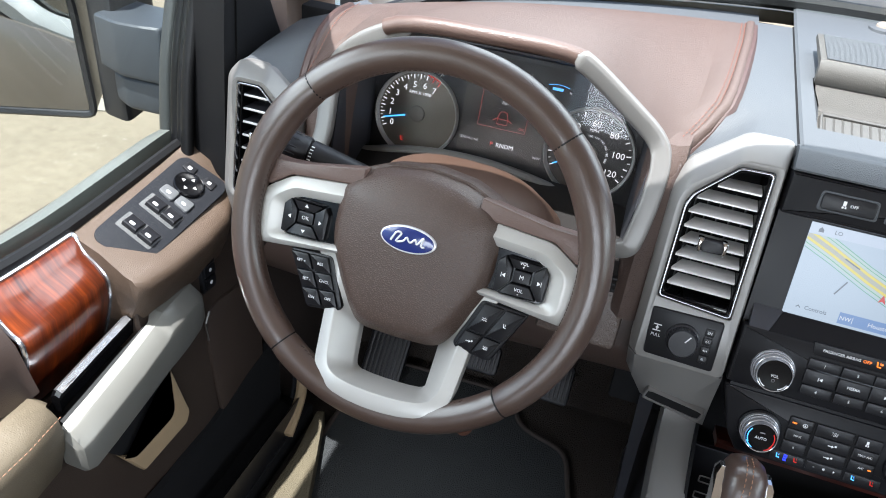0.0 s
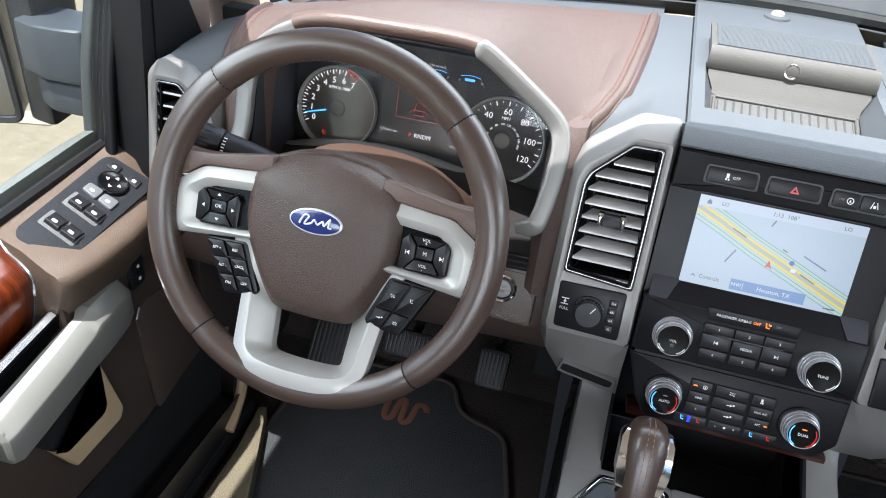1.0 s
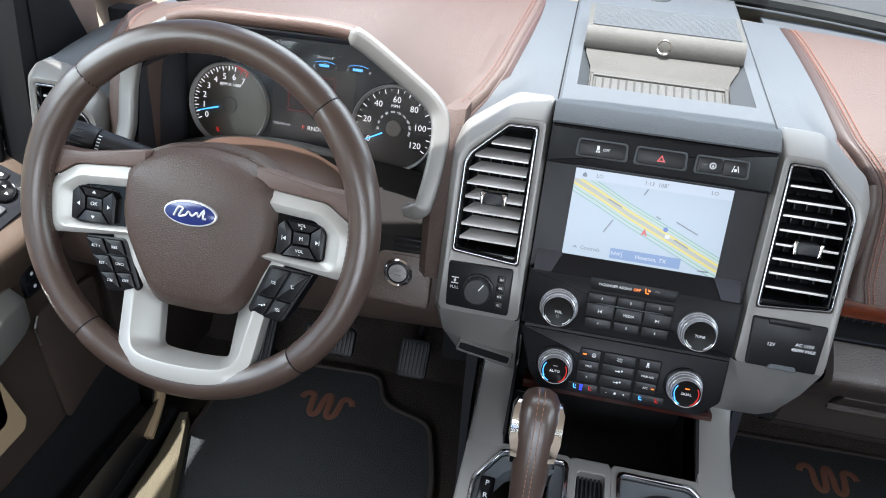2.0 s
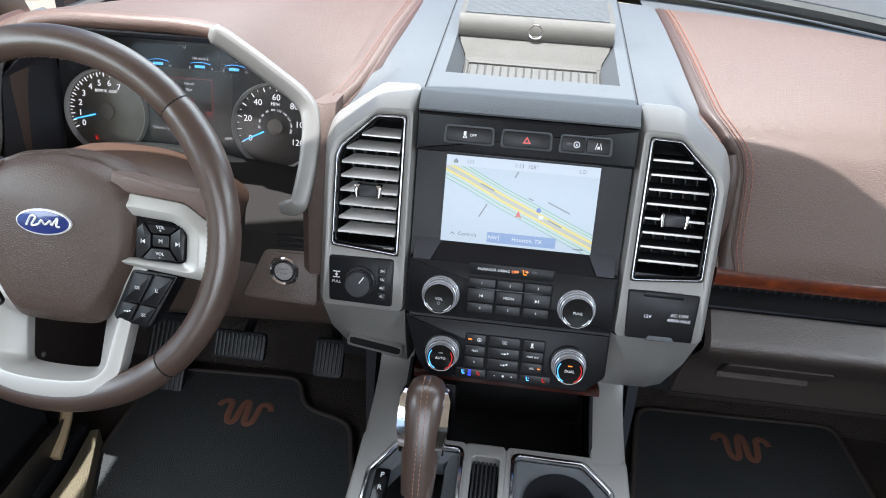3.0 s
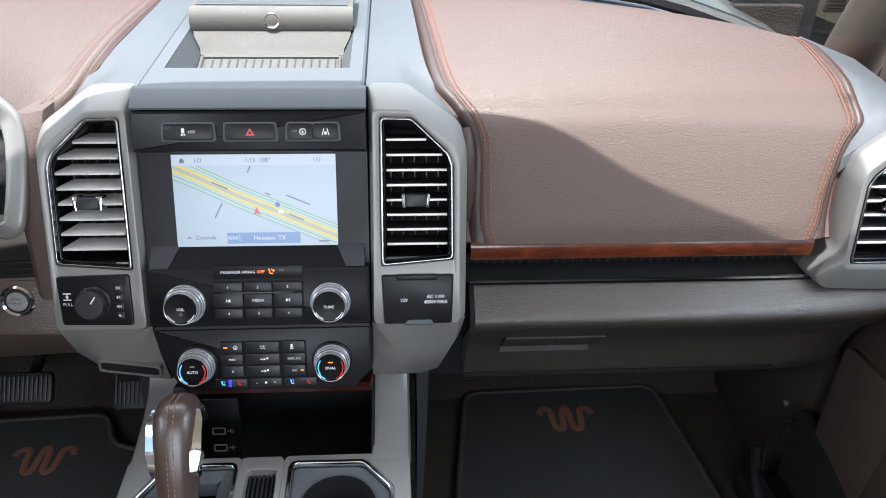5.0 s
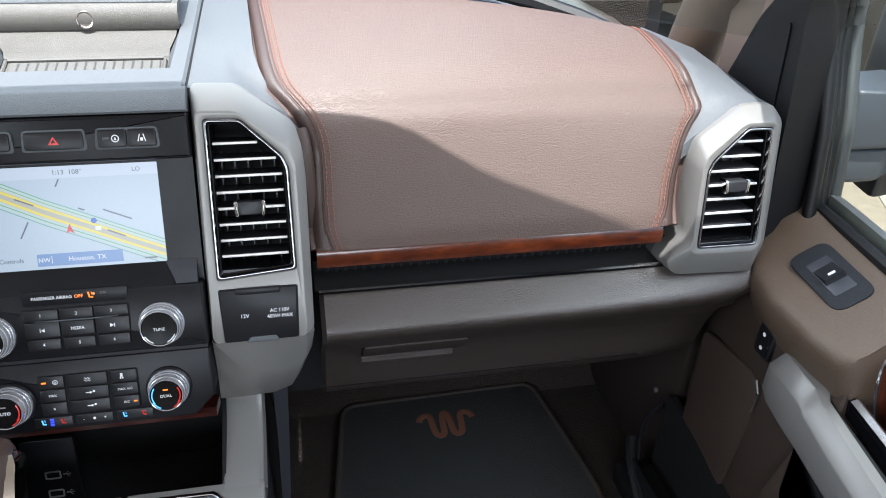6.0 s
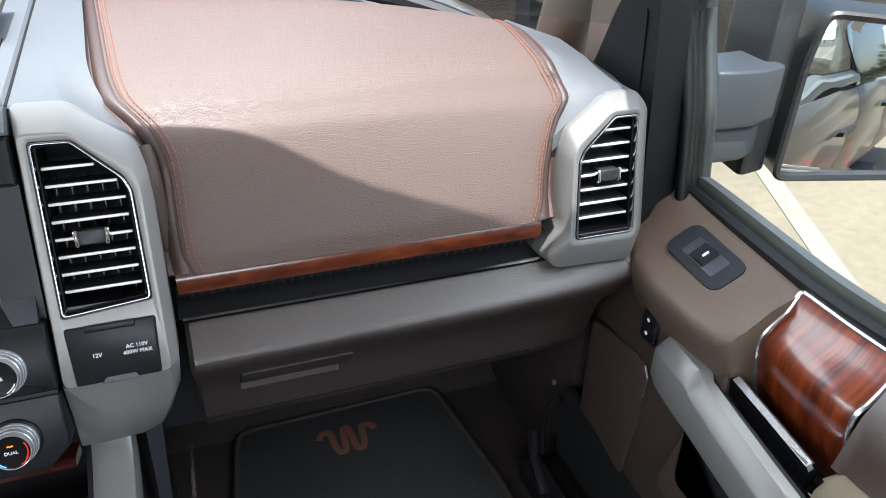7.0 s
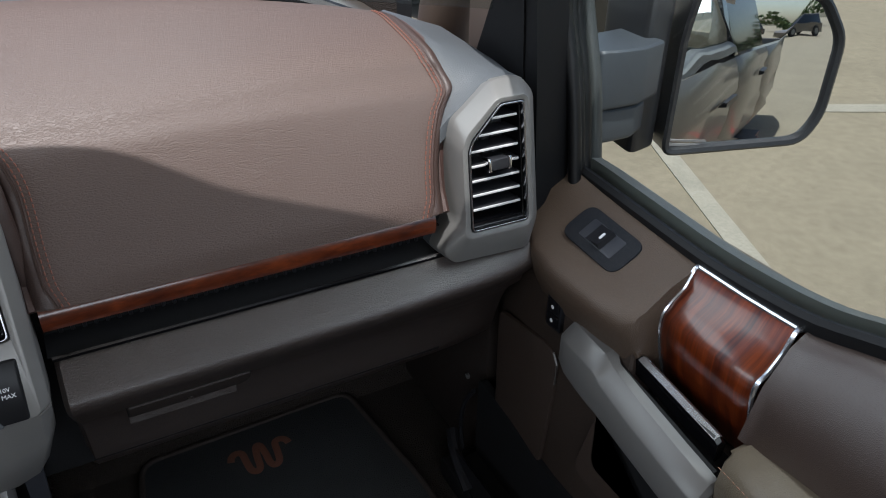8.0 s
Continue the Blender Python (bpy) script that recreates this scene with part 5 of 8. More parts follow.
def turn_knob(u, v, r, text, top, climate):
    ob = part("knob", lathe([(r * 1.12, 0.008), (r * 1.10, 0.013), (r * 1.0, 0.0145)], 40), black_panel, stack, "silver ringed rotary knob")
    ob.data.transform(Matrix.Translation((u, v, 0)))
    prof_ = [(r, 0.010), (r, 0.0165), (r * 0.985, 0.0175), (r * 0.955, 0.0172), (r * 0.950, 0.0205), (r * 0.935, 0.0215), (r * 0.905, 0.0212), (r * 0.895, 0.0262), (r * 0.875, 0.0278), (r * 0.845, 0.0282), (r * 0.82, 0.0330), (r * 0.795, 0.0345), (r * 0.765, 0.0340), (r * 0.76, 0.026)]
    part("ring", lathe(prof_, 48, u, v, False, False), ring_silver, ob, "stepped silver ring")
    face = part("knob_face", lathe([(r * 0.765, 0.026), (r * 0.76, 0.0330), (r * 0.72, 0.0338), (r * 0.05, 0.0332)], 40, u, v), gloss_black, ob, "glossy black face")
    writing(text, 0.0044 if len(text) < 5 else 0.004, at(u, v - 0.0005, 0.0341), print_white, face)
    # glints drawn on the face as two short white or glowing arcs
    for a in (225, 315):
        arc = [(u + r * 0.70 * math.cos(radians(a + d)), v + r * 0.70 * math.sin(radians(a + d)), 0.0340) for d in range(-20, 21, 8)]
        part("glint", tube(arc, 0.0006, 5), print_white if not climate else (lit_blue if a == 225 else lit_red), face)
    if climate:
        for a0, mt in ((180, lit_blue), (0, lit_red)):
            arc = [(u + r * 0.66 * math.cos(radians(a0 + d)), v + r * 0.66 * math.sin(radians(a0 + d)), 0.0340) for d in range(-38, 39, 8)]
            part("scale", tube(arc, 0.0006, 5), mt, face)
        part("lamp", slab(rect(u - 0.0025, v + 0.0055, u + 0.0025, v + 0.0068), 0.0338, 0.0342), lit_amber if text == "DUAL" else print_grey, face)
    elif text == "VOL":
        part("power_icon", frame_ring(circle(0.0018, 16, u, v - 0.0058), circle(0.0013, 16, u, v - 0.0058), 0.0334, 0.0342, 0.0001, 0, 20, (u, v - 0.0058)), print_grey, face)


turn_knob(-0.0810, -0.1125, 0.0225, "VOL", 0, False)
turn_knob(0.0785, -0.1125, 0.0225, "TUNE", 0, False)
turn_knob(-0.0735, -0.1850, 0.0208, "AUTO", 0, True)
turn_knob(0.0778, -0.1835, 0.0208, "DUAL", 0, True)

part("key_field", slab(rounded([(-0.0475, -0.1580), (0.0490, -0.1580), (0.0490, -0.2020), (-0.0475, -0.2020)], 0.003), 0.006, 0.0102, 0.0005), deep_black, stack)
words = (("", None, ""), ("MAX", None, "MAX A/C"), ("R", None, "A/C"))
ccol = ((-0.0465, -0.0222), (-0.0190, 0.0190), (0.0222, 0.0478))
for r_ in range(3):
    v1 = -0.1590 - r_ * 0.0143
    for c_, (a, b) in enumerate(ccol):
        k = key("climate_key", a, v1 - 0.0133, b, v1, stack, words[r_][c_] or None, 0.0036, w=0.0102, high=0.0018, r=0.0012)
        mid, vm = (a + b) / 2, v1 - 0.0066
        if (r_, c_) == (0, 0):
            part("lamp", slab(rect(a + 0.003, vm - 0.0008, a + 0.0075, vm + 0.0008), 0.0120, 0.0124), lit_amber, k)
            icon("ring", mid + 0.004, vm, 0.0122, print_white, k, 0.7)
        elif c_ == 1:
            icon(("wave", "arrow", "arrow")[r_], mid, vm, 0.0122, print_white, k)
        elif (r_, c_) == (0, 2):
            icon("car", mid, vm, 0.0122, print_white, k, 0.8)
        if (r_, c_) == (2, 2):
            part("lamp", slab(rect(b - 0.006, vm - 0.0007, b - 0.0025, vm + 0.0007), 0.0120, 0.0124), lit_amber, k)
for a, b, kind in ((-0.0555, -0.0190, 0), (-0.0165, 0.0200, 1), (0.0225, 0.0595, 2)):
    k = key("climate_key", a, -0.2140, b, -0.2035, stack, None, w=0.0094, high=0.0016, r=0.0012)
    vm = -0.2088
    if kind == 1:
        for uu, tx in ((a + 0.008, "-"), (b - 0.008, "+")):
            writing(tx, 0.005, at(uu, vm, 0.0113), print_white, k)
        icon("dot", (a + b) / 2, vm, 0.011, print_white, k)
    else:
        icon("seat", a + 0.009, vm, 0.0111, lit_blue, k)
        icon("seat", b - 0.009, vm, 0.0111, lit_red, k)
        if kind == 0:
            for d in (-0.0028, 0.0, 0.0028):
                part("lamp", slab(rect(a + 0.0150, vm + d - 0.0010, a + 0.0185, vm + d + 0.0010), 0.0109, 0.0113), lit_deep_blue, k)
part("wood_lip", layers([[(u, v, w) for v, w in ((-0.2195, -0.045), (-0.2195, -0.008), (-0.2225, -0.004), (-0.2285, -0.006), (-0.2310, -0.045))] for u in (-0.108, 0.0, 0.121)]), dark_wood, stack, "dark glossy wood lip")

# ---------------------------------------------------------------- air vents
# outlines of a vent: the hole, the edge of its front face and its outer edge, corner to corner
C_HOLE = [(0.1380, 0.0895), (0.1712, 0.0885), (0.2095, 0.0520), (0.2152, 0.0380), (0.2160, -0.0665), (0.1372, -0.0730)]
C_FACE = [(0.1290, 0.0980, 0.010), (0.1715, 0.0970, 0.010), (0.2175, 0.0590, 0.010), (0.2240, 0.0410, 0.010), (0.2240, -0.1420, 0.010), (0.1265, -0.1420, 0.010)]
C_EDGE = [(0.1242, 0.1262, -0.014), (0.1685, 0.1255, -0.014), (0.2235, 0.0855, -0.013), (0.2340, 0.0600, -0.012), (0.2318, -0.1420, -0.008), (0.1234, -0.1420, -0.002)]
S_HOLE = [(0.7320, 0.0800), (0.7620, 0.0800), (0.7625, 0.0720), (0.7625, -0.0560), (0.7610, -0.0605), (0.6890, -0.0600), (0.6870, -0.0570), (0.6872, -0.0480), (0.6890, 0.0330), (0.6940, 0.0445)]
S_FACE = [(0.7275, 0.0875, 0.010), (0.7655, 0.0875, 0.010), (0.7695, 0.0780, 0.010), (0.7695, -0.0610, 0.010), (0.7620, -0.0690, 0.010), (0.6840, -0.0680, 0.010), (0.6765, -0.0630, 0.010), (0.6780, -0.0460, 0.010), (0.6800, 0.0370, 0.010), (0.6860, 0.0520, 0.010)]
S_EDGE = [(0.7360, 0.1030, -0.018), (0.7760, 0.1040, -0.018), (0.7935, 0.0830, -0.018), (0.7935, -0.0720, -0.018), (0.7700, -0.1030, -0.006), (0.6670, -0.0985, -0.006), (0.6560, -0.0840, -0.008), (0.6780, -0.0480, -0.018), (0.6800, 0.0420, -0.018), (0.6860, 0.0660, -0.018)]


def vent(m, hole, face, edge, slats, top, pitch, upturned, paint, label, tab_at, side=1):
    ob = thing("air_vent", m, label, "air vent", "dashboard air vents")
    flip = lambda pts: [(p[0] * side, *p[1:]) for p in pts]
    hole, face, edge = flip(hole), flip(face), flip(edge)
    flat_hole = lambda w, d=0.0: [(*p, w) for p in inset(hole, d)]
    part("bezel", facet_ring([[(x, y, -0.050) for x, y, w in edge], edge, face, flat_hole(0.0085, -0.0015), flat_hole(-0.010, -0.0015)], [0.008, 0.008, 0.007, 0.004, 0.004], 0.0016), paint, ob, angle=28)
    part("chrome_edge", facet_ring([flat_hole(-0.006, -0.0012), flat_hole(0.0098, -0.0008), flat_hole(0.0100, 0.0012), flat_hole(0.0060, 0.0022), flat_hole(-0.006, 0.0024)], 0.004, 0.0005), vent_chrome, ob, "thin chrome edge", angle=50)
    part("duct_wall", facet_ring([flat_hole(0.0035, 0.0020), flat_hole(0.0045, 0.0026), flat_hole(0.0035, 0.0040), flat_hole(-0.046, 0.0050), flat_hole(-0.046, 0.0020)], 0.004, 0.0004), gloss_black, ob)
    part("duct", slab(inset([(x, y) for x, y, w in edge], 0.012), -0.060, -0.046), deep_black, ob)
    box_ = inset(hole, 0.0045)
    lo, hi = min(p[1] for p in box_), max(p[1] for p in box_)

    def span(v):
        cross = []
        for i in range(len(box_)):
            (xa, ya), (xb, yb) = box_[i - 1], box_[i]
            if (ya - v) * (yb - v) < 0:
                cross.append(xa + (xb - xa) * (v - ya) / (yb - ya))
        return min(cross), max(cross)

    for k in range(slats):
        v = top - pitch * k
        a, b = span(v)
        if upturned:
            # broad slats tipped up, so that their pale upper faces show; their outer ends are cut back
            prof_ = [(-0.020, 0.0075), (-0.020, 0.0061), (0.0010, -0.0024), (0.0028, -0.0020), (0.0030, -0.0004), (0.0015, 0.0010)]
            lead = 0.010 if abs(a) > abs(b) else 0.0
            tail = 0.010 if abs(b) > abs(a) else 0.0
            rows_ = [[(u0 + (d if w < -0.01 else 0.0), v + y, w) for w, y in prof_] for u0, d in ((a + 0.0006, lead), (a + 0.014, 0.0), (b - 0.014, 0.0), (b - 0.0006, -tail))]
            # the pale silver carries the sky light that these slats catch
            part("slat", layers(rows_), slat_silver, ob, angle=40)
        else:
            prof_ = [(-0.026, 0.0042), (-0.026, 0.0032), (0.0005, -0.0012), (0.0016, -0.0006), (0.0016, 0.0014), (0.0005, 0.0018)]
            sl = part("slat", layers([[(u0, v + y, w) for w, y in prof_] for u0 in (a + 0.0006, b - 0.0006)]), black_plastic, ob, angle=40)
            part("slat_edge", slab(rrect(a + 0.001, v - 0.0016, b - 0.001, v + 0.0013, 0.0008, 2), 0.0006, 0.0030, 0.0007), slat_silver, sl, "bright front edge")
    a, b = span(lo + 0.004)
    part("lower_ledge", layers([[(u0, y, w) for y, w in ((lo - 0.001, 0.0020), (lo + 0.0030, 0.0020), (lo + 0.0095, -0.020), (lo - 0.001, -0.020))] for u0 in (a, b)]), gloss_black, ob, "glossy black ledge under the slats")
    for k in range(5):
        u = tab_at[0] * side + (k - 2) * 0.0135
        if abs(k - 2) == 2 and top < 0.066 and slats == 7:
            continue
        part("vane", slab(rect(u - 0.0006, lo + 0.006, u + 0.0006, hi - 0.030), -0.040, -0.028), facet_grey, ob)
    tu, tv = tab_at[0] * side, tab_at[1]
    tab = part("tab", layers([[(tu + x * f, tv + y * f, w) for x, y in rrect(-0.0125, -0.0070, 0.0125, 0.0070, 0.003)] for w, f in ((-0.004, 1.0), (0.006, 1.0), (0.0095, 0.93), (0.0105, 0.80))]), black_plastic, ob, "black vent tab with chrome ends")
    for d in (-1, 1):
        part("chrome_end", slab(rounded([(tu + d * 0.0112, tv - 0.0080), (tu + d * 0.0148, tv - 0.0080), (tu + d * 0.0160, tv + 0.0060), (tu + d * 0.0150, tv + 0.0078), (tu + d * (0.0090 if upturned else 0.0115), tv + 0.0078), (tu + d * 0.0118, tv)], 0.0012), -0.004, 0.0112, 0.0014), chrome, tab)
    return ob


vent(STACK, C_HOLE, C_FACE, C_EDGE, 9, 0.0655, 0.0166, True, silver, "satin silver centre vent with upturned slats beside the screen", (0.1765, 0.0000), side=-1)
vent(STACK, C_HOLE, C_FACE, C_EDGE, 8, 0.0660, 0.0166, False, silver, "satin silver centre vent with dark slats beside the glovebox", (0.1750, -0.0005))
SIDE = leaning((0, -0.006, 0.60), 11)
# outer vents in the darker silver, shade put into the paint
for s in (1, -1):
    v_ = vent(SIDE, S_HOLE, S_FACE, S_EDGE, 7, 0.0650, 0.0170, False, dark_silver, "satin silver outer vent at the end of the dashboard", (0.7270, 0.0135), side=s)
    big = rounded([(s * x, y) for x, y, w in S_EDGE], 0.008)
    part("housing", layers([[(*p, -0.034) for p in inset(big, 0.001)], [(*p, -0.075) for p in inset(big, -0.001)], [(*p, -0.11) for p in inset(big, -0.002)]]), slate_plastic, v_, "slate plastic side of the vent")

# ---------------------------------------------------------------- switches under the centre vents
sw = thing("drive_mode_switch", STACK @ pose(-0.1785, -0.1085, 0.010), "black four-wheel-drive selector panel with a round knob", "switch")
part("plate", slab(rounded([(-0.0395, 0.0285), (0.0385, 0.0300), (0.0395, -0.0280), (-0.0370, -0.0265)], 0.004), -0.004, 0.0025, 0.001), black_panel, sw)
kb = part("knob", lathe([(0.0185, 0.002), (0.0185, 0.006), (0.0165, 0.0075), (0.0160, 0.017), (0.0145, 0.0195), (0.002, 0.0198)], 36), black_plastic, sw, "ribbed black knob")
part("knob_mark", slab([(0.0015, 0.003), (0.0065, 0.0105), (0.0075, 0.0098), (0.0025, 0.0023)], 0.0192, 0.0202), print_white, kb)
part("grip_ribs", joined(*[block(0.0160 * math.cos(a) - 0.0008, 0.0160 * math.sin(a) - 0.0008, 0.008, 0.0160 * math.cos(a) + 0.0008, 0.0160 * math.sin(a) + 0.0008, 0.0165, 0.0003) for a in [2 * math.pi * k / 28 for k in range(28)]]), black_plastic, kb)
part("axle_icon", joined(slab(rect(-0.0335, 0.009, -0.0250, 0.0102), 0.0024, 0.0028), slab(rect(-0.0335, 0.0020, -0.0250, 0.0032), 0.0024, 0.0028), slab(rect(-0.0298, 0.0020, -0.0287, 0.0100), 0.0024, 0.0028), slab(circle(0.0016, 10, -0.0292, 0.006), 0.0024, 0.0029)), print_white, sw)
writing("PULL", 0.0048, at(-0.0290, -0.0028, 0.0028), print_white, sw)
for k, tx in enumerate(("2H", "4A", "4H", "4L")):
    key("mode_lamp", 0.0210, 0.0155 - 0.0105 * k - 0.0045, 0.0310, 0.0155 - 0.0105 * k + 0.0045, sw, tx, 0.0042, w=0.0025, high=0.001, r=0.0012)
ac = thing("power_outlet", STACK @ pose(0.1765, -0.1125, 0.008), "black flip cover of the power outlets under the vent", "outlet")
part("cover", slab(rounded([(-0.041, 0.0285), (0.0405, 0.0285), (0.0385, -0.0290), (-0.0385, -0.0290)], 0.003), -0.004, 0.0045, 0.0018), black_panel, ac)
part("hinge", slab(rrect(-0.024, 0.0225, 0.022, 0.0290, 0.002), 0.002, 0.0062, 0.001), black_panel, ac)
part("finger_lip", slab(rounded([(-0.016, -0.0300), (0.018, -0.0300), (0.015, -0.0240), (-0.012, -0.0240)], 0.002), 0.001, 0.0060, 0.001), slate_plastic, ac)
writing("12V", 0.0056, at(-0.0160, -0.001, 0.0049), print_white, ac)
writing("AC 110V", 0.0056, at(0.0200, 0.0030, 0.0049), print_white, ac, squeeze=0.95)
writing("400W MAX", 0.0056, at(0.0200, -0.0032, 0.0049), print_white, ac, squeeze=0.95)

# ---------------------------------------------------------------- steering wheel
WHEEL = leaning((-0.461, -0.176, 0.642), 22.5)
wheel = thing("steering_wheel", WHEEL, "brown leather steering wheel with satin silver spokes", "steering wheel")
R0, TR = 0.1785, 0.0160
JOINTS = (45.5, 135, 230.5, 313)


def rim_span(a0, a1):
    path, rad = [], []
    n_ = max(4, int(abs(a1 - a0) / 3))
    for k in range(n_ + 1):
        a = radians(a0 + (a1 - a0) * k / n_)
        e = min(k, n_ - k) / n_ * abs(a1 - a0)
        path.append((R0 * math.cos(a), R0 * math.sin(a), 0))
        thumb = 1 + 0.10 * math.exp(-((math.degrees(a) % 360 - 28) / 13) ** 2) + 0.10 * math.exp(-((math.degrees(a) % 360 - 152) / 13) ** 2)
        rad.append(TR * thumb * (0.94 if e < 0.9 else 1.0))
    return tube(path, rad, 24, up=(0, 0, 1))


for a0, a1 in ((135, 45.5), (45.5, -47), (-47, -129.5), (-129.5, -225)):
    part("rim_cover", rim_span(a0, a1), wheel_leather, wheel, "worn brown leather rim section" if a0 == 45.5 else "")
for a in JOINTS:
    c = (R0 * math.cos(radians(a)), R0 * math.sin(radians(a)))
    d = Vector((-math.sin(radians(a)), math.cos(radians(a)), 0))
    part("seam", tube([Vector((*c, 0)) - d * 0.0008, Vector((*c, 0)) + d * 0.0008], TR * 0.965, 20), deep_black, wheel)
inner_seam = []
for lo_, hi_ in ((156, 226), (318, 384), (50, 130), (236, 304)):
    for k in range(int((hi_ - lo_) / 1.9)):
        a, b = radians(lo_ + k * 1.9), radians(lo_ + k * 1.9 + 1.3)
        rr_ = R0 - TR * 0.96
        inner_seam.append(tube([(rr_ * math.cos(a), rr_ * math.sin(a), 0.0048), (rr_ * math.cos(b), rr_ * math.sin(b), 0.0030)], 0.0007, 4))
tagged(part("stitching", joined(*inner_seam), wheel_thread, wheel), kind="stuff")


def both(pts):
    return pts + [(-x, y) for x, y in reversed(pts) if abs(x) > 1e-6]


# airbag cover: a shield with a sloping top face and bevelled flanks
hub_out = rounded(both([(0.0, 0.0750), (0.042, 0.0700), (0.0770, 0.0550), (0.0880, 0.0410), (0.0900, -0.006), (0.0860, -0.027), (0.0690, -0.062), (0.0560, -0.085), (0.0460, -0.0975), (0.036, -0.1015), (0.0, -0.1030)]), 0.008, 3)
hrows = []
for d, w in ((0.0, -0.045), (0.0, -0.016), (0.0012, -0.0115), (0.004, -0.0075), (0.0115, 0.0030), (0.0145, 0.0056), (0.019, 0.0072), (0.032, 0.0098), (0.050, 0.0118), (0.070, 0.0126)):
    f_ = 1 - d / 0.088
    row = []
    for x, y in hub_out:
        yy = (y + 0.006) * f_ - 0.006
        row.append((x * f_ + 0.0015, yy, w - 0.0085 * min(1.2, max(0, (yy - 0.036) / 0.024)) * (1 if d > 0.003 else 0.55)))
    hrows.append(row)
hub = part("airbag_cover", layers(hrows), hub_vinyl, wheel, "grained brown vinyl airbag cover", angle=38)
badge_m = at(0.0015, 0.0055, 0.0118)
part("badge", slab(circle(0.0285, 48, 0, 0, 0.0130), 0, 0.0034, 0.0012), badge_silver, hub, "oval blue badge with a chrome edge", m=badge_m)
part("badge_field", slab(circle(0.0266, 48, 0, 0, 0.0114), 0.002, 0.0042, 0.0005), material("deep_blue_enamel", srgb(26, 42, 104), 0.22, coat=0.6), hub, m=badge_m)
squig = smooth([(-0.0165, -0.004), (-0.012, 0.005), (-0.007, 0.0045), (-0.011, -0.0035), (-0.004, -0.002), (-0.001, 0.002), (0.003, -0.002), (0.008, 0.002), (0.010, -0.002), (0.0155, 0.0055), (0.0145, -0.0025), (0.018, -0.003)], 4)
part("badge_mark", tube([(x, y, 0.0045) for x, y in squig], 0.0011, 6, up=(0, 0, 1)), badge_silver, hub, "plain silver scroll", m=badge_m)
for k in range(6):
    part("embossed_bar", slab(rrect(-0.0165 + 0.0056 * k, -0.0370, -0.0123 + 0.0056 * k, -0.0330, 0.0008), 0.008, 0.0114, 0.0004), hub_vinyl, hub)
part("embossed_mark", slab(circle(0.0032, 16, 0, -0.0465), 0.008, 0.0110, 0.0006), hub_vinyl, hub)

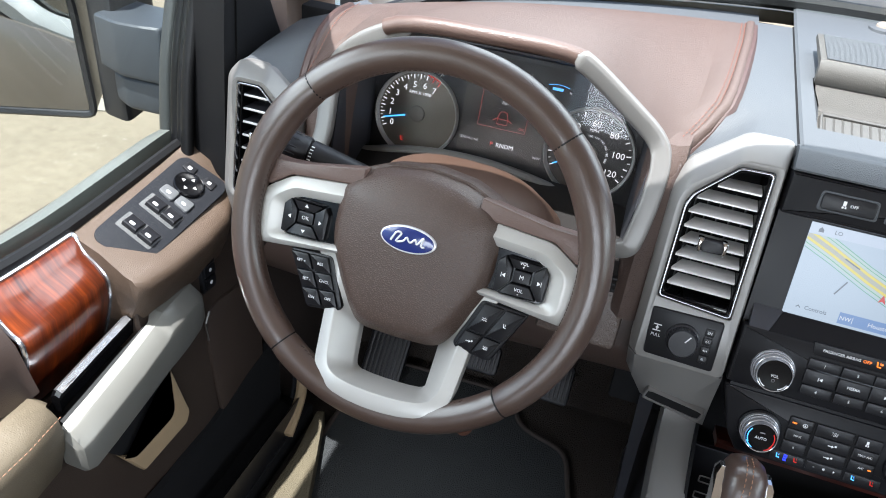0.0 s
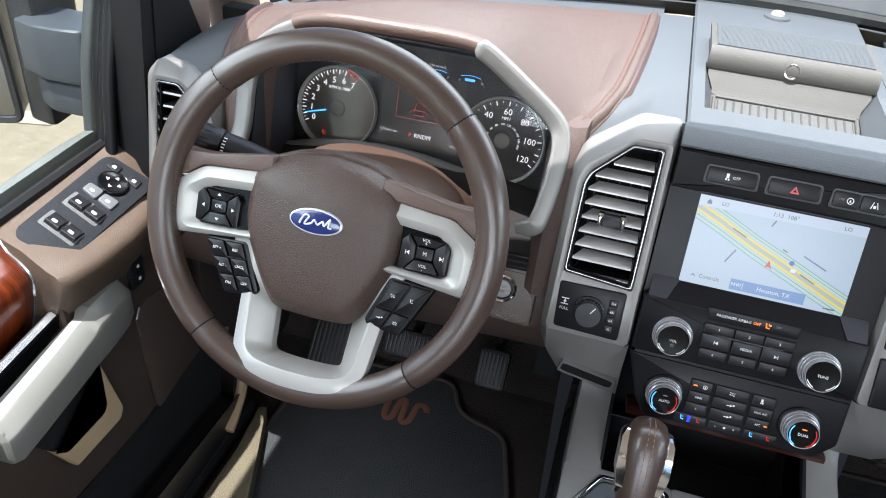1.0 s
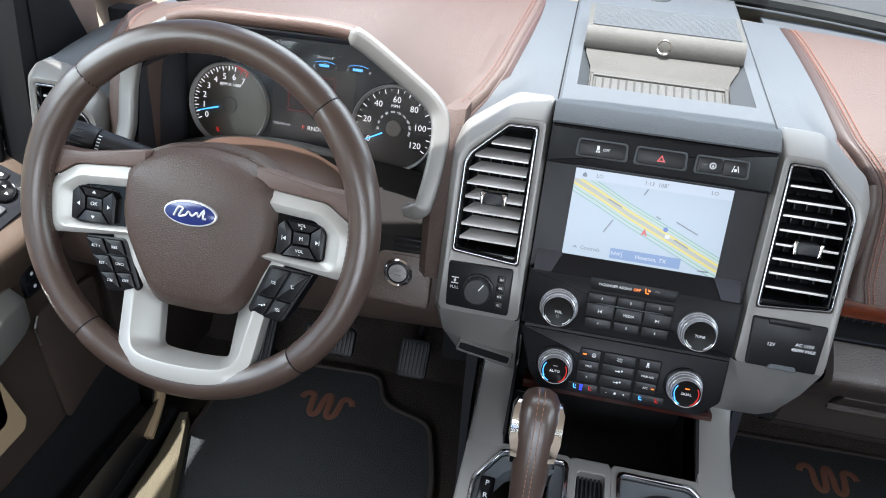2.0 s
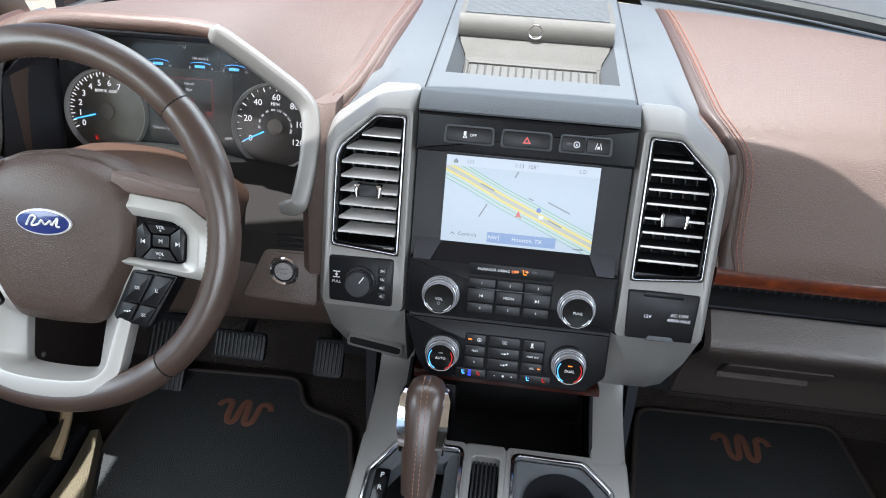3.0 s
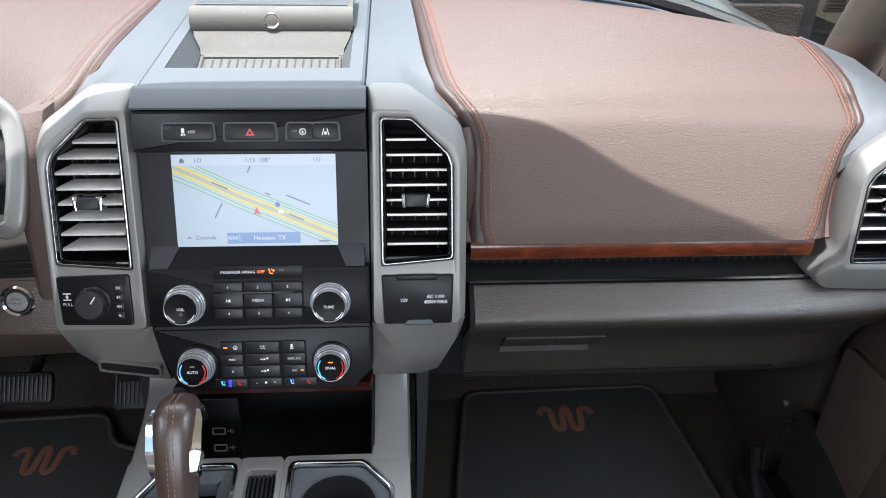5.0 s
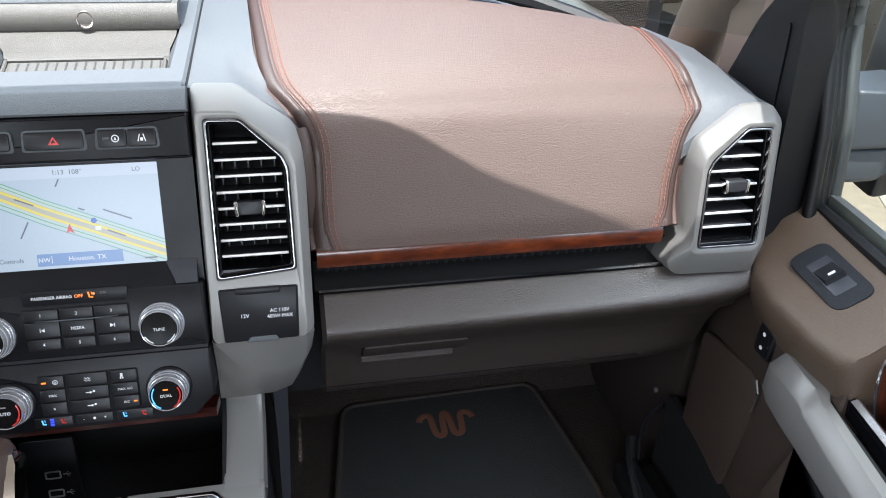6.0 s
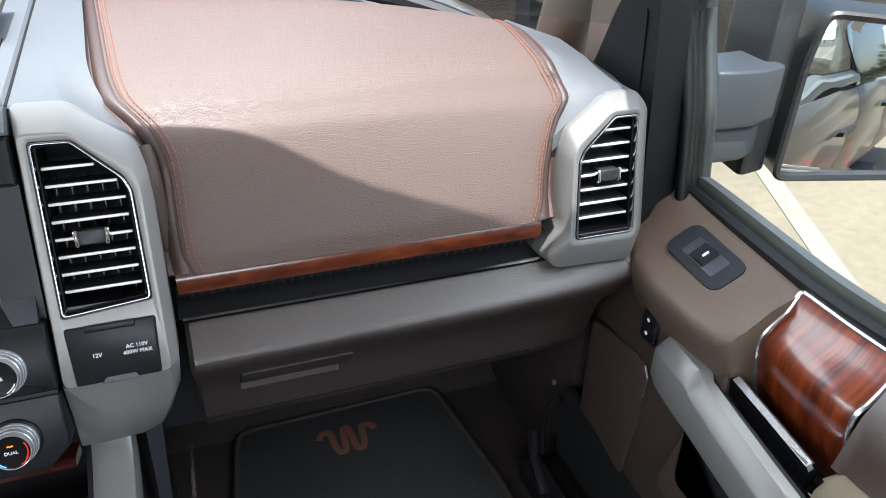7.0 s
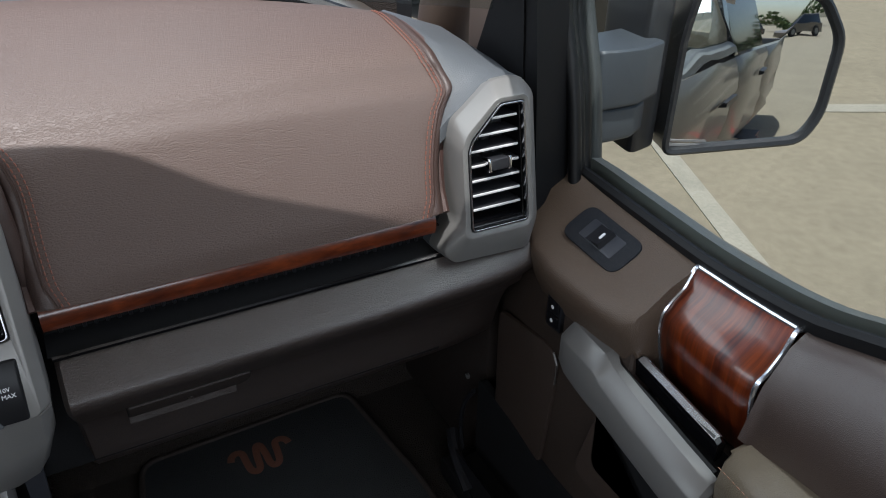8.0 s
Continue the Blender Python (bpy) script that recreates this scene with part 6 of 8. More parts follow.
# spokes: two silver wings with brown top covers, and a lower silver bridge
for s in (-1, 1):
    wing = [(s * x, y) for x, y in ((0.066, 0.0410), (0.136, 0.0345), (0.1655, 0.0150), (0.1705, 0.004), (0.1705, -0.031), (0.1625, -0.0415), (0.112, -0.0365), (0.066, -0.031))]
    fold = [(s * x, y) for x, y in ((0.066, 0.0285), (0.130, 0.0240), (0.1500, 0.0110), (0.1535, 0.003), (0.1535, -0.0265), (0.1475, -0.0330), (0.112, -0.0305), (0.066, -0.0275))]
    hole = [(s * x, y) for x, y in ((0.0745, 0.0185), (0.124, 0.0150), (0.1365, 0.0070), (0.1385, 0.003), (0.1385, -0.0225), (0.133, -0.0265), (0.112, -0.0258), (0.0745, -0.0240))]
    sp = part("spoke", facet_ring([[(*p, -0.030) for p in wing], [(*p, -0.0035) for p in wing], [(*p, 0.0028) for p in fold], [(*p, -0.0035) for p in hole], [(*p, -0.030) for p in hole]], [0.007, 0.007, 0.006, 0.003, 0.003], 0.0018), wheel_silver, wheel, "satin silver spoke frame", angle=28)
    hole = rounded(hole, 0.003, 3)
    part("key_bed", slab(inset(hole, -0.001), -0.03, -0.006), gloss_black, sp)
    cx, cy = s * 0.1135, -0.0048
    mid = key("wheel_key", cx - 0.0085, cy - 0.0058, cx + 0.0085, cy + 0.0062, sp, "OK" if s < 0 else "M", 0.0056, w=-0.006, high=0.0055, r=0.0012)
    for nm_, pts in (("up", [(-0.0165, 0.0180), (0.0190, 0.0165), (0.0092, 0.0078), (-0.0092, 0.0078)]), ("down", [(-0.0190, -0.0195), (0.0175, -0.0190), (0.0092, -0.0073), (-0.0092, -0.0073)]),
                     ("left", [(-0.0250, 0.0105), (-0.0185, 0.0172), (-0.0100, 0.0072), (-0.0100, -0.0068), (-0.0205, -0.0190), (-0.0250, -0.0175)]), ("right", [(0.0250, 0.0085), (0.0205, 0.0158), (0.0100, 0.0072), (0.0100, -0.0068), (0.0190, -0.0185), (0.0240, -0.0175)])):
        kk = part("wheel_key", slab(rounded([(cx + x, cy + y) for x, y in pts], 0.001, 2), -0.008, 0.0005, 0.0014), button_black, sp)
        mx, my = {"up": (0, 0.0128), "down": (0, -0.0135), "left": (-0.0170, -0.001), "right": (0.0170, -0.001)}[nm_]
        if s < 0 or nm_ in ("left", "right"):
            t_ = {"up": 90, "down": -90, "left": 180, "right": 0}[nm_]
            tri = [tuple(Matrix.Rotation(radians(t_), 2) @ Vector(p) + Vector((cx + mx, cy + my))) for p in ((-0.0014, -0.0022), (0.0018, 0), (-0.0014, 0.0022))]
            part("mark", slab(tri, 0.0005, 0.0008), print_white, kk)
            if s > 0:
                part("mark", slab(rect(cx + mx + (0.0022 if nm_ == "right" else -0.0028), cy + my - 0.0022, cx + mx + (0.0028 if nm_ == "right" else -0.0022), cy + my + 0.0022), 0.0005, 0.0008), print_white, kk)
        else:
            writing("VOL", 0.0045, at(cx + mx, cy + my + 0.0012, 0.0009), print_white, kk)
            writing("+" if nm_ == "up" else "-", 0.0050, at(cx + mx, cy + my - 0.0022, 0.0009), print_white, kk)
    # brown cover from the hub to the rim above the wing
    top = [(s * x, y) for x, y in ((0.060, 0.0415), (0.1365, 0.0352), (0.1600, 0.0200), (0.1740, 0.0260), (0.1680, 0.0490), (0.1500, 0.0475), (0.128, 0.0485), (0.060, 0.0600))]
    part("spoke_cover", slab(rounded(top, 0.003), -0.028, -0.0015, 0.0018), smooth_leather, wheel, "brown vinyl bridge between hub and rim")
    low = [(s * x, y) for x, y in ((0.160, -0.042), (0.174, -0.062), (0.177, 0.020), (0.1690, 0.004))]
    part("spoke_cover", slab(rounded(low, 0.004), -0.026, -0.002, 0.004), wheel_leather, wheel)
    # switch pods below the wings
    pod = part("key_pod", slab(rounded([(s * x, y) for x, y in ((0.080, -0.037), (0.1290, -0.0395), (0.1000, -0.0980), (0.064, -0.0935), (0.060, -0.088))], 0.005), -0.035, -0.009, 0.003), button_black, wheel, "black button pod below the spoke")
    rows_ = (("SET +", "RES"), ("SET -", "CNCL"), ("ON", "OFF")) if s < 0 else (("", ""), ("", ""))
    nr = len(rows_)
    for r_ in range(nr):
        ta, tb = r_ / nr, (r_ + 1) / nr - 0.03
        if nr == 2:
            ta, tb = (0, 0.58) if r_ == 0 else (0.62, 0.97)
        for c_ in range(2):
            q = lambda t, e: (s * ((0.0830 + 0.0435 * e) + (-0.0200 - 0.0090 * e) * t), -0.0400 - 0.002 * e - (0.0500 + 0.003 * e) * t)
            e0, e1 = (0.03, 0.48) if c_ == 0 else (0.53, 0.98)
            quad = [q(ta, e0), q(ta, e1), q(tb, e1), q(tb, e0)]
            kk = part("wheel_key", slab(rounded(quad, 0.0012, 2), -0.013, -0.0055, 0.0012), button_black, pod)
            mx, my = [sum(v_) / 4 for v_ in zip(*quad)]
            if s < 0:
                writing(rows_[r_][1 - c_], 0.0042, at(mx, my, -0.0050), print_white, kk)
            else:
                icon(("wave", "seat", "arrow", "wave")[r_ * 2 + c_], mx, my, -0.0052, print_white, kk, 0.8)
bridge_out = [(0.098, -0.030, -0.010), (0.0805, -0.085, -0.012), (0.0750, -0.143, 0.004), (0.0690, -0.1575, 0.0105), (0.0540, -0.1660, 0.0150), (0.0300, -0.1715, 0.0165), (0.0100, -0.1735, 0.0165)]
bridge_fold = [(0.075, -0.030, -0.010), (0.0675, -0.085, -0.010), (0.0615, -0.136, 0.005), (0.0565, -0.1465, 0.0095), (0.0450, -0.1520, 0.0130), (0.0260, -0.1545, 0.0145), (0.0090, -0.1555, 0.0145)]
bridge_in = [(0.046, -0.034, -0.026), (0.0440, -0.090, -0.028), (0.0405, -0.146, -0.020), (0.0385, -0.1505, -0.018), (0.0340, -0.1530, -0.017), (0.0220, -0.1545, -0.017), (0.0080, -0.1550, -0.017)]
around = lambda pts: pts + [(-x, y, w) for x, y, w in reversed(pts)]
part("lower_bridge", facet_ring([[(x, y, w - 0.020) for x, y, w in around(bridge_out)], around(bridge_out), around(bridge_fold), around(bridge_in), [(x, y, w - 0.012) for x, y, w in around(bridge_in)]], [0.006, 0.006, 0.005, 0.003, 0.003], 0.0020, 4), wheel_silver, wheel, "satin silver lower spoke", angle=28)
for s in (-1, 1):
    part("bridge_side", layers([[(s * 0.068, -0.150, w) for w in (-0.008,)] + [(s * 0.068, -0.090, -0.012), (s * 0.066, -0.085, -0.045), (s * 0.062, -0.150, -0.045)], [(s * 0.064, -0.150, -0.010), (s * 0.064, -0.090, -0.012), (s * 0.063, -0.085, -0.045), (s * 0.059, -0.150, -0.045)]]), black_plastic, wheel)
part("hub_back", slab(rounded([(-0.072, 0.040), (0.072, 0.040), (0.058, -0.06), (-0.058, -0.06)], 0.02), -0.10, -0.03, 0.01), black_plastic, wheel)

# steering column with its cowl and stalk
col = thing("steering_column", WHEEL @ pose(0, 0, -0.12), "brown steering column cowl behind the wheel", "steering column")
crow = []
for w, sx, sy, oy in ((0.055, 0.050, 0.048, -0.012), (0.02, 0.076, 0.060, -0.002), (-0.03, 0.106, 0.066, 0.011), (-0.05, 0.112, 0.064, 0.011), (-0.08, 0.116, 0.060, 0.006), (-0.13, 0.118, 0.052, 0.0)):
    crow.append([(x * sx, oy + max(-0.75, y) * sy, w) for x, y in [(math.copysign(abs(math.cos(a)) ** 0.8, math.cos(a)), math.copysign(abs(math.sin(a)) ** 0.9, math.sin(a))) for a in [2 * math.pi * k / 36 for k in range(36)]]])
part("cowl", layers(crow), cowl_brown, col, "brown column cowl")
A_, B_ = Vector((-0.530, -0.098, 0.652)), Vector((-0.640, -0.112, 0.680))
ax_ = (B_ - A_).normalized()
nv_ = Vector((0.35, -0.64, 0.41))
nv_ = (nv_ - ax_ * nv_.dot(ax_)).normalized()
STALK = axes(A_, ax_, nv_.cross(ax_), nv_)
n_st = (B_ - A_).length
on_ = lambda t: (n_st * t, 0, 0)
st = part("indicator_stalk", tube([on_(t) for t in (-0.2, 0.0, 0.3, 0.55, 0.68)], [0.0095, 0.0110, 0.0130, 0.0148, 0.0152], 20), black_plastic, col, "black indicator stalk with white symbols", world=True, m=STALK)
part("stalk_end", tube([on_(t) for t in (0.70, 0.72, 0.92, 0.98, 1.0)], [0.0154, 0.0164, 0.0166, 0.0155, 0.0120], 20), black_plastic, st, "ribbed black twist end", world=True, m=STALK)
part("stalk_gap", tube([on_(0.675), on_(0.705)], 0.0142, 20), deep_black, st, world=True, m=STALK)
for k in range(12):
    a = 2 * math.pi * k / 12
    part("rib", tube([(n_st * 0.80, 0.0164 * math.cos(a), 0.0164 * math.sin(a)), (n_st * 0.97, 0.0160 * math.cos(a), 0.0160 * math.sin(a))], 0.0010, 5), black_plastic, st, world=True, m=STALK)
for k in range(5):
    part("stalk_mark", slab(rect(n_st * 0.645, -0.0075 + 0.0036 * k, n_st * 0.675, -0.0063 + 0.0036 * k), 0.0142 - 0.0006 * abs(k - 2), 0.0156 - 0.0007 * abs(k - 2)), print_white, st, world=True, m=STALK)
part("stalk_mark", slab(rrect(n_st * 0.84, -0.0012, n_st * 0.90, 0.0012, 0.0006), 0.016, 0.0174), print_white, st, world=True, m=STALK)
icon("triangle", n_st * 0.52, 0.001, 0.0150, print_white, st, 0.8)
st.children[-1].matrix_world = STALK
writing("0", 0.0060, STALK @ at(n_st * 0.60, -0.004, 0.0150, 180), print_white, st)
st.children[-1].matrix_world = STALK @ at(n_st * 0.60, -0.004, 0.0150, 180)


# ---------------------------------------------------------------- instruments
CLUSTER = leaning((-0.46, 0.163, 0.635), 15)
clu = thing("instrument_cluster", CLUSTER, "instrument cluster with two round gauges and a lit centre display", "instruments")
part("face", slab(rounded([(-0.190, -0.090), (0.190, -0.090), (0.190, 0.052), (0.120, 0.086), (-0.120, 0.086), (-0.190, 0.052)], 0.01), -0.02, 0.0), material("instrument_black", srgb(40, 40, 42), 0.45, tint=0.05), clu, "black face plate")
# paler tachometer dial: glare on the lens is put into its colour
dial_mats = {"tachometer": material("glare_bronze_dial", srgb(120, 113, 103), 0.32, metal=0.5, tint=0.06), "speedometer": material("charcoal_dial", srgb(62, 60, 58), 0.32, metal=0.3, tint=0.06)}
for gx, kind in ((-0.123, "tachometer"), (0.119, "speedometer")):
    gy, R = -0.0172, 0.0565
    g = part(kind, lathe([(R, 0.0), (R, 0.001), (0.002, 0.0012)], 48, gx, gy), dial_mats[kind], clu, "round dark gauge with a blue needle")
    part("chrome_ring", lathe([(R + 0.0036, 0.0), (R + 0.0036, 0.007), (R + 0.0024, 0.0090), (R + 0.0006, 0.0075), (R - 0.0008, 0.001)], 64, gx, gy, False, False), wheel_silver, g)
    pt = lambda r, a, w: (gx + r * math.cos(radians(a)), gy + r * math.sin(radians(a)), w)
    if kind == "tachometer":
        marks = [(str(k), 208 - 21 * k) for k in range(8)]
        a_lo, a_hi, minor = 208, 61, 28
        needle, title = 196, "RPM X 1000"
    else:
        marks = [(str(20 * k), 208 - 40 * k) for k in range(7)]
        a_lo, a_hi, minor = 208, -32, 24
        needle, title = 207, "MPH"
    ticks = []
    for k in range(minor + 1):
        a = a_lo + (a_hi - a_lo) * k / minor
        big = k % 2 == 0
        red = kind == "tachometer" and a < 80
        t_ = tube([pt(R * 0.955, a, 0.0018), pt(R * (0.85 if big else 0.90), a, 0.0018)], 0.0008 if big else 0.0005, 4)
        (part("tick", t_, lit_red if red else lit_white, g))
    for tx, a in marks:
        writing(tx, 0.0118 if kind == "tachometer" else 0.0120, Matrix.Translation(pt(R * (0.70 if len(tx) < 3 else 0.66), a, 0.0018)), lit_white, g)
    if kind == "tachometer":
        part("red_zone", tube([pt(R * 0.975, a, 0.0018) for a in range(82, 58, -3)], 0.0008, 5), lit_red, g)
        icon("seat", gx - 0.017, gy - 0.038, 0.0016, lit_red, g, 1.2)
    else:
        for k in range(11):
            a = 208 - 22 * k
            writing(str(20 * k), 0.0042, Matrix.Translation(pt(R * 0.40, a, 0.0018)) @ Matrix.Rotation(radians(a - 90), 4, "Z"), lit_white, g)
    writing(title, 0.0062, at(gx, gy + (R * 0.50 if kind == "tachometer" else R * 0.54), 0.0018), lit_white, g)
    part("needle", tube([pt(R * 0.30, needle, 0.0042), pt(R * 0.88, needle, 0.0042)], [0.0013, 0.0008], 6), lit_blue, g, "glowing blue needle")
    part("boss", lathe([(R * 0.20, 0.001), (R * 0.19, 0.0035), (R * 0.15, 0.0042), (0.001, 0.0036)], 28, gx, gy), material("grey_boss_" + kind, srgb(112, 106, 99), 0.4), g)
# display colour raised to grey for the haze on the lens
disp = part("display", slab(rrect(-0.060, -0.052, 0.058, 0.050, 0.004), -0.001, 0.0006), material("display_glare_grey", srgb(62, 58, 55), 0.4, tint=0.04), clu, "dark centre display")
for a, b in (((-0.036, 0.038), (0.030, 0.038)), ((0.030, 0.038), (0.030, -0.012)), ((0.030, -0.012), (-0.036, -0.012)), ((-0.036, -0.012), (-0.036, 0.038))):
    part("warning_frame", tube([(*a, 0.0008), (*b, 0.0008)], 0.0003, 4), dim_red, disp)
grey_lit = glowing("dim_lit_text", (0.5, 0.5, 0.52), 0.45)
writing("Hood", 0.0058, at(-0.003, 0.031, 0.0009), grey_lit, disp)
writing("Ajar", 0.0058, at(-0.003, 0.023, 0.0009), grey_lit, disp)
writing("OK", 0.0052, at(0.0245, -0.0070, 0.0009), dim_red, disp)
part("warning_icon", joined(tube([(-0.010, 0.001, 0.0009), (-0.008, 0.010, 0.0009), (-0.003, 0.0115, 0.0009), (0.002, 0.010, 0.0009), (0.004, 0.001, 0.0009), (-0.010, 0.001, 0.0009)], 0.0005, 4), tube([(-0.010, 0.001, 0.0009), (-0.010, -0.006, 0.0009), (0.004, -0.006, 0.0009), (0.004, 0.001, 0.0009)], 0.0005, 4), tube([(-0.010, 0.002, 0.0009), (-0.016, -0.002, 0.0009)], 0.0005, 4), tube([(0.004, 0.002, 0.0009), (0.010, -0.002, 0.0009)], 0.0005, 4)), dim_red, disp)
writing("P", 0.0085, at(-0.0120, -0.0345, 0.0009), lit_red, disp)
writing("RNDM", 0.0085, at(0.0065, -0.0345, 0.0009), lit_white, disp)
writing("57614.1 mi", 0.0056, at(-0.0440, -0.0330, 0.0009), grey_lit, disp)
writing("NW", 0.0056, at(0.052, -0.040, 0.0009), grey_lit, disp)
for u in (-0.045, 0.014, 0.062):
    part("fuel_bar" if u == 0.014 else "gauge_bar", slab(rrect(u - 0.008, 0.053, u + 0.006, 0.0565, 0.0006), 0.0002, 0.0007), glowing("lit_gauge_blue", (0.07, 0.30, 0.75), 0.9), clu)
    part("gauge_arc", tube([(u - 0.014 + 0.0035 * k, 0.0585 + 0.0022 * math.sin(math.pi * k / 8), 0.0006) for k in range(9)], 0.0004, 4), lit_blue, clu)
    writing("H" if u != 0.014 else "F", 0.0046, at(u + 0.0165, 0.0525, 0.0006), grey_lit, clu)
    writing("C" if u != 0.014 else "E", 0.0046, at(u - 0.0150, 0.0525, 0.0006), grey_lit, clu)
writing("336 mi to E", 0.0050, at(0.014, 0.0655, 0.0006), grey_lit, clu)
lens = part("lens", slab(rounded([(-0.186, -0.086), (0.186, -0.086), (0.186, 0.050), (0.118, 0.082), (-0.118, 0.082), (-0.186, 0.050)], 0.01), 0.014, 0.0155), lens_glass, clu, "clear instrument lens")
lens.visible_shadow = False

# ---------------------------------------------------------------- centre console
console = thing("centre_console", pose(0, -0.2, 0.0), "satin silver centre console with shifter and cup tray", "console")
rail = smooth([(0.030, 0.405), (0.016, 0.378), (-0.004, 0.354), (-0.045, 0.338), (-0.105, 0.327)], 4)
for s in (-1, 1):
    rws = []
    for y, z in rail:
        rws.append([(s * x, y + dy, z + dz) for x, dy, dz in ((0.119, 0.03, -0.06), (0.119, 0, -0.003), (0.122, 0, 0.0), (0.158, 0, 0.0), (0.164, 0, -0.004), (0.167, 0.01, -0.02), (0.164, 0.03, -0.06))])
    part("rail", layers(rws), silver, console, "satin silver console rail", world=True)
    part("side_wall", layers([[(s * 0.165, -0.6, 0.29), (s * 0.175, -0.6, -0.03), (s * 0.155, -0.6, -0.03), (s * 0.150, -0.6, 0.29)], [(s * 0.163, -0.10, 0.318), (s * 0.175, -0.10, -0.03), (s * 0.155, -0.10, -0.03), (s * 0.150, -0.10, 0.318)], [(s * 0.160, 0.03, 0.345), (s * 0.172, 0.05, -0.03), (s * 0.150, 0.05, -0.03), (s * 0.145, 0.03, 0.345)], [(s * 0.158, 0.10, 0.36), (s * 0.172, 0.30, -0.03), (s * 0.150, 0.30, -0.03), (s * 0.145, 0.10, 0.36)]]), black_plastic, console, "dark plastic console side", world=True)
    part("side_fin", layers([[(s * 0.176, 0.045, 0.375), (s * 0.196, 0.060, 0.365), (s * 0.190, 0.09, 0.365), (s * 0.176, 0.09, 0.37)], [(s * 0.178, 0.02, 0.28), (s * 0.192, 0.03, 0.26), (s * 0.190, 0.07, 0.26), (s * 0.176, 0.06, 0.28)], [(s * 0.176, -0.01, 0.12), (s * 0.184, -0.01, 0.10), (s * 0.184, 0.04, 0.10), (s * 0.176, 0.04, 0.12)]]), facet_grey, console, "charcoal plastic fin beside the console", world=True)
    # lower cheeks that join the vent columns to the rails
    sx = s
    top = [STACK @ Vector((sx * u, v, w)) for u, v, w in ((0.1240, -0.1415, 0.0), (0.1275, -0.1415, 0.0100), (0.19, -0.1415, 0.0100), (0.2230, -0.1415, 0.0095), (0.2315, -0.1415, -0.008), (0.2315, -0.13, -0.05), (0.122, -0.12, -0.05))]
    mid_ = [(sx * 0.124, -0.040, 0.44), (sx * 0.150, -0.042, 0.44), (sx * 0.190, -0.041, 0.44), (sx * 0.218, -0.037, 0.442), (sx * 0.228, -0.018, 0.445), (sx * 0.228, 0.04, 0.45), (sx * 0.124, 0.04, 0.45)]
    lz = 0.012 if sx < 0 else 0.0
    low = [(sx * 0.122, -0.030, 0.392), (sx * 0.146, -0.031, 0.392 + lz * 0.4), (sx * 0.182, -0.029, 0.392 + lz), (sx * 0.202, -0.022, 0.394 + lz), (sx * 0.212, -0.004, 0.396 + lz), (sx * 0.214, 0.05, 0.40 + lz), (sx * 0.122, 0.05, 0.40)]
    bot = [(sx * 0.120, 0.014, 0.372), (sx * 0.138, 0.013, 0.370), (sx * 0.160, 0.016, 0.368), (sx * 0.176, 0.022, 0.368), (sx * 0.186, 0.032, 0.37), (sx * 0.190, 0.06, 0.375), (sx * 0.120, 0.06, 0.375)]
    ch = part("cheek", layers([[tuple(p) for p in top], mid_, low, bot]), silver, console, "satin silver cheek below the vent", world=True, angle=50)
    if s < 0:
        slotm = axes((-0.163, -0.0385, 0.4185), (0.985, 0.0, -0.17), (0.165, -0.24, 0.956), (-0.04, -0.971, -0.236))
        part("card_slot", frame_ring(rrect(-0.036, -0.011, 0.036, 0.011, 0.003), rrect(-0.033, -0.008, 0.033, 0.0085, 0.002), -0.004, 0.0025, 0.001, 0, 64), dark_silver, ch, world=True, m=slotm)
        # the opening's shade is a flat black plate
        part("slot_dark", slab(rrect(-0.034, -0.009, 0.034, 0.0095, 0.002), -0.003, 0.0008), deep_black, ch, world=True, m=slotm)

# open storage under the stack
part("well_side", slab([(-0.10, 0.325), (0.10, 0.40), (0.10, 0.22), (-0.10, 0.22)], -0.123, -0.119), deep_black, console, "deep black storage well", world=True, m=axes((0, 0, 0), (0, 1, 0), (0, 0, 1), (1, 0, 0)))
part("well_side", slab([(-0.10, 0.325), (0.10, 0.40), (0.10, 0.22), (-0.10, 0.22)], 0.119, 0.123), deep_black, console, world=True, m=axes((0, 0, 0), (0, 1, 0), (0, 0, 1), (1, 0, 0)))
part("well_back", block(-0.118, 0.062, 0.226, 0.118, 0.07, 0.41, 0.001), deep_black, console, world=True)
part("well_floor", block(-0.118, -0.12, 0.215, 0.118, 0.061, 0.225, 0.001), deep_black, console, world=True)
usb = thing("usb_panel", leaning((-0.088, 0.0, 0.268), 12), "black panel with two USB sockets in the console well", "socket panel")
part("plate", slab(rrect(-0.030, -0.060, 0.030, 0.055, 0.003), -0.004, 0.003, 0.001), black_panel, usb)
for v in (0.006, -0.020):
    p_ = part("socket", frame_ring(rrect(-0.008, v - 0.0055, 0.010, v + 0.0055, 0.002), rrect(-0.0062, v - 0.0037, 0.0082, v + 0.0037, 0.001), 0.002, 0.0042, 0.0006, 0, 40), print_grey, usb, "pale rimmed USB socket")
    part("usb_mark", joined(slab(rect(0.013, v - 0.0005, 0.021, v + 0.0005), 0.003, 0.0034), slab(circle(0.0013, 10, 0.0135, v), 0.003, 0.0034), tube([(0.0150, v, 0.0033), (0.0175, v + 0.0028, 0.0033), (0.0190, v + 0.0028, 0.0033)], 0.0004, 4), tube([(0.0155, v, 0.0033), (0.018, v - 0.0028, 0.0033), (0.0195, v - 0.0028, 0.0033)], 0.0004, 4)), print_grey, usb)

